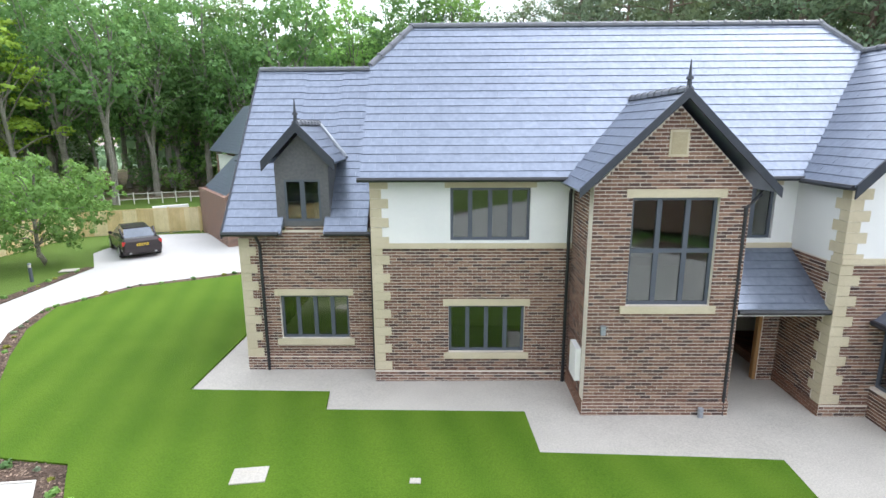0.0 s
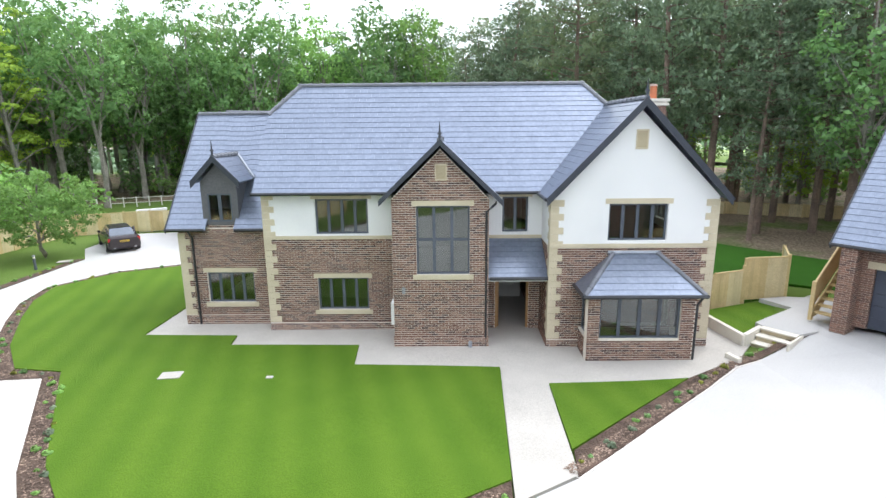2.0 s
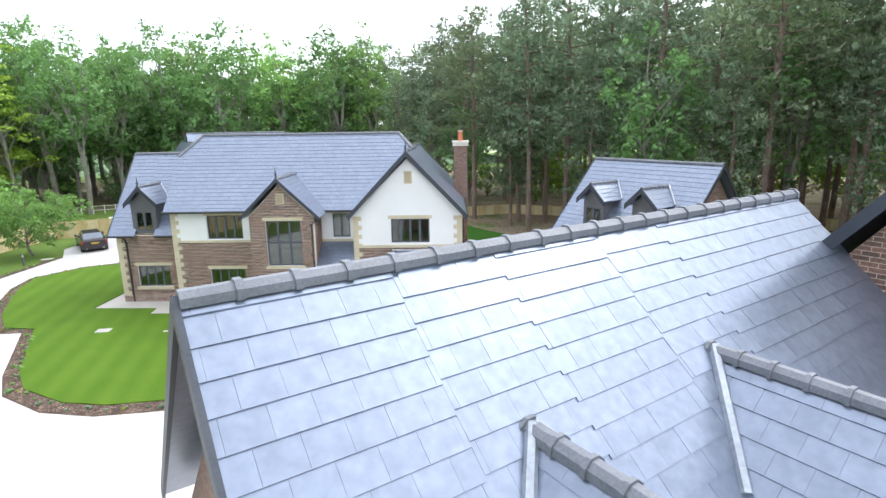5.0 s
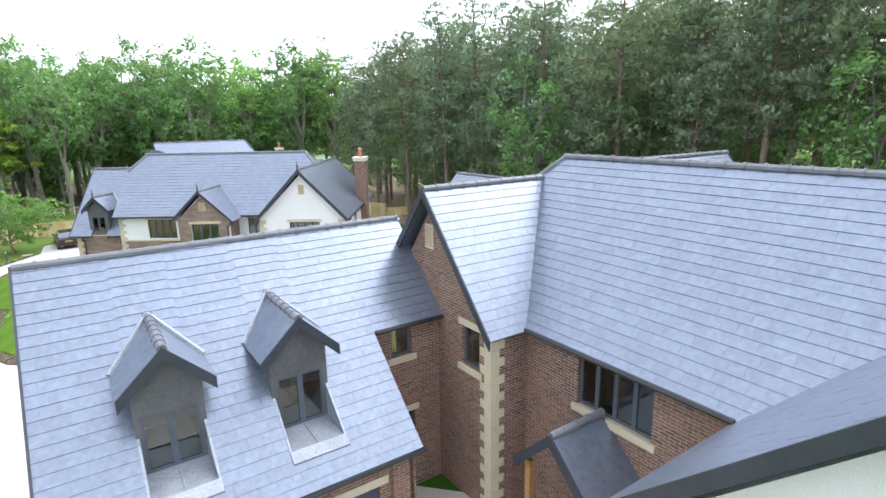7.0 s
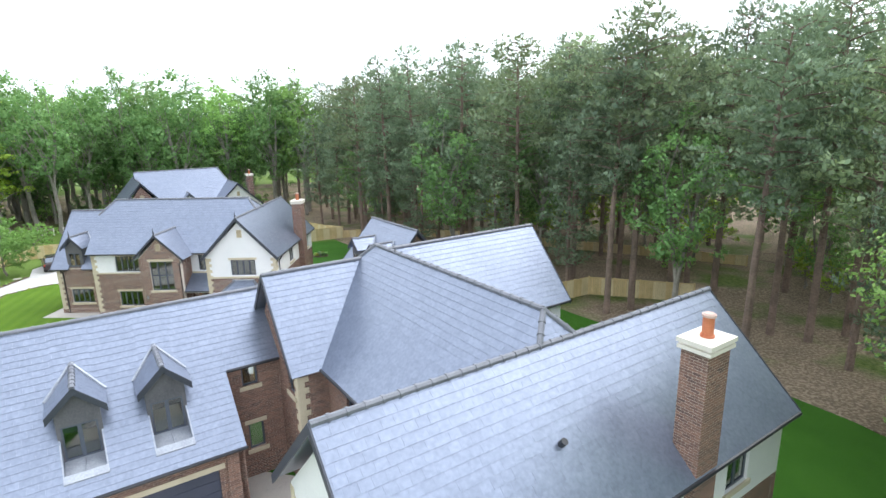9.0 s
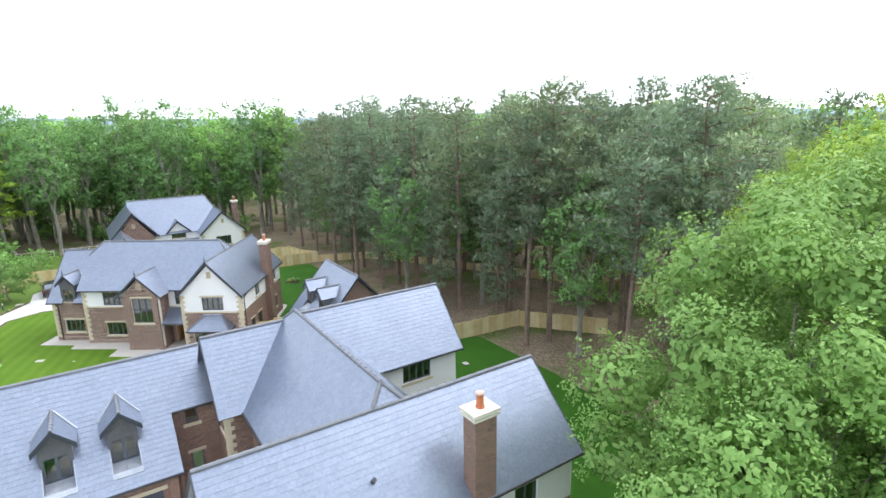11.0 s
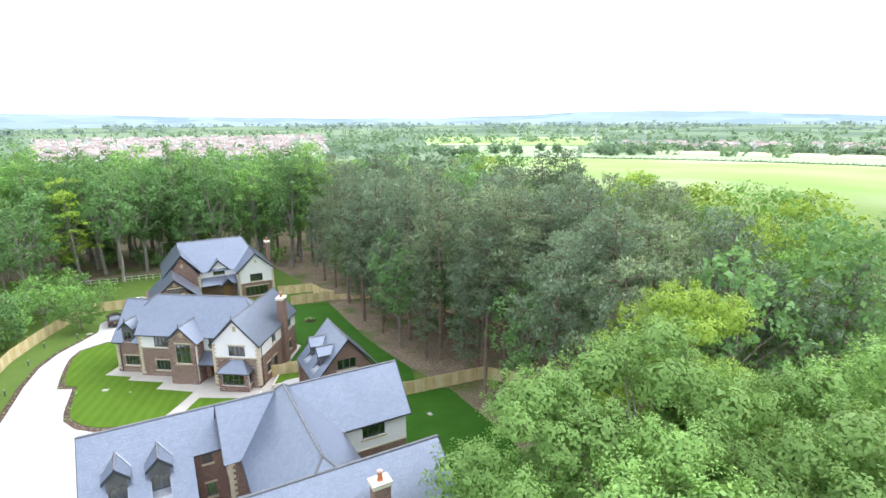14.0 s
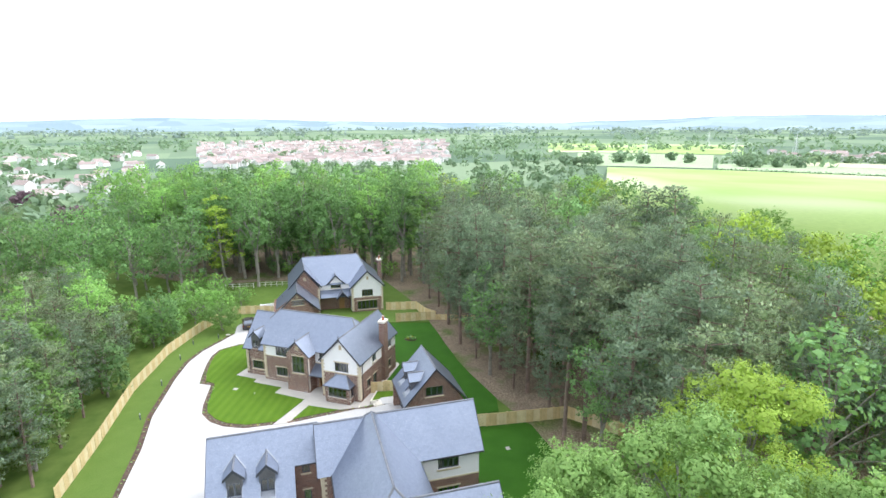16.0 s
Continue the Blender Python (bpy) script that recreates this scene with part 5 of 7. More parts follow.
wall(h3, "right", -12.4, -4.8, 1.0, 0, 3.2, BRICK)
wall(h3, "left", -18.9, -4.8, 2.0, 0, 3.2, BRICK)
wall(h3, "back", 2.0, -18.9, -15.9, 0, 3.2, BRICK)
window(h3, "front", -5.1, -15.9, -13.9, 4.1, 4.95, 4, deep=-0.06)
vent(h3, "front", -5.1, -15.0, 5.35, 5.65)
gable_y(h3, -15.0, 3.7, 2.9, 6.4, -5.4, 2.4)
rod_part("skylight", [(-17.4, -2.6, 5.0), (-17.4, -1.8, 5.0)], 0.05, BLACK, h3, 6)
chimney(h3, 0.35, 1.05, 5.6, 6.6, 0, 8.0)
part("side_wall", boxes((-21.5, -19.4, 3.2, 3.5, 0, 2.0)), RENDER, h3, "white rendered side wall")


# ---- fences ----
def lapped_boards(w, h, s):
    """A rectangle of upright lapped boards, each with its own thickness."""
    frame_poly = [(0, 0), (w, 0), (w, h), (0, h)]
    verts, faces = [], []
    c, t = 0.0, 1.0
    for i in range(-16, 26):
        lo, hi = i * 0.145, i * 0.145 + 0.138
        strip = [(u * c - v * t, u * t + v * c) for u, v in ((-4, lo), (4, lo), (4, hi), (-4, hi))]
        poly = clip_convex(strip, frame_poly)
        if len(poly) < 3:
            continue
        if s < 0:
            poly = [(w - x, y) for x, y in reversed(poly)]
        k, m = len(verts), len(poly)
        d = 0.004 * (i % 2)
        verts += [(x, -0.014 - d, y) for x, y in poly] + [(x, 0.014, y) for x, y in poly]
        faces += [tuple(range(k, k + m)), tuple(range(k + 2 * m - 1, k + m - 1, -1))]
        faces += [(k + a, k + m + a, k + m + (a + 1) % m, k + (a + 1) % m) for a in range(m)]
    me = bpy.data.meshes.new("panel")
    me.from_pydata(verts, [], faces)
    return me


def panel_fence(name, pts, label, h=1.55, rails=False):
    """Posts with boarded panels between them, stepping over the ground."""
    f = empty_thing(name, pose(0, 0, 0), label, "fence", "garden fences")
    shared = {}
    for a, b in zip(pts, pts[1:]):
        n = max(1, round(math.dist(a, b) / (1.3 if rails else 1.85)))
        for i in range(n):
            p = Vector((a[0] + (b[0] - a[0]) * i / n, a[1] + (b[1] - a[1]) * i / n, 0))
            q = Vector((a[0] + (b[0] - a[0]) * (i + 1) / n, a[1] + (b[1] - a[1]) * (i + 1) / n, 0))
            d = (q - p).normalized()
            w = Vector((-d.y, d.x, 0))
            ang = math.degrees(math.atan2(d.y, d.x))
            z = level((p.x + q.x) / 2, (p.y + q.y) / 2)
            post = part("post", boxes((-0.05, 0.05, -0.05, 0.05, -0.1, h + 0.08)), RAIL_GREY if rails else FENCE_NEW, f)
            post.matrix_local = pose(p.x, p.y, level(p.x, p.y), 0, 0, ang)
            L = (q - p).length
            if rails:
                for z2 in (h - 0.06, h * 0.45):
                    rail = part("rail", boxes((0.05, L - 0.05, -0.02, 0.02, z2, z2 + 0.06)), RAIL_GREY, f)
                    rail.matrix_local = pose(p.x, p.y, z, 0, 0, ang)
                continue
            rail = part("panel_cap", boxes((0.05, L - 0.05, -0.035, 0.035, h - 0.02, h + 0.025)), FENCE_NEW, f)
            rail.matrix_local = pose(p.x, p.y, z, 0, 0, ang)
            key = round(L, 3)
            if key not in shared:
                shared[key] = [lapped_boards((L - 0.1) / 2 - 0.006, h - 0.08, s) for s in (1, -1)]
                shared[key][0].materials.append(FENCE_NEW)
                shared[key][1].materials.append(FENCE_SHEEN)
            for k in range(2):
                leaf = as_object("panel", shared[key][k], None, rail)
                leaf["kind"] = "stuff"
                leaf.matrix_local = pose(0.053 + k * (L - 0.1) / 2, 0, 0.05)
    q = pts[-1]
    post = part("post", boxes((-0.05, 0.05, -0.05, 0.05, -0.1, h + 0.08)), RAIL_GREY if rails else FENCE_NEW, f)
    post.matrix_local = pose(q[0], q[1], level(*q))
    return f


panel_fence("boundary_fence", [(-5, -13), (-10.3, -4.2), (-16.4, 5.3), (-21.2, 15.5), (-22.6, 21), (-23.6, 26)], "new pale timber panel fence along the drive")
panel_fence("boundary_fence", [(-23.6, 26), (-23.6, 33.2), (-20.6, 34.6), (-13.4, 36.0)], "new pale timber panel fence behind the parked car")
panel_fence("garden_fence", [(12.5, 14.4), (15.4, 15.5)], "timber garden fence beside the house wall", 1.5)
panel_fence("garden_fence", [(15.5, 15.6), (17.3, 15.8), (18.3, 17.8)], "taller timber garden fence beside the garage steps", 1.75)
panel_fence("garden_fence", [(14.0, 1.6), (16.2, 3.1), (19.3, 5.6), (22.6, 8.0), (25.9, 9.6), (28.4, 10.6), (32.4, 12.8), (36.5, 15.2), (44, 13)], "new timber panel fence from the garage to the wood", 1.5)
panel_fence("garden_fence", [(14.0, 1.6), (15.6, 0.6)], "short return of new timber fence", 1.5)
panel_fence("garden_fence", [(5.2, 38.6), (11.4, 41.6)], "timber garden fence at the lawn's far end")
panel_fence("garden_fence", [(0.6, 44.6), (5.8, 46.4), (9.0, 42.8), (11.4, 41.6)], "timber garden fence beside the far house")
panel_fence("garden_fence", [(11.4, 41.6), (18, 43), (28, 38), (40, 31), (54, 24)], "low timber fence inside the wood", 1.0)
panel_fence("post_and_rail_fence", [(-37.6, 44.8), (-31.4, 48.0)], "pale post and rail fence before the wood", 1.0, True)
panel_fence("post_and_rail_fence", [(-30.6, 48.9), (-26.6, 51.2), (-20, 54.6)], "pale post and rail fence before the wood", 1.0, True)


# ---- trees ----
RNG = np.random.default_rng(7)


def leaf_cards(centres, spread, count, size, rng, flat=0.6, long=1.0, slim=0.55, core=None):
    """Small folded leaf sprays scattered round clump centres, as one vertex and face list."""
    n = len(centres) * count
    c = np.repeat(np.asarray(centres), count, axis=0)
    s = np.repeat(np.asarray(spread), count)[:, None]
    d = rng.normal(size=(n, 3))
    d /= np.linalg.norm(d, axis=1)[:, None]
    p = c + d * s * (0.55 + 0.5 * rng.random((n, 1))) * np.array([1, 1, flat])
    nrm = d + rng.normal(size=(n, 3)) * 0.45 + np.array([0, 0, 0.35])
    nrm /= np.linalg.norm(nrm, axis=1)[:, None]
    t = np.cross(nrm, rng.normal(size=(n, 3)))
    t /= np.linalg.norm(t, axis=1)[:, None]
    b = np.cross(nrm, t)
    k = (size * (0.6 + 0.8 * rng.random((n, 1))))
    t, b = t * k * long, b * k
    v = np.stack([p - t * 0.9, p - b * slim + nrm * k * 0.12, p + t, p + b * slim + nrm * k * 0.12], axis=1).reshape(-1, 3)
    f = np.arange(n * 4).reshape(-1, 4)
    out = d * 0.7 + nrm * 0.5
    if core is not None:
        away = (p - np.asarray(core)) / (np.abs(p - np.asarray(core)).max() + 0.01)
        out += away * 1.1 + np.array([0, 0, 0.15])
    out /= np.linalg.norm(out, axis=1)[:, None]
    return v, f, np.repeat(out, 4, axis=0)


def mesh_from(name, v, f, normals, material):
    """Leaf sprays as one mesh, shaded softly as the clumps that they make up."""
    me = bpy.data.meshes.new(name)
    me.from_pydata(v.tolist(), [], f.tolist())
    me.shade_smooth()
    me.normals_split_custom_set_from_vertices(normals.tolist())
    me.materials.append(material)
    return me


def foliage(lobes, radii, flat, quads, leaf, rng, core, tufts=12, long=1.0, slim=0.55, outward=0.0, inner=30, fill=0.19, hide=-0.3, depth=(0.4, 0.45), loose=0.3):
    """Leaf sprays gathered in tufts over the outside of rounded lobes, with larger sprays filling each lobe."""
    lobes, radii = np.asarray(lobes, float), np.asarray(radii, float)
    n = len(lobes)
    squash = np.array([1.0, 1.0, flat])
    td = rng.normal(size=(n, tufts, 3)) + np.array([0, 0, 0.45])
    td /= np.linalg.norm(td, axis=2)[..., None]
    tl = 0.86 + 0.3 * rng.random((n, tufts, 1))
    share = radii ** 2 / (radii ** 2).sum()
    own = rng.choice(n, size=int(quads * 3.2), p=share)
    t = td[own, rng.integers(0, tufts, len(own))] * tl[own, rng.integers(0, tufts, len(own))]
    jit = rng.normal(size=(len(own), 3))
    jit /= np.linalg.norm(jit, axis=1)[:, None]
    r = radii[own][:, None]
    p = lobes[own] + (t + jit * loose * rng.random((len(own), 1)) ** 0.5) * r * squash
    gap = np.full(len(own), 9.0)
    for i in range(n):
        q = np.linalg.norm((p - lobes[i]) / (radii[i] * squash), axis=1)
        q[own == i] = 9.0
        gap = np.minimum(gap, q)
    core = np.asarray(core, float)

    def outer(q, hub, r):
        """True where a spray lies on the side of its lobe that shows."""
        d = (q - hub) / (r[:, None] * squash)
        away = q - core
        away /= np.linalg.norm(away, axis=1)[:, None] + 0.01
        return (d * away).sum(axis=1) > hide

    keep = np.flatnonzero((gap > 0.72) & outer(p, lobes[own], radii[own]))[:quads]
    p, own = p[keep], own[keep]
    d = (p - lobes[own]) / (radii[own][:, None] * squash)
    d /= np.linalg.norm(d, axis=1)[:, None] + 1e-6
    size = leaf * (0.6 + 0.8 * rng.random(len(p)))
    hub, ir = np.repeat(lobes, inner, axis=0), np.repeat(radii, inner)
    iv = rng.normal(size=hub.shape)
    iv /= np.linalg.norm(iv, axis=1)[:, None]
    ip = hub + iv * (ir * (depth[0] + depth[1] * rng.random(len(ir))))[:, None] * squash
    mine = np.repeat(np.arange(n), inner)
    gap = np.full(len(ip), 9.0)
    for i in range(n):
        q = np.linalg.norm((ip - lobes[i]) / (radii[i] * squash), axis=1)
        q[mine == i] = 9.0
        gap = np.minimum(gap, q)
    shown = gap > 0.5
    ip, iv, ir = ip[shown], iv[shown], ir[shown]
    p, d = np.vstack([p, ip]), np.vstack([d, iv])
    size = np.concatenate([size, ir * fill * (0.7 + 0.6 * rng.random(len(ip)))])
    thin = np.concatenate([np.full(len(keep), slim), np.full(len(ip), 0.6)])[:, None]
    far = np.concatenate([np.full(len(keep), long), np.full(len(ip), 1.0)])[:, None]
    m = len(p)
    nrm = d * 0.8 + rng.normal(size=(m, 3)) * 0.5 + np.array([0, 0, 0.3])
    nrm /= np.linalg.norm(nrm, axis=1)[:, None]
    u = np.cross(nrm, rng.normal(size=(m, 3)))
    u /= np.linalg.norm(u, axis=1)[:, None]
    if outward:
        u = u * (1 - outward) + (d + np.array([0, 0, 0.5])) * outward
        u /= np.linalg.norm(u, axis=1)[:, None]
    w = np.cross(nrm, u)
    w /= np.linalg.norm(w, axis=1)[:, None] + 1e-6
    k = size[:, None]
    v = np.stack([p - u * k * far * 0.9, p - w * k * thin + nrm * k * 0.12, p + u * k * far, p + w * k * thin + nrm * k * 0.12], axis=1).reshape(-1, 3)
    away = p - np.asarray(core)
    away /= np.linalg.norm(away, axis=1)[:, None] + 0.01
    out = d * 1.0 + nrm * 0.3 + away * 0.3 + np.array([0, 0, 0.1])
    out /= np.linalg.norm(out, axis=1)[:, None]
    return v, np.arange(m * 4).reshape(-1, 4), np.repeat(out, 4, axis=0)


def broad_tree(seed, h, cr, bare, leaf, material, lobes=24, quads=3600, lobe=0.3, flat=0.8, lean=0.0, bark=None, tufts=12, low=0.45, stems=1, inner=30, ragged=0.2, heart=5, fill=0.19, depth=(0.4, 0.45), loose=0.3):
    """A tapered trunk, often forked, with limbs, and an uneven crown of leafy lobes."""
    rng = np.random.default_rng(seed)
    root = new("tree")
    bm = bmesh.new()
    r0 = h * 0.014 + 0.05
    fork = Vector((lean * h * 0.4, rng.normal() * 0.2, h * min(0.5, max(0.12, bare * (0.75 + 0.3 * rng.random())))))
    tops = []
    for i in range(stems):
        a = 2 * math.pi * (i + 0.3 * rng.random()) / stems
        off = cr * (0.42 if stems > 1 else 0.05)
        tops.append(Vector((lean * h + off * math.cos(a), off * math.sin(a), h * (0.82 - 0.06 * i))))
    tube(bm, [(0, 0, -0.2), (0, 0, 0.25), tuple(fork * 0.5 + Vector((rng.normal() * 0.15, 0, 0))), tuple(fork)], r0 * 1.15, 8, r0 * 0.8)
    for top in tops:
        mid = fork.lerp(top, 0.5) + Vector((rng.normal() * 0.3, rng.normal() * 0.3, 0))
        tube(bm, [tuple(fork - Vector((0, 0, 0.2))), tuple(mid), tuple(top)], r0 * (0.8 if stems == 1 else 0.6), 7, 0.03)
    ccen = np.array([lean * h * 0.6, 0, h * (bare + (1 - bare) * 0.5)])
    ch = h * (1 - bare) * 0.5
    cs, rs = [], []
    tries = 0
    while len(cs) < lobes and tries < 4000:
        tries += 1
        d = rng.normal(size=3)
        d /= np.linalg.norm(d)
        r = cr * lobe * (0.65 + 0.7 * rng.random())
        rad = low + (1 - low) * rng.random() ** 0.4
        q = ccen + d * rad * np.array([cr - r * 0.6, cr - r * 0.6, ch - r * 0.6]) * (1 + ragged * math.sin(3 * math.atan2(d[1], d[0]) + 4 * d[2] + seed))
        if q[2] < h * bare * 0.85 + r * 0.3 or any(np.linalg.norm(q - c) < 0.62 * (r + e) for c, e in zip(cs, rs)) and tries < 3000:
            continue
        cs.append(q)
        rs.append(r)
    for i in range(heart):
        d = rng.normal(size=3) * 0.26
        cs.append(ccen + d * np.array([cr, cr, ch * 1.3]))
        rs.append(cr * 0.36)
    for q in cs[:lobes:max(1, lobes // 12)]:
        top = tops[int(rng.integers(0, len(tops)))]
        f = min(0.9, max(0.03, (q[2] * (0.55 + 0.2 * rng.random()) - fork.z) / (top.z - fork.z)))
        base, e = fork.lerp(top, f), Vector(q)
        tube(bm, [base, base.lerp(e, 0.5) + Vector((0, 0, 0.3)), e], r0 * 0.28, 5, 0.02)
    part("trunk", bm, bark or BARK, root)
    v, f, nn = foliage(cs, rs, flat, quads, leaf, rng, ccen - np.array([0, 0, ch * 0.3]), tufts, inner=inner, fill=fill, depth=depth, loose=loose)
    as_object("crown", mesh_from("crown", v, f, nn, material), None, root)
    return root


def pine_tree(seed, h, cr, bare, material, quads=4200, leaf=0.15, limbs=34, pad=1.12, peak=0.45):
    """A tall bare trunk with level limbs, each ending in soft pads of needles."""
    rng = np.random.default_rng(seed)
    root = new("pine_tree")
    bm = bmesh.new()
    sway = rng.normal(size=2) * 0.5

    def at(t):
        return Vector((sway[0] * t * t, sway[1] * t * t, h * t))
    spine = [at(t) for t in (0, 0.3, 0.6, 0.8, 0.92)]
    spine[0].z = -0.2
    tube(bm, spine, 0.17 + h * 0.004, 8, 0.04)
    cs, rs = [], []
    for i in range(limbs):
        u = (i + rng.random()) / limbs
        t = bare + (0.96 - bare) * u
        a = i * 2.4 + rng.random()
        prof = min(1.0, 0.55 + u * 1.4) * max(0.26, 1 - max(0.0, (u - peak) / (1.1 - peak)) ** 2.0)
        reach = cr * prof * (0.55 + 0.5 * rng.random())
        base = at(t)
        tip = base + Vector((math.cos(a) * reach, math.sin(a) * reach, reach * rng.uniform(-0.05, 0.3)))
        tube(bm, [base, base.lerp(tip, 0.5) + Vector((0, 0, 0.12)), tip], 0.055, 4, 0.015)
        for k in ((0.5, 0.95) if reach > 1.6 else (0.8,)):
            q = base.lerp(tip, k) + Vector(rng.normal(size=3) * 0.2)
            cs.append(np.array(q))
            rs.append(pad * (0.6 + 0.55 * rng.random()) * (0.75 + 0.25 * prof))
    cs.append(np.array(at(0.955)))
    rs.append(pad * 1.05)
    for i in range(int(4 + rng.random() * 6)):
        t = rng.uniform(0.2, max(0.3, bare))
        a = rng.random() * 2 * math.pi
        tip = at(t) + Vector((math.cos(a), math.sin(a), rng.uniform(-0.3, 0.1))) * rng.uniform(0.6, 1.8)
        tube(bm, [at(t), tip], 0.03, 4, 0.01)
    part("trunk", bm, PINE_BARK, root)
    v, f, nn = foliage(cs, rs, 0.55, quads, leaf, rng, (0, 0, h * (bare + 0.2)), 9, 1.5, 0.24, 0.45, 26, 0.16, -0.8)
    as_object("crown", mesh_from("crown", v, f, nn, material), None, root)
    return root


def plant(proto, x, y, s=1.0, turn=0.0, z=None, label="", category="tree", group=""):
    m = pose(x, y, (level(x, y) if z is None else z), 0, 0, turn)
    ob = copy_thing(proto, m)
    ob.scale = (s, s, s)
    tagged(ob, label, category, group)
    return ob


WOOD = [broad_tree(11, 20, 4.9, 0.24, 0.17, LEAF_DEEP, 44, 3200, 0.215, stems=2), broad_tree(12, 21, 4.6, 0.26, 0.17, LEAF_FRESH, 44, 3200, 0.22, stems=1, flat=0.65), broad_tree(13, 19.5, 5.3, 0.24, 0.17, LEAF_DEEP, 44, 3200, 0.215, stems=3), broad_tree(14, 20, 3.9, 0.22, 0.17, LEAF_FRESH, 40, 2600, 0.23, stems=1, flat=0.5, ragged=0.25)]
WOOD_DEEP = [broad_tree(15, 20, 5.6, 0.22, 0.26, LEAF_DEEP, 28, 1400, 0.28, low=0.6, inner=16, heart=4, fill=0.24), broad_tree(16, 20, 5.8, 0.22, 0.26, LEAF_FRESH, 28, 1400, 0.28, low=0.6, inner=16, heart=4, fill=0.24), broad_tree(17, 18, 5.2, 0.2, 0.26, LEAF_LIME, 28, 1400, 0.28, low=0.6, inner=16, heart=4, fill=0.24)]
PINES = [pine_tree(21, 20.5, 4.1, 0.34, NEEDLE, 5400, 0.135, 42), pine_tree(22, 21, 3.8, 0.30, NEEDLE, 5400, 0.135, 42, peak=0.35), pine_tree(23, 19.5, 4.2, 0.38, NEEDLE_PALE, 5400, 0.135, 42, peak=0.6), pine_tree(24, 20, 3.8, 0.2, NEEDLE, 5600, 0.135, 46)]
PINES_FINE = [pine_tree(27, 20.5, 4.1, 0.46, NEEDLE, 9500, 0.10, 44, 1.1), pine_tree(28, 20.5, 3.9, 0.42, NEEDLE_PALE, 9500, 0.10, 44, 1.1, 0.6)]
PINES_DEEP = [pine_tree(25, 20, 3.8, 0.34, NEEDLE, 2000, 0.2, 26, 1.2), pine_tree(26, 21, 3.9, 0.30, NEEDLE_PALE, 2000, 0.2, 26, 1.2)]
DOME = [broad_tree(61, 17, 5.7, 0.12, 0.15, LEAF_RICH, 56, 4200, 0.215, low=0.8, tufts=16, ragged=0.08, heart=0), broad_tree(62, 17, 5.3, 0.12, 0.15, LEAF_LIME, 56, 4200, 0.215, low=0.8, tufts=16, ragged=0.08, heart=0), broad_tree(63, 17, 5.8, 0.12, 0.15, LEAF_DEEP, 56, 4200, 0.215, low=0.8, tufts=16, ragged=0.08, heart=0)]
UNDER = [broad_tree(31, 5.5, 2.4, 0.12, 0.13, LEAF_LIME, 16, 1300, 0.3, tufts=8, flat=0.55, inner=20, heart=1), broad_tree(32, 4.0, 2.2, 0.05, 0.13, LEAF_FRESH, 16, 1300, 0.32, tufts=8, inner=20, heart=1)]
tree_rng = random.Random(5)


def in_ride(x, y):
    """The open ride that runs out of the wood to the fields."""
    return y > 15 and 43.0 + 0.667 * (y - 13) < x < 47.5 + 0.76 * (y - 13)


def scatter(protos, region, count, gap, s0, s1, label, category, group, taken):
    """Trees at uneven places inside a convex or plain outline."""
    xs, ys = [p[0] for p in region], [p[1] for p in region]
    made = tries = 0
    while made < count and tries < count * 60:
        tries += 1
        x, y = tree_rng.uniform(min(xs), max(xs)), tree_rng.uniform(min(ys), max(ys))
        inside = False
        for i, p in enumerate(region):
            q = region[i - 1]
            if (p[1] > y) != (q[1] > y) and x < (q[0] - p[0]) * (y - p[1]) / (q[1] - p[1]) + p[0]:
                inside = not inside
        if not inside or any(math.dist((x, y), t) < gap for t in taken):
            continue
        taken.append((x, y))
        proto, size, turn = tree_rng.choice(protos), tree_rng.uniform(s0, s1), tree_rng.uniform(0, 360)
        if not in_ride(x, y):
            plant(proto, x, y, size, turn, None, label, category, group)
        made += 1


TAKEN = []
# the broadleaved wood beyond the far house
scatter(WOOD, [(-62, 46), (-44, 50.5), (-34, 54), (-22, 58.5), (-8, 61), (1, 58), (4, 64), (-8, 74), (-40, 76), (-66, 62)], 40, 3.8, 0.84, 1.2, "tall broadleaved woodland tree with pale trunk", "tree", "woodland trees", TAKEN)
scatter(WOOD_DEEP, [(-90, 56), (-66, 64), (-40, 80), (-8, 76), (10, 80), (10, 120), (-90, 125)], 50, 6.6, 0.9, 1.14, "broadleaved woodland tree deep in the wood", "tree", "woodland trees", TAKEN)
scatter(UNDER[1:], [(-52, 50), (-40, 56), (-20, 62), (-8, 64), (-10, 70), (-50, 64)], 9, 3.0, 0.7, 1.3, "young lime-green understorey tree", "small tree", "understorey trees", TAKEN)
for i, (x, y, s) in enumerate([(-33, 70.5, 1.2), (-28.5, 73, 1.12), (-24, 62, 0.95), (-15.3, 77, 1.15), (-11.8, 64, 1.04), (-8.1, 78, 1.2), (-4, 68, 1.08), (-38, 66, 1.05), (-46, 62, 1.03)]):
    plant(WOOD[i % 3], x, y, s, i * 83, None, "tall broadleaved woodland tree with pale trunk", "tree", "woodland trees")
    TAKEN.append((x, y))
for i, (x, y, s) in enumerate([(-0.8, 66, 1.08), (2.5, 72, 1.14), (7.7, 66, 1.1), (12.5, 66, 1.12), (15, 72, 1.14), (20.8, 63, 1.08), (39, 48.3, 1.08), (44.3, 47, 1.14), (48.8, 45.6, 1.18), (40.2, 37, 1.1)]):
    plant(PINES[(i * 3) % 4], x, y, s, i * 59, None, "tall Scots pine with bare reddish trunk", "pine tree", "pine trees")
    TAKEN.append((x, y))
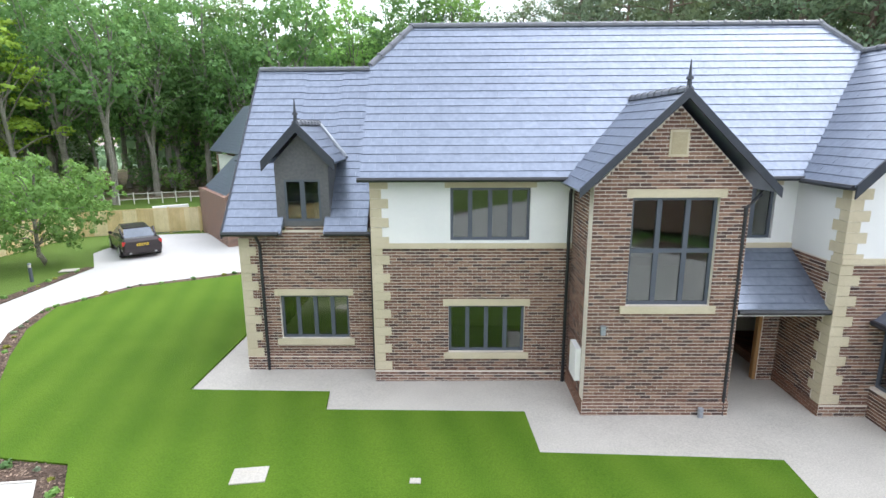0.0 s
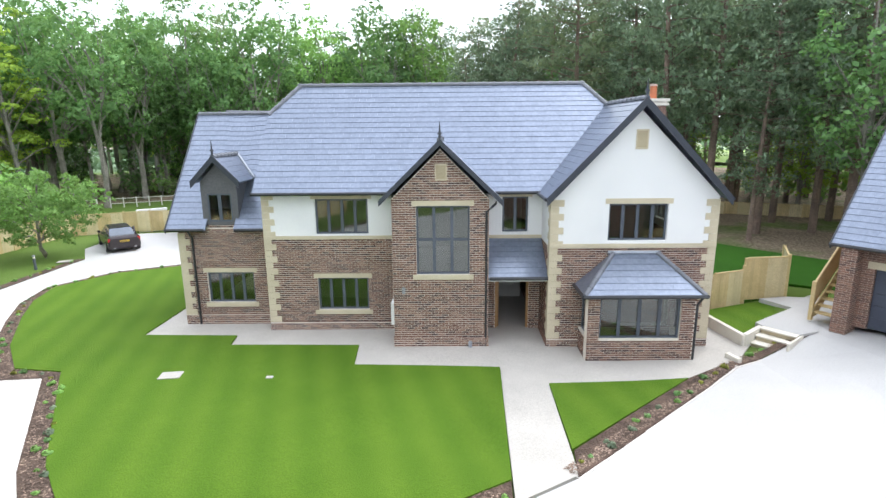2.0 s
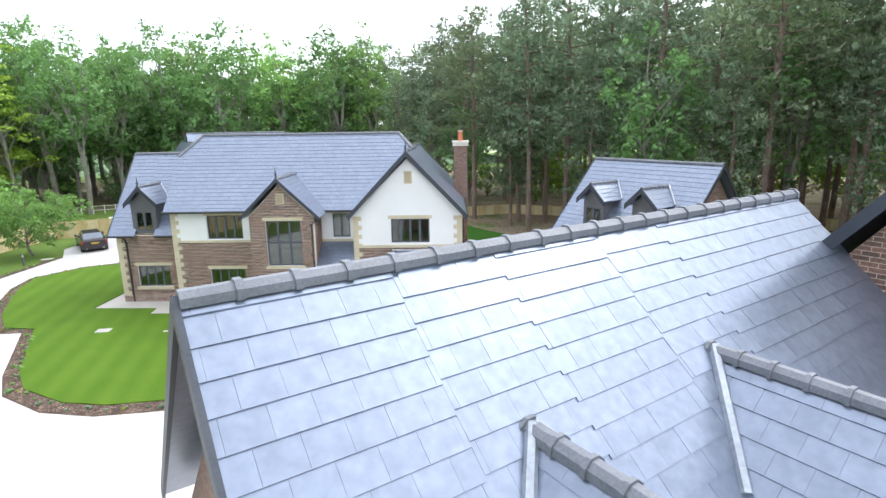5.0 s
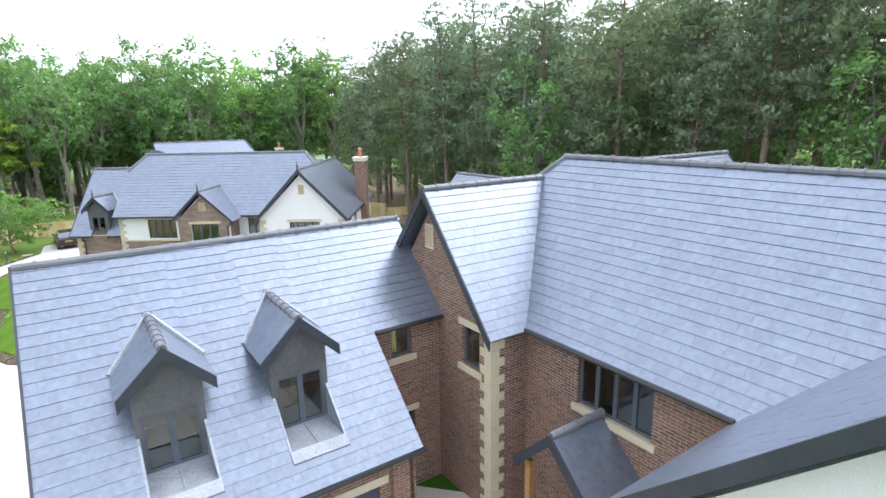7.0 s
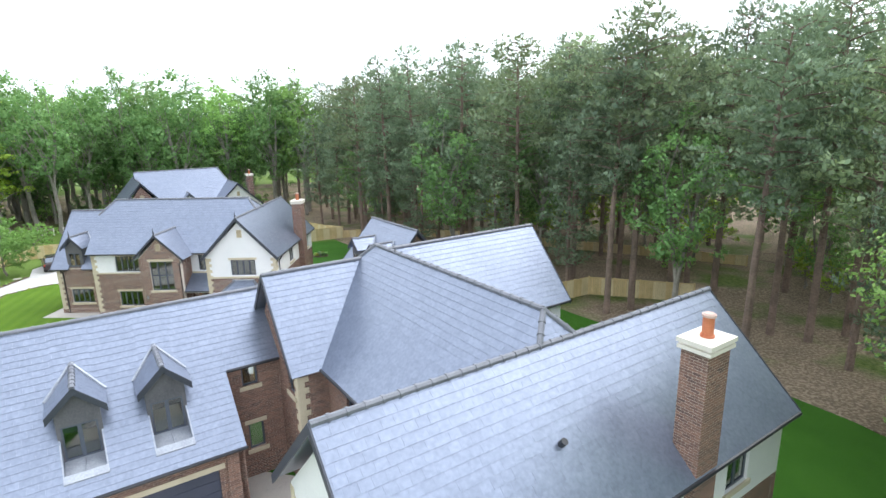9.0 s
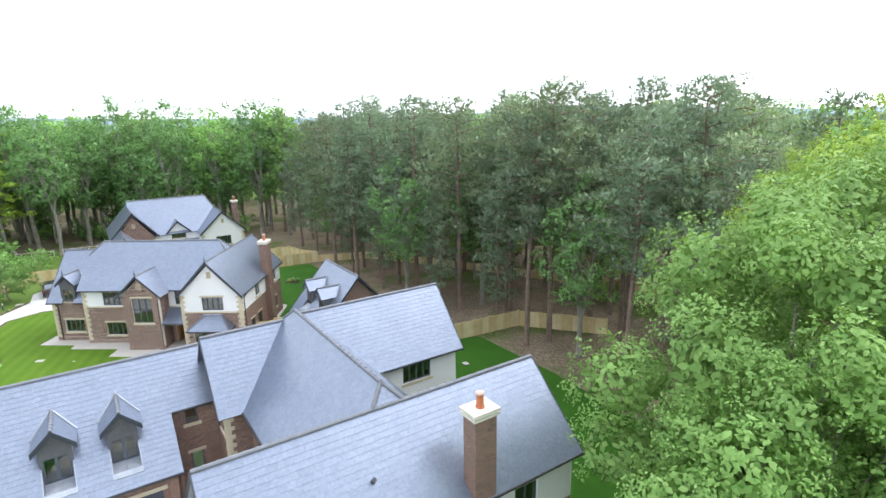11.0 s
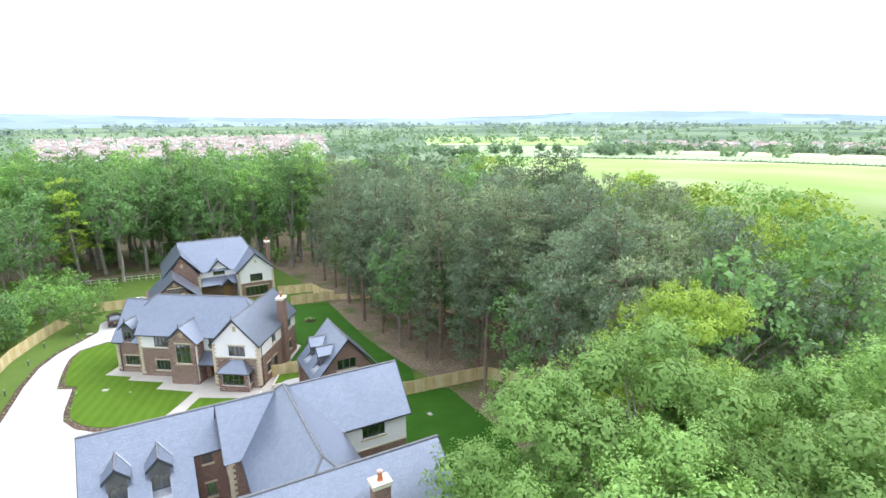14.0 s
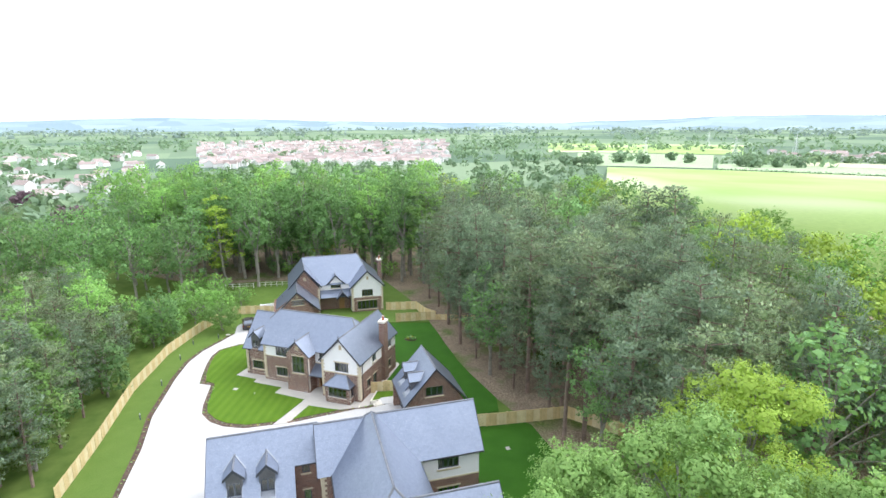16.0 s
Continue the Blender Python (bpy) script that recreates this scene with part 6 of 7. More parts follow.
STAND_OUT = [(broad_tree(81, 19, 4.6, 0.42, 0.16, LEAF_DEEP, 44, 3800, 0.22, stems=2), -31.1, 49.2, 1.05, 20, "large dark broadleaved tree in the gap of the rail fence"),
             (broad_tree(82, 21, 3.6, 0.46, 0.15, leafage("grey_green_young_leaf", (0.15, 0.22, 0.10), (0.23, 0.31, 0.16), 0.6), 44, 2300, 0.2, stems=5, inner=24, heart=0, bark=PALE_BARK), -25.9, 67.4, 1.06, 0, "thin-crowned tree with pale forked stems"),
             (broad_tree(83, 19.5, 4.0, 0.4, 0.16, LEAF_DEEP, 40, 3200, 0.22, stems=2, bark=PALE_BARK), -32.8, 62.9, 1.1, 40, "tall broadleaved tree with a pale double stem"),
             (broad_tree(84, 17, 3.4, 0.1, 0.16, LEAF_LIME, 44, 2800, 0.24, flat=0.35, lean=-0.12, ragged=0.35, heart=0, inner=18), -37.6, 48.2, 1.12, 0, "leaning bright green tree with layered sprays"),
             (broad_tree(85, 15, 4.0, 0.08, 0.16, LEAF_LIME, 40, 2600, 0.24, flat=0.35, ragged=0.3, heart=0, inner=18), -42.5, 50.0, 1.15, 70, "bright green tree with layered sprays beside the wood"),
             (broad_tree(86, 8, 3.2, 0.1, 0.15, LEAF_LIME, 30, 2200, 0.28, flat=0.35, heart=0), -23.0, 62.5, 1.1, 130, "young lime-green tree with layered sprays under the canopy")]
for proto, x, y, size, turn, words in STAND_OUT:
    plant(proto, x, y, size, turn, None, words, "tree", "woodland trees")
    TAKEN.append((x, y))
# the pine wood behind the gardens
scatter(WOOD[:2], [(16, 48), (30, 34), (44, 18), (52, 8), (56, 20), (40, 40), (22, 60)], 6, 3.5, 0.45, 0.62, "young broadleaved tree among the pine trunks", "tree", "woodland trees", TAKEN)
for i, (x, y) in enumerate([(36.7, 10.8), (38.7, 11.5), (43.1, 15.3), (45.8, 18.4), (46.1, 14.3), (46.4, 24.6), (46.2, 6.6), (52.8, 15.9), (47.9, 5.4), (51.0, 6.4), (35.6, 18.0), (21.6, 32.0), (20.8, 37.2), (18.4, 38.3), (31.2, 19.9), (18.6, 32.6), (30.9, 26.4), (26.5, 25.5), (14.2, 40.2), (24.0, 30.0), (42.5, 3.0), (36.0, 33.6), (40.2, 32.6), (43.8, 31.5), (47.5, 30.0), (36.2, 19.6), (40.0, 18.8)]):
    plant(PINES_FINE[i % 2] if x > 34 and y < 20 else PINES[(i * 7) % 4], x, y, 0.95 + 0.16 * ((i * 37) % 10) / 10, i * 67, None, "tall Scots pine with bare reddish trunk", "pine tree", "pine trees")
    TAKEN.append((x, y))
for i, (x, y, s) in enumerate([(9.5, 48.5, 0.7), (13.6, 43.2, 0.62), (17.4, 36.0, 0.7), (22.4, 27.9, 0.66), (25.6, 23.4, 0.74), (29.4, 20.2, 0.62), (34.6, 14.6, 0.7), (40.5, 8.2, 0.72), (45.5, -4.5, 0.85), (6.0, 53.0, 0.8), (33.5, 21.5, 0.8), (20, 42, 0.75)]):
    plant((PINES[3], WOOD[0], PINES[3])[i % 3], x, y, s, i * 97, None, "low-branched tree at the wood's edge", "tree", "pine trees")
    TAKEN.append((x, y))
scatter(PINES, [(4, 56), (10, 49), (16, 41), (23, 32), (31, 23), (39, 14), (44, 2), (52, 4), (46, 22), (34, 40), (22, 54), (8, 64)], 26, 3.6, 0.85, 1.07, "tall Scots pine with bare reddish trunk", "pine tree", "pine trees", TAKEN)
scatter(PINES_DEEP + WOOD_DEEP[:1], [(10, 66), (24, 54), (36, 40), (48, 22), (54, 4), (62, 0), (58, 34), (44, 60), (22, 82)], 30, 4.8, 0.85, 1.05, "tall pine deep in the wood", "pine tree", "pine trees", TAKEN)
for i, (x, y, s) in enumerate([(63.6, 18.1, 1.0), (76.0, 14.0, 0.95), (54.0, 47.0, 1.0), (57.4, 40.7, 1.14), (66.0, 10.8, 0.93), (58.0, 24.0, 1.08), (63.0, 30.3, 1.12), (69.5, 29.2, 1.14), (68, 9.3, 1.08), (72.4, 22.6, 1.12), (31, 97, 1.16), (40.1, 85.4, 1.15), (36, 91, 1.1)]):
    plant(DOME[(1, 0, 2, 1, 0, 2)[i % 6]], x, y, s * 1.09, i * 71, None, "rounded broadleaved tree at the wood's outer side", "tree", "woodland trees")
    TAKEN.append((x, y))
for i, (x, y, s) in enumerate([(61.0, 33.9, 0.97), (59.2, 15.1, 0.87), (60.9, 7.3, 0.79), (63.6, 5.5, 0.79), (67.6, 7.4, 0.82), (47.6, 1.4, 0.92)]):
    plant(PINES[(0, 2, 1, 3)[i % 4]], x, y, s, i * 83, None, "dark pine among the outer broadleaved trees", "pine tree", "pine trees")
    TAKEN.append((x, y))
scatter(DOME, [(46, 60), (62, 34), (68, 2), (66, -20), (92, -12), (84, 30), (66, 70), (30, 108), (16, 84)], 20, 7.4, 0.85, 1.12, "rounded broadleaved tree at the wood's outer side", "tree", "woodland trees", TAKEN)
PURPLE = [broad_tree(91, 11, 4.2, 0.08, 0.15, leafage("purple_beech_leaf", (0.105, 0.07, 0.09), (0.18, 0.125, 0.145), 0.4), 34, 2600, 0.26, low=0.7, heart=2)]
for i, (b, r, size) in enumerate(((7.3, 112, 1.0), (8.8, 116, 1.08), (10.2, 112, 0.9))):
    plant(PURPLE[0], 41 + r * math.sin(radians(b)), -41 + r * math.cos(radians(b)), size, i * 100, None, "dark purple-leaved tree at the field's edge", "tree", "woodland trees")
plant(PINES[1], 63.5, 73, 0.72, 15, None, "dark pointed conifer at the field's edge", "pine tree", "pine trees")
scatter(UNDER, [(8, 58), (28, 40), (44, 22), (54, 10), (60, 20), (36, 52), (14, 70)], 26, 2.4, 0.6, 1.5, "lime-green undergrowth beneath the pines", "small tree", "understorey trees", TAKEN)
# garden tree by the drive
garden = broad_tree(41, 5.2, 2.9, 0.14, 0.085, LEAF_FRESH, 34, 9000, 0.24, tufts=20, inner=60, ragged=0.1, heart=2, fill=0.12)
garden.matrix_world = pose(-20.0, 25.6, level(-20.0, 25.6))
tagged(garden, "small bright green garden tree on the lawn by the drive", "tree")
# big trees near the camera's end
LEAF_PALE = leafage("pale_green_broad_leaf", (0.13, 0.235, 0.068), (0.235, 0.355, 0.12), 0.55)
NEAR = [broad_tree(51, 17.5, 5.9, 0.12, 0.074, LEAF_PALE, 44, 36000, 0.27, flat=0.85, low=0.9, tufts=40, inner=560, ragged=0.1, fill=0.085, heart=0, depth=(0.5, 0.22), loose=0.2),
        broad_tree(52, 17.0, 5.4, 0.12, 0.074, LEAF_LIME, 40, 32000, 0.27, flat=0.85, low=0.9, tufts=40, inner=560, ragged=0.1, fill=0.085, heart=0, depth=(0.5, 0.22), loose=0.2)]
for i, (x, y, s) in enumerate([(45.2, -14.6, 1.02), (49.6, -6.6, 1.02), (40.6, -17.0, 0.94), (39.6, -20.0, 0.76), (51.0, -14.0, 0.9), (44.5, -21.5, 0.92), (51.5, -21.5, 1.0), (56.5, -15.5, 1.02)]):
    plant(NEAR[1 if i == 1 else 0], x, y, s, i * 77, None, "large dense fresh green broadleaved tree beside the house", "tree", "garden boundary trees")
# trees outside the fence on the far side of the drive
for i, (x, y, s) in enumerate([(-12.5, -13, 0.74), (-16.5, -6, 0.78), (-20.5, 0, 0.72), (-24.5, 7, 0.7), (-20, -16, 0.82), (-26, -6, 0.8), (-30, 4, 0.78), (-14, -19, 0.8), (-22, -9, 0.76), (-26, 1, 0.74), (-17.5, -10.5, 0.7), (-31, -3, 0.8), (-27, -14, 0.8), (-33, 10, 0.72), (-23, -4, 0.74), (-28.5, 11, 0.62)]):
    plant((PINES[2], WOOD[3], PINES[2], WOOD[1])[i % 4], x, y, s, i * 51, None, "slender tree outside the boundary fence", "tree", "boundary trees")
for i, (x, y, s) in enumerate([(-9.5, -12, 0.6), (-13.2, -6.6, 0.62), (-12.4, -10.2, 0.68), (-16.6, -1.4, 0.6), (-15.8, -7.2, 0.72), (-19.8, 3.6, 0.58), (-19.2, -3.2, 0.7), (-8.6, -16.5, 0.66), (-22.6, 8.6, 0.5), (-23.2, 2.4, 0.66), (-11.4, -21, 0.7), (-16, -14, 0.75)]):
    plant((PINES[3], PINES[2], DOME[0], PINES[3])[i % 4], x, y, s, i * 43, None, "low-branched tree outside the boundary fence", "tree", "boundary trees")
BOUNDARY = []
scatter(WOOD_DEEP[:1], [(-38, 18), (-35, 40), (-46, 47), (-64, 50), (-72, 20)], 16, 5.0, 0.7, 0.95, "tree in the wood beyond the boundary fence", "tree", "boundary trees", TAKEN)
OLIVE = [broad_tree(71, 8.5, 3.2, 0.03, 0.15, leafage("olive_green_leaf", (0.105, 0.155, 0.06), (0.185, 0.235, 0.10), 0.4), 34, 2300, 0.26, low=0.6, heart=2), broad_tree(72, 7.5, 3.0, 0.03, 0.15, LEAF_DEEP, 34, 2300, 0.26, low=0.6, heart=2)]
scatter(OLIVE, [(-8.5, -22), (-8.2, -13), (-13.2, -5), (-19.2, 4.5), (-23.6, 14), (-25.6, 21), (-33, 20), (-27, -4), (-18, -24)], 25, 2.7, 0.85, 1.2, "dense olive-green tree branching from the ground", "tree", "boundary trees", BOUNDARY)
scatter(WOOD[:1] + OLIVE[1:], [(-50, 50), (-36, 57), (-20, 62), (-8, 64.5), (-8, 70), (-48, 62)], 14, 3.0, 0.6, 0.8, "young broadleaved tree at the wood's edge", "tree", "woodland trees", BOUNDARY)
scatter([PINES[3], PINES[2], DOME[2], PINES[3]], [(-30, -26), (-10, -24), (-10.5, -14), (-15, -5.5), (-21, 4.5), (-24.5, 12), (-34, 14)], 8, 3.2, 0.55, 0.75, "low-branched tree outside the boundary fence", "tree", "boundary trees", BOUNDARY)
scatter([WOOD_DEEP[0], WOOD_DEEP[0], PINES_DEEP[1]], [(-32, -30), (-34, 2), (-36, 14), (-38, 26), (-42, 40), (-60, 46), (-100, 60), (-120, 0), (-80, -50)], 44, 6.0, 0.62, 0.85, "tree in the wood beyond the boundary fence", "tree", "boundary trees", TAKEN)
for i, (x, y, s) in enumerate([(-27, 27, 1.1), (-29, 31, 1.0), (-31, 36, 1.0), (-27.0, 33.5, 0.8), (-27, 22, 0.9), (-34, 40, 1.1), (-25.6, 17, 0.8), (-31, 26, 1.1), (-33, 32, 1.2), (-35, 22, 1.2), (-29, 14, 1.1), (-28, 19, 1.1), (-26.5, 38, 0.8), (-38, 38, 1.1)]):
    plant(UNDER[1], x, y, s * 1.25, i * 63, None, "rounded green shrub behind the boundary fence", "shrub", "boundary shrubs")
for proto in (*[row[0] for row in STAND_OUT], *PURPLE, *OLIVE, *DOME, *WOOD, *WOOD_DEEP, *PINES, *PINES_DEEP, *PINES_FINE, *UNDER, *NEAR):
    for o in (*proto.children_recursive, proto):
        bpy.data.objects.remove(o)


# ---- far countryside ----
def far_clumps(name, places, size, per, material, label, category):
    cs = [(x, y, level(x, y) + z) for x, y, z in places]
    v, f, nn = leaf_cards(cs, [size * (0.7 + 0.6 * tree_rng.random()) for _ in cs], per, size * 0.42, np.random.default_rng(len(cs)), 0.8)
    ob = as_object(name, mesh_from(name, v, f, nn, material), None)
    return tagged(ob, label, category, "", "stuff")


def field(name, outline, material, label):
    verts = [(x, y, level(x, y) + 0.5) for x, y in outline]
    ob = soup(name, verts, [tuple(range(len(verts)))], material)
    return tagged(ob, label, "field", "", "structure")


def polar(b, r):
    """A place by bearing from north (degrees, east positive) and distance from the camera's last stand."""
    return 41 + r * math.sin(radians(b)), -41 + r * math.cos(radians(b))


def arc_field(name, b0, b1, r0, r1, material, label):
    outline = [polar(b0 + (b1 - b0) * i / 10, r0) for i in range(11)] + [polar(b1 + (b0 - b1) * i / 10, r1) for i in range(11)]
    n = len(outline)
    verts = [(x, y, level(x, y) + 0.6) for x, y in outline]
    faces = [(i, i + 1, n - 2 - i, n - 1 - i) for i in range(10)]
    return tagged(soup(name, verts, faces, material), label, "field", "", "structure")


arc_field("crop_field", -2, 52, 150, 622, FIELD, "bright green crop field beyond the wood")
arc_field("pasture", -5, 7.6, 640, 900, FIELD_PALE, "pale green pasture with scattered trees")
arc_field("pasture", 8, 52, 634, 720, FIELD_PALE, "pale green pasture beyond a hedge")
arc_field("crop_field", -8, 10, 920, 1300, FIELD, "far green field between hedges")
FIELD_STRAW = grass_material("far_dry_field", (0.46, 0.48, 0.29), (0.54, 0.55, 0.36))
arc_field("crop_field", 14, 44, 724, 800, FIELD_STRAW, "far pale straw-coloured field")

far_rng = random.Random(9)
hedge = [(*polar(8 + 44 * i / 110, 628 + far_rng.uniform(-3, 3)), 0.9) for i in range(110)]
far_clumps("hedge", hedge, 2.2, 16, FAR_GREEN, "dark hedge line along the field", "hedge")
near_trees = []
for b, r in ((-1, 700), (1.5, 690), (5.5, 720), (4, 760), (10, 690), (11, 680), (13, 690), (-3, 660), (-4, 640), (-5, 650), (-6, 640), (14.5, 700)):
    x, y = polar(b, r)
    near_trees += [(x + far_rng.uniform(-5, 5), y + far_rng.uniform(-5, 5), 3 + far_rng.uniform(0, 6)) for _ in range(7)]
for i in range(420):
    b, r = far_rng.uniform(-62, 4), far_rng.uniform(150, 620)
    if (r > 230 or b < -20) and b < -3:
        near_trees.append((*polar(b, r), 3 + far_rng.uniform(0, 5)))
for i in range(260):
    b, r = far_rng.uniform(10, 52), far_rng.gauss(830, 25)
    near_trees.append((*polar(b, r), 2 + far_rng.uniform(0, 4)))
COPPER = leafage("copper_beech_leaf", (0.10, 0.065, 0.085), (0.17, 0.115, 0.135), 0.3)
for b, r in ((-54, 190), (-41.5, 240), (-57, 330)):
    x, y = polar(b, r)
    crown = [(x + far_rng.uniform(-3.5, 3.5), y + far_rng.uniform(-3.5, 3.5), 4 + far_rng.uniform(0, 7)) for _ in range(14)]
    far_clumps("copper_beech", crown, 2.4, 40, COPPER, "dark purple copper beech beyond the wood", "tree")
far_clumps("far_trees", near_trees, 5.0, 26, FAR_GREEN, "scattered trees and copses in the countryside", "trees")
mid = []
for i in range(1500):
    b, r = far_rng.uniform(-68, 56), 700 * math.exp(far_rng.random() * 1.1)
    if -44 < b < -18 and 600 < r < 1450 and far_rng.random() < 0.75:
        continue
    if noise.noise(Vector((b * 0.12, r * 0.004, 3.0))) > -0.08:
        mid.append((*polar(b, r), 3 + far_rng.uniform(0, 5)))
far_clumps("far_woods", mid, 9.0, 14, FAR_GREEN, "bands of distant trees", "trees")
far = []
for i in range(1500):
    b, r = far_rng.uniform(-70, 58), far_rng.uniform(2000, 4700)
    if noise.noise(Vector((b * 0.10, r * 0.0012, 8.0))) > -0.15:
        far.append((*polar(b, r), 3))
far_clumps("hazy_woods", far, 22.0, 10, FAR_HAZE, "woods near the horizon, haze painted in blue-green", "trees")

# The hills' blue-green tones paint in the distance haze.
HAZE_HILL = country_material("haze_tinted_hillside", (0.20, 0.275, 0.31), (0.29, 0.37, 0.40))
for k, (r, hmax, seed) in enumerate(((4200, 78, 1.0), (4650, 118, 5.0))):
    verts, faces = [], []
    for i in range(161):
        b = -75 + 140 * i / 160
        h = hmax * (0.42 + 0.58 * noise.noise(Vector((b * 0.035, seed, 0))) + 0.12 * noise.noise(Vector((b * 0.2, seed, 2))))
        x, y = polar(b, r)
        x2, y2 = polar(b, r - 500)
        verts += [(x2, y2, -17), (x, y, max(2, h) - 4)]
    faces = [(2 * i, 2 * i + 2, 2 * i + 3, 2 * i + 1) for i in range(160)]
    tagged(soup("hill_range", verts, faces, HAZE_HILL), "hills on the horizon, blue-green from painted haze", "hill", "", "structure")

PYLON = surface("galvanised_steel", (0.62, 0.64, 0.66), (0.72, 0.74, 0.76), 0.6, 0.5, 8, 0.0)
for b, r in ((1.5, 760), (9.3, 800), (14.0, 1000), (7.0, 1150)):
    x, y = polar(b, r)
    z = level(x, y)
    bm = bmesh.new()
    for sx, sy in ((-1, -1), (1, -1), (1, 1), (-1, 1)):
        tube(bm, [(sx * 3.2, sy * 3.2, 0), (sx * 1.2, sy * 1.2, 17), (sx * 0.3, sy * 0.3, 30)], 0.22, 4, 0.12)
        for k in range(4):
            w0, w1 = 3.2 - k * 0.6, 2.6 - k * 0.6
            tube(bm, [(sx * w0, sy * w0, k * 4.6), (-sy * w1, sx * w1, k * 4.6 + 4.6)], 0.1, 4)
    for h, w in ((18, 5.5), (22.5, 4.5), (27, 3.5)):
        tube(bm, [(-w, 0, h), (0, 0, h + 1.0), (w, 0, h)], 0.18, 4)
    mast = soup("pylon", [], [], PYLON)
    bm.to_mesh(mast.data)
    bm.free()
    mast.matrix_world = pose(x, y, z, 0, 0, 20)
    tagged(mast, "pale steel lattice pylon standing in the fields", "pylon", "pylons")

TOWN_WALL = surface("pale_town_wall", (0.72, 0.71, 0.70), (0.84, 0.83, 0.81), 0.9, 0.02, 3, 0.0, random_amount=0.25)
TOWN_ROOF = surface("brown_town_roof", (0.30, 0.23, 0.21), (0.46, 0.38, 0.36), 0.8, 0.02, 3, 0.0, random_amount=0.3)
wv, wf, rv, rf = [], [], [], []


def town_house(x, y, a, w, d, h):
    z = level(x, y)
    c, s2 = math.cos(a), math.sin(a)

    def at(u, v, q):
        return (x + c * u - s2 * v, y + s2 * u + c * v, z + q)
    k = len(wv)
    wv.extend(at(u, v, q) for q in (0, h) for u, v in ((-w, -d), (w, -d), (w, d), (-w, d)))
    wv.extend((at(-w, 0, h + d * 0.7), at(w, 0, h + d * 0.7)))
    wf.extend(((k, k + 1, k + 5, k + 4), (k + 1, k + 2, k + 6, k + 5), (k + 2, k + 3, k + 7, k + 6), (k + 3, k, k + 4, k + 7), (k + 4, k + 7, k + 8), (k + 5, k + 6, k + 9)))
    k = len(rv)
    for sgn in (-1, 1):
        rv.extend((at(-w - 0.3, sgn * (d + 0.4), h - 0.2), at(w + 0.3, sgn * (d + 0.4), h - 0.2), at(w + 0.3, 0, h + d * 0.7 + 0.1), at(-w - 0.3, 0, h + d * 0.7 + 0.1)))
    rf.extend(((k, k + 1, k + 2, k + 3), (k + 4, k + 5, k + 6, k + 7)))


for i in range(760):
    b, r = far_rng.uniform(-43, -18.5), 640 * math.exp(far_rng.random() * 0.8)
    town_house(*polar(b, r), far_rng.choice((0.4, 1.97)) + far_rng.uniform(-0.2, 0.2), far_rng.uniform(4, 9), far_rng.uniform(3.5, 4.5), far_rng.uniform(4.5, 6))
for i in range(110):
    b, r = far_rng.uniform(12, 50), far_rng.uniform(810, 1000)
    town_house(*polar(b, r), far_rng.uniform(0, 3), far_rng.uniform(4, 9), far_rng.uniform(3.5, 4.5), far_rng.uniform(4, 6))
for b, r, w in ((-46.5, 330, 12), (-44.0, 336, 9), (-42.3, 345, 6)):
    town_house(*polar(b, r), 0.5, w, 5.0, 8.0)
for i in range(70):
    b, r = far_rng.uniform(-66, -46), far_rng.uniform(380, 1000)
    town_house(*polar(b, r), far_rng.uniform(0, 3), far_rng.uniform(4, 9), far_rng.uniform(3.5, 4.5), far_rng.uniform(4, 6))
town = tagged(soup("town", wv, wf, TOWN_WALL), "distant town of pale houses with brown roofs", "town", "", "stuff")
tagged(soup("town_roofing", rv, rf, TOWN_ROOF, town), "", "", "", "stuff")


# ---- small things ----
def rounded_box(x0, x1, y0, y1, z0, z1, r=0.03, seg=2):
    bm = boxes((x0, x1, y0, y1, z0, z1))
    bmesh.ops.bevel(bm, geom=bm.edges, offset=r, segments=seg, affect="EDGES")
    return bm


CAR_PAINT = surface("dark_metallic_car_paint", (0.05, 0.042, 0.045), (0.065, 0.055, 0.058), 0.25, 2, 60, 0.0, metal=0.5)
CAR_GLASS = surface("dark_car_glass", (0.16, 0.18, 0.21), (0.18, 0.20, 0.23), 0.06, 1, 10, 0.0, metal=0.8)
TYRE = surface("tyre_rubber", (0.014, 0.014, 0.015), (0.022, 0.022, 0.022), 0.8, 5, 60, 0.1, 0.002)
ALLOY = surface("alloy_wheel", (0.42, 0.43, 0.45), (0.5, 0.51, 0.53), 0.3, 5, 60, 0.0, metal=0.9)
LAMP_RED = surface("red_lamp_glass", (0.42, 0.02, 0.02), (0.5, 0.03, 0.03), 0.15, 5, 40, 0.0)
PLATE_YELLOW = surface("yellow_plate", (0.75, 0.5, 0.03), (0.8, 0.56, 0.05), 0.4, 5, 40, 0.0)


def loft(sections):
    """A skin through cross-sections of equal vertex count, closed at both ends."""
    bm = bmesh.new()
    rings = [[bm.verts.new(p) for p in sec] for sec in sections]
    for a, b in zip(rings, rings[1:]):
        for k in range(len(a)):
            bm.faces.new((a[k], a[(k + 1) % len(a)], b[(k + 1) % len(a)], b[k]))
    bm.faces.new(list(reversed(rings[0])))
    bm.faces.new(rings[-1])
    return bm


car = empty_thing("car", pose(-17.6, 28.9, level(-18, 29) + 0.03, 0, 0, 40), "dark saloon car parked on the drive beside the fence", "car")


def car_ring(y, w, z0, z1, tuck):
    return [(-w * 0.92, y, z0), (w * 0.92, y, z0), (w, y, z0 + 0.18), (w, y, z1 - 0.12), (w - tuck, y, z1), (-w + tuck, y, z1), (-w, y, z1 - 0.12), (-w, y, z0 + 0.18)]


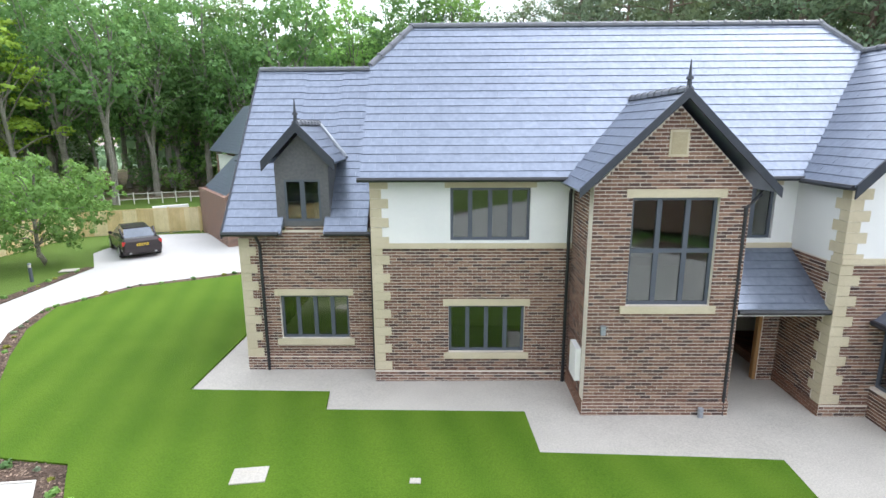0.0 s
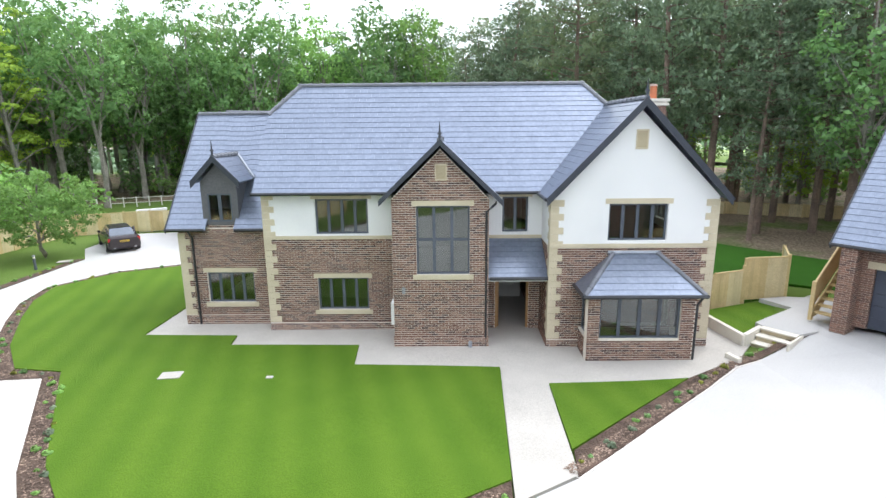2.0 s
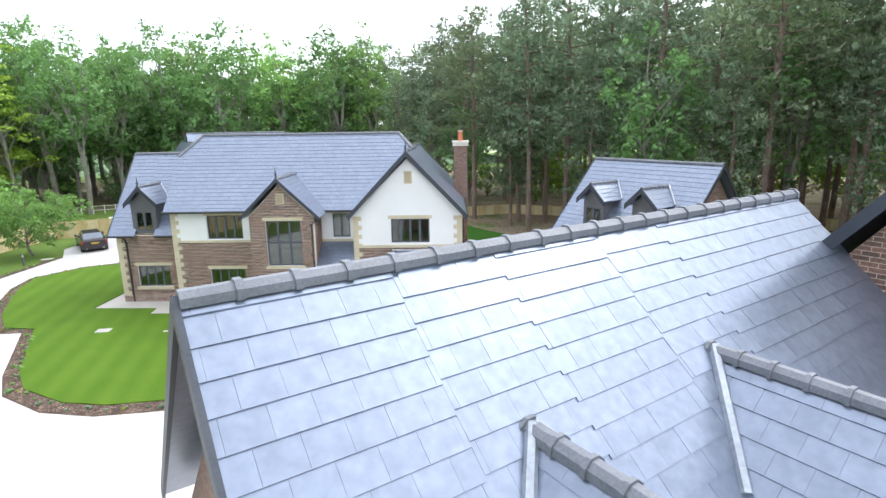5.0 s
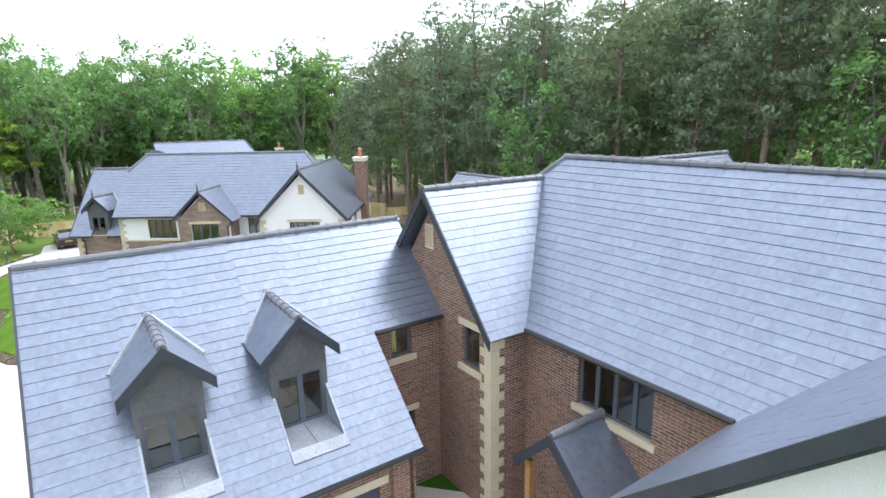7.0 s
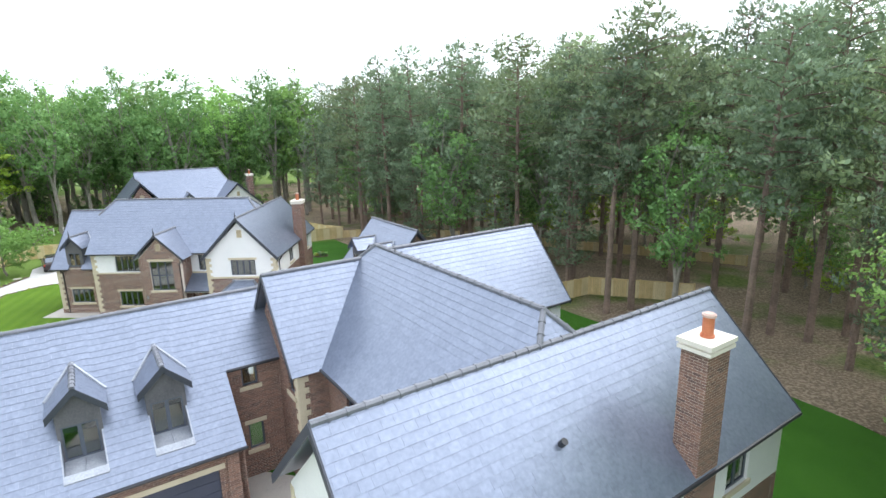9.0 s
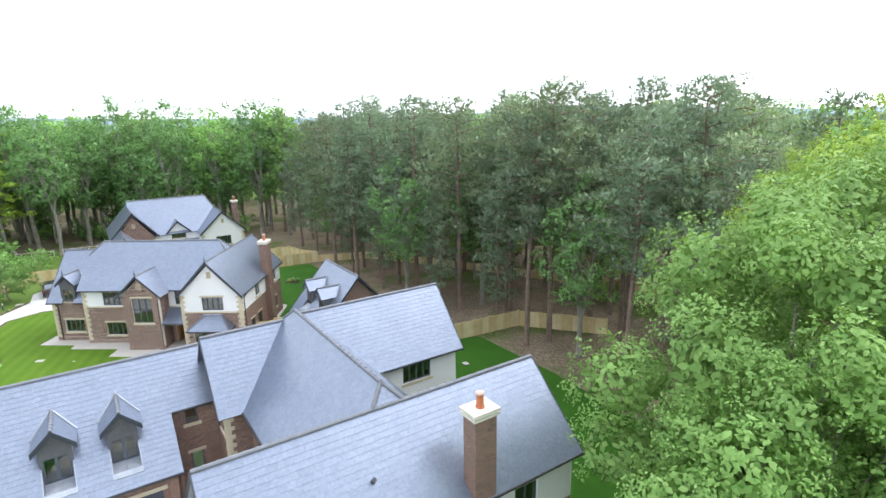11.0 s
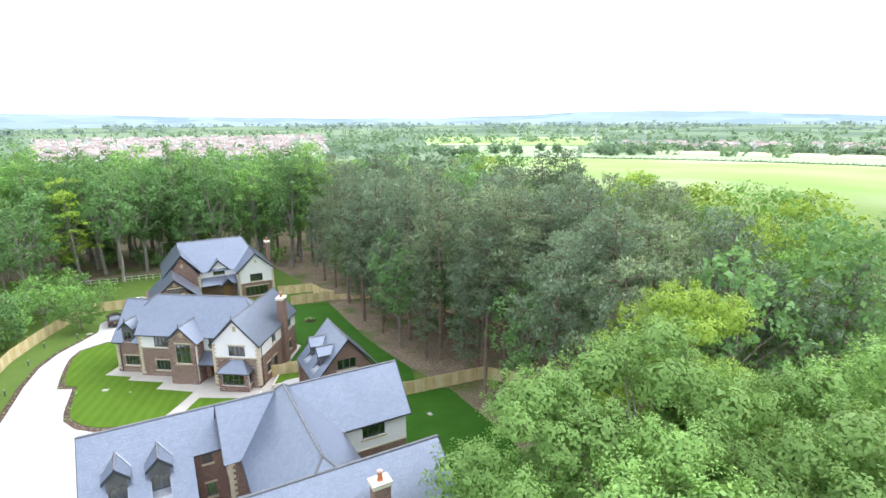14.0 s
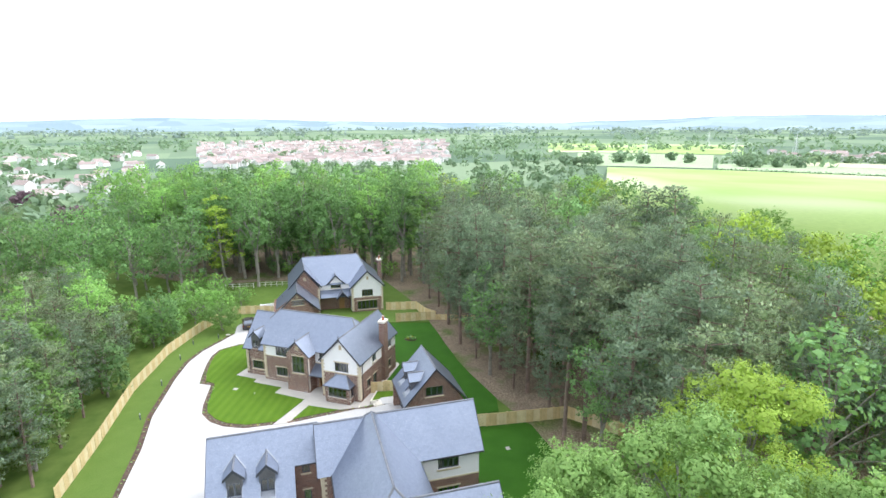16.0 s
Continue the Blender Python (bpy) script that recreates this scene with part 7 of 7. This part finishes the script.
body = part("body", loft([car_ring(-2.3, 0.78, 0.36, 0.88, 0.1), car_ring(-2.2, 0.88, 0.22, 1.0, 0.12), car_ring(-1.4, 0.91, 0.2, 1.02, 0.1), car_ring(0.2, 0.91, 0.2, 0.96, 0.08), car_ring(1.1, 0.91, 0.2, 0.92, 0.08), car_ring(2.1, 0.86, 0.22, 0.78, 0.14), car_ring(2.3, 0.72, 0.34, 0.66, 0.14)]), CAR_PAINT, car)
cabin = []
for y, w, z in ((-1.75, 0.70, 1.0), (-1.15, 0.60, 1.36), (-0.3, 0.58, 1.44), (0.3, 0.58, 1.40), (1.05, 0.68, 0.94)):
    cabin.append([(-w - 0.12, y, 0.9), (w + 0.12, y, 0.9), (w, y, z), (-w, y, z)])
part("cabin_glass", loft(cabin), CAR_GLASS, car, "dark tinted glass")
part("roof_panel", loft([[(-0.585, y, z + 0.002), (0.585, y, z + 0.002), (0.55, y, z + 0.035), (-0.55, y, z + 0.035)] for y, z in ((-1.12, 1.37), (-0.3, 1.44), (0.28, 1.41))]), CAR_PAINT, car)
for sx in (-1, 1):
    bm = bmesh.new()
    tube(bm, [(sx * 0.76, -1.12, 1.37), (sx * 0.72, -1.7, 1.02)], 0.05, 6)
    part("rear_pillar", bm, CAR_PAINT, car)
    for wy in (-1.42, 1.4):
        bm = bmesh.new()
        tube(bm, [(sx * 0.68, wy, 0.33), (sx * 0.93, wy, 0.33)], 0.33, 20)
        wheel = part("wheel", bm, TYRE, car)
        bm = bmesh.new()
        tube(bm, [(sx * 0.9, wy, 0.33), (sx * 0.94, wy, 0.33)], 0.22, 16)
        part("rim", bm, ALLOY, wheel)
    part("tail_light", rounded_box(*sorted((sx * 0.42, sx * 0.885)), -2.285, -1.98, 0.70, 0.90, 0.02), LAMP_RED, car, "red tail light")
    part("door_mirror", rounded_box(*sorted((sx * 0.86, sx * 1.04)), 0.62, 0.74, 0.92, 1.06, 0.03), CAR_PAINT, car)
    part("exhaust_tip", rounded_box(*sorted((sx * 0.5, sx * 0.62)), -2.3, -2.1, 0.26, 0.33, 0.01), ALLOY, car)
plate = part("number_plate", boxes((-0.26, 0.26, -2.325, -2.29, 0.66, 0.77)), PLATE_YELLOW, car, "plain yellow rear plate")
for i in range(6):
    part("plate_bar", boxes((-0.22 + i * 0.075, -0.17 + i * 0.075, -2.33, -2.324, 0.68, 0.75)), BLACK, plate)
part("bumper", rounded_box(-0.8, 0.8, -2.34, -2.2, 0.4, 0.58, 0.03), CAR_PAINT, car)


def bollard(x, y):
    b = empty_thing("bollard_light", pose(x, y, level(x, y) + 0.04), "short dark bollard light with a pale cap on the verge", "bollard light", "bollard lights")
    bm = bmesh.new()
    tube(bm, [(0, 0, 0), (0, 0, 0.62)], 0.07, 12)
    part("post", bm, FRAME, b)
    bm = bmesh.new()
    tube(bm, [(0, 0, 0.62), (0, 0, 0.74)], 0.055, 12)
    part("lens", bm, STONE_PALE, b, "pale frosted lens")
    bm = bmesh.new()
    tube(bm, [(0, 0, 0.74), (0, 0, 0.8)], 0.08, 12, 0.06)
    part("cap", bm, LEAD, b)


for x, y in ((-18.3, 22.6), (-18.0, 14.5), (-14.2, 7.5), (-9.8, 0.2), (-20.4, 19.5)):
    bollard(x, y)


def cover(x, y, w, d, label, turn=0.0):
    ob = part("inspection_cover", rounded_box(-w / 2, w / 2, -d / 2, d / 2, 0.0, 0.03, 0.008, 1), PAVING, None)
    ob.matrix_world = pose(x, y, level(x, y) + 0.085, 0, 0, turn)
    tagged(ob, label, "drain cover", "drain covers")


cover(-4.45, 9.75, 0.62, 0.45, "square pale inspection cover set in the lawn", 8)
cover(-1.45, 9.62, 0.2, 0.14, "small pale inspection cover set in the lawn")
cover(15.4, 26.0, 0.5, 0.4, "pale inspection cover set in the garden lawn", -55)
cover(-18.0, 24.4, 0.7, 0.5, "pale inspection cover on the verge", 20)
cover(31.5, 7.2, 0.5, 0.4, "pale inspection cover in the near garden", -55)

# steps and low walls up to the garage drive
STEP_M = pose(13.9, 11.95, 0, 0, 0, -51)
steps = empty_thing("garden_steps", STEP_M, "three pale stone steps up to the garage drive", "steps")
for i in range(3):
    part("tread", rounded_box(-0.02, 1.08, i * 0.31, i * 0.31 + 0.36, 0.18 * (i + 1) - 0.05, 0.18 * (i + 1), 0.01, 1), STONE_PALE, steps)
    part("riser", boxes((0.0, 1.06, i * 0.31 + 0.05, i * 0.31 + 0.36, 0.18 * i - 0.3, 0.18 * (i + 1) - 0.05)), STONE_DARK, steps)
part("cheek_wall", rounded_box(-0.2, -0.04, -0.26, 1.05, -0.3, 0.5, 0.012, 1), STONE_PALE, steps)
part("edging", rounded_box(1.08, 1.15, -0.1, 1.1, -0.3, 0.5, 0.01, 1), STONE_PALE, steps)


def low_wall(pts, h, label):
    w = empty_thing("retaining_wall", pose(0, 0, 0), label, "garden wall", "low garden walls")
    for a, b in zip(pts, pts[1:]):
        L = math.dist(a, b)
        ob = part("wall_section", rounded_box(0, L, -0.08, 0.08, -0.3, h, 0.012, 1), STONE_PALE, w)
        ob.matrix_local = pose(a[0], a[1], level(*a), 0, 0, math.degrees(math.atan2(b[1] - a[1], b[0] - a[0])))


low_wall([(13.2, 14.5), (13.36, 13.6), (13.62, 11.86)], 0.44, "low pale retaining wall beside the raised lawn")
low_wall([(12.62, 11.0), (12.78, 10.5)], 0.2, "short pale retaining wall at the bed's end")

# timber stair to the room over the garage
stair = empty_thing("garage_stair", pose(0, 0, 0, 0, 0, -55), "timber outside stair climbing the garage's side", "stair")
for i in range(12):
    part("step", rounded_box(-1.15, -0.5, 20.95 + i * 0.26, 21.24 + i * 0.26, GB + 0.2 * (i + 1) - 0.05, GB + 0.2 * (i + 1), 0.008, 1), FENCE_NEW, stair)
for x in (-1.18, -0.5):
    bm = bmesh.new()
    prism(bm, [(x, 20.9, GB), (x, 21.25, GB), (x, 24.2, GB + 2.3), (x, 24.2, GB + 2.55), (x, 20.9, GB + 0.25)], (0.04, 0, 0))
    part("stringer", bm, FENCE_NEW, stair)
bm = bmesh.new()
prism(bm, [(-1.21, 20.9, GB + 0.35), (-1.21, 24.2, GB + 2.65), (-1.21, 24.2, GB + 3.45), (-1.21, 20.9, GB + 1.15)], (0.04, 0, 0))
part("side_panel", bm, FENCE_NEW, stair)
rod_part("handrail", [(-1.19, 20.85, GB + 1.18), (-1.19, 24.25, GB + 3.5)], 0.045, FENCE_NEW, stair, 6)
part("newel_post", rounded_box(-1.25, -1.12, 20.82, 20.95, GB - 0.1, GB + 1.3, 0.01, 1), FENCE_NEW, stair)
part("landing", boxes((-1.2, -0.5, 24.1, 25.6, GB + 2.4, GB + 2.5)), FENCE_NEW, stair)
for y in (24.3, 25.5):
    part("leg", boxes((-1.18, -1.08, y, y + 0.1, GB - 0.1, GB + 3.4)), FENCE_NEW, stair)

# outside tap post and kerbs
rod_part("drain_pipe_stub", [(4.55, 11.82, 0.05), (4.55, 11.82, 0.3)], 0.06, LEAD, h1, 10)
KERB = surface("pale_kerb_stone", (0.60, 0.56, 0.52), (0.70, 0.66, 0.62), 0.85, 1.5, 40, 0.1, 0.003)


def kerb_line(pts, label):
    k = empty_thing("kerb", pose(0, 0, 0), label, "kerb", "kerb edgings", "structure")
    for a, b in zip(pts, pts[1:]):
        n = max(1, round(math.dist(a, b) / 0.9))
        for i in range(n):
            p = (a[0] + (b[0] - a[0]) * i / n, a[1] + (b[1] - a[1]) * i / n)
            q = (a[0] + (b[0] - a[0]) * (i + 1) / n, a[1] + (b[1] - a[1]) * (i + 1) / n)
            L = math.dist(p, q)
            ob = part("kerb_stone", boxes((0.004, L - 0.004, -0.05, 0.05, -0.1, 0.04)), KERB, k)
            ob.matrix_local = pose(p[0], p[1], level(*p), 0, 0, math.degrees(math.atan2(q[1] - p[1], q[0] - p[0])))


kerb_line(BED_EDGE, "pale stone kerb round the planted bed")
kerb_line([(6.55, 5.0), (11.2, 9.0), (12.6, 10.3), (16.0, 12.0)], "pale stone kerb beside the entrance bed")

# low plants in the beds
PLANT_LEAF = [LEAF_FRESH, LEAF_DEEP, leafage("silver_green_leaf", (0.15, 0.20, 0.13), (0.24, 0.30, 0.20), 0.2), leafage("yellow_green_leaf", (0.24, 0.27, 0.05), (0.36, 0.37, 0.09), 0.2)]
tufts = []
for k, m in enumerate(PLANT_LEAF):
    v, f, nn = leaf_cards([(0, 0, 0.09), (0.07, 0.03, 0.07), (-0.05, 0.06, 0.07)], [0.11, 0.09, 0.09], 26, 0.055, np.random.default_rng(60 + k), 0.8)
    tufts.append(mesh_from("bed_plant", v, f, nn, m))
bed_rng = random.Random(3)


def bed_plants(edge, inset, gap):
    for a, b in zip(edge, edge[1:]):
        L = math.dist(a, b)
        n = max(1, int(L / gap))
        nx, ny = -(b[1] - a[1]) / L, (b[0] - a[0]) / L
        for i in range(n):
            t = (i + bed_rng.random()) / n
            d = inset * bed_rng.uniform(0.55, 1.5)
            x, y = a[0] + (b[0] - a[0]) * t + nx * d, a[1] + (b[1] - a[1]) * t + ny * d
            ob = new("bed_plant", bed_rng.choice(tufts[:3] + tufts))
            k = bed_rng.uniform(0.4, 0.9)
            ob.matrix_world = pose(x, y, level(x, y) + 0.045, 0, 0, bed_rng.uniform(0, 360)) @ Matrix.Diagonal((k, k, k * 0.9, 1))
            tagged(ob, "small leafy bedding plant in dark mulch", "bedding plant", "bedding plants")


bed_plants(BED_EDGE[6:], 0.38, 0.42)
bed_plants(BED_EDGE[:7], 0.22, 0.6)
bed_plants([(6.55, 5.0), (11.2, 9.0), (12.6, 10.3), (15.6, 11.9)], 0.25, 0.5)
bed_plants([(14.2, 2.6), (10.3, 0.3), (8.2, -3.2)], 0.5, 0.6)
bed_plants(DRIVE_LEFT[:8], 0.25, 0.8)

FLOWER_BED = [(10.55 + 1.0 * math.cos(k * math.pi / 8), 32.1 + 0.8 * math.sin(k * math.pi / 8)) for k in range(16)]
sheet("planting_bed", FLOWER_BED, 0.1, SOIL, 1.0, label="small round mulched flower bed on the side lawn", category="planting bed", skirt=0.12)
for k in range(9):
    ob = new("bed_plant", tufts[k % 4])
    x, y = 10.55 + 0.65 * math.cos(k * 2.4) * (k / 9) ** 0.5, 32.1 + 0.55 * math.sin(k * 2.4) * (k / 9) ** 0.5
    ob.matrix_world = pose(x, y, level(x, y) + 0.1, 0, 0, k * 50) @ Matrix.Diagonal((2.0, 2.0, 2.2, 1))
    tagged(ob, "leafy flowering plant in the round bed", "bedding plant", "bedding plants")

# bark chips over the mulch
chip_v, chip_f = [], []
for edge, depth in ((BED_EDGE, 0.75), ([(6.55, 5.0), (11.2, 9.0), (12.6, 10.3), (15.6, 11.9)], 0.4)):
    for a, b in zip(edge, edge[1:]):
        L = math.dist(a, b)
        nx, ny = -(b[1] - a[1]) / L, (b[0] - a[0]) / L
        for i in range(int(L * 150)):
            t, d = bed_rng.random(), bed_rng.uniform(0.06, depth)
            x, y = a[0] + (b[0] - a[0]) * t + nx * d, a[1] + (b[1] - a[1]) * t + ny * d
            z, r, w = level(x, y) + 0.06, bed_rng.uniform(0.02, 0.05), bed_rng.uniform(0, 6.28)
            k = len(chip_v)
            dx, dy = r * math.cos(w), r * math.sin(w)
            chip_v += [(x - dx, y - dy, z), (x + dy * 0.5, y - dx * 0.5, z + 0.008), (x + dx, y + dy, z + bed_rng.uniform(0, 0.02)), (x - dy * 0.5, y + dx * 0.5, z + 0.008)]
            chip_f.append((k, k + 1, k + 2, k + 3))
CHIP = surface("bark_chip", (0.13, 0.085, 0.065), (0.36, 0.26, 0.20), 0.95, 3, 30, 0.3, 0.005, random_amount=0.5)
tagged(soup("bark_chips", chip_v, chip_f, CHIP), "loose brown bark chips over the beds", "bark chips", "", "stuff")
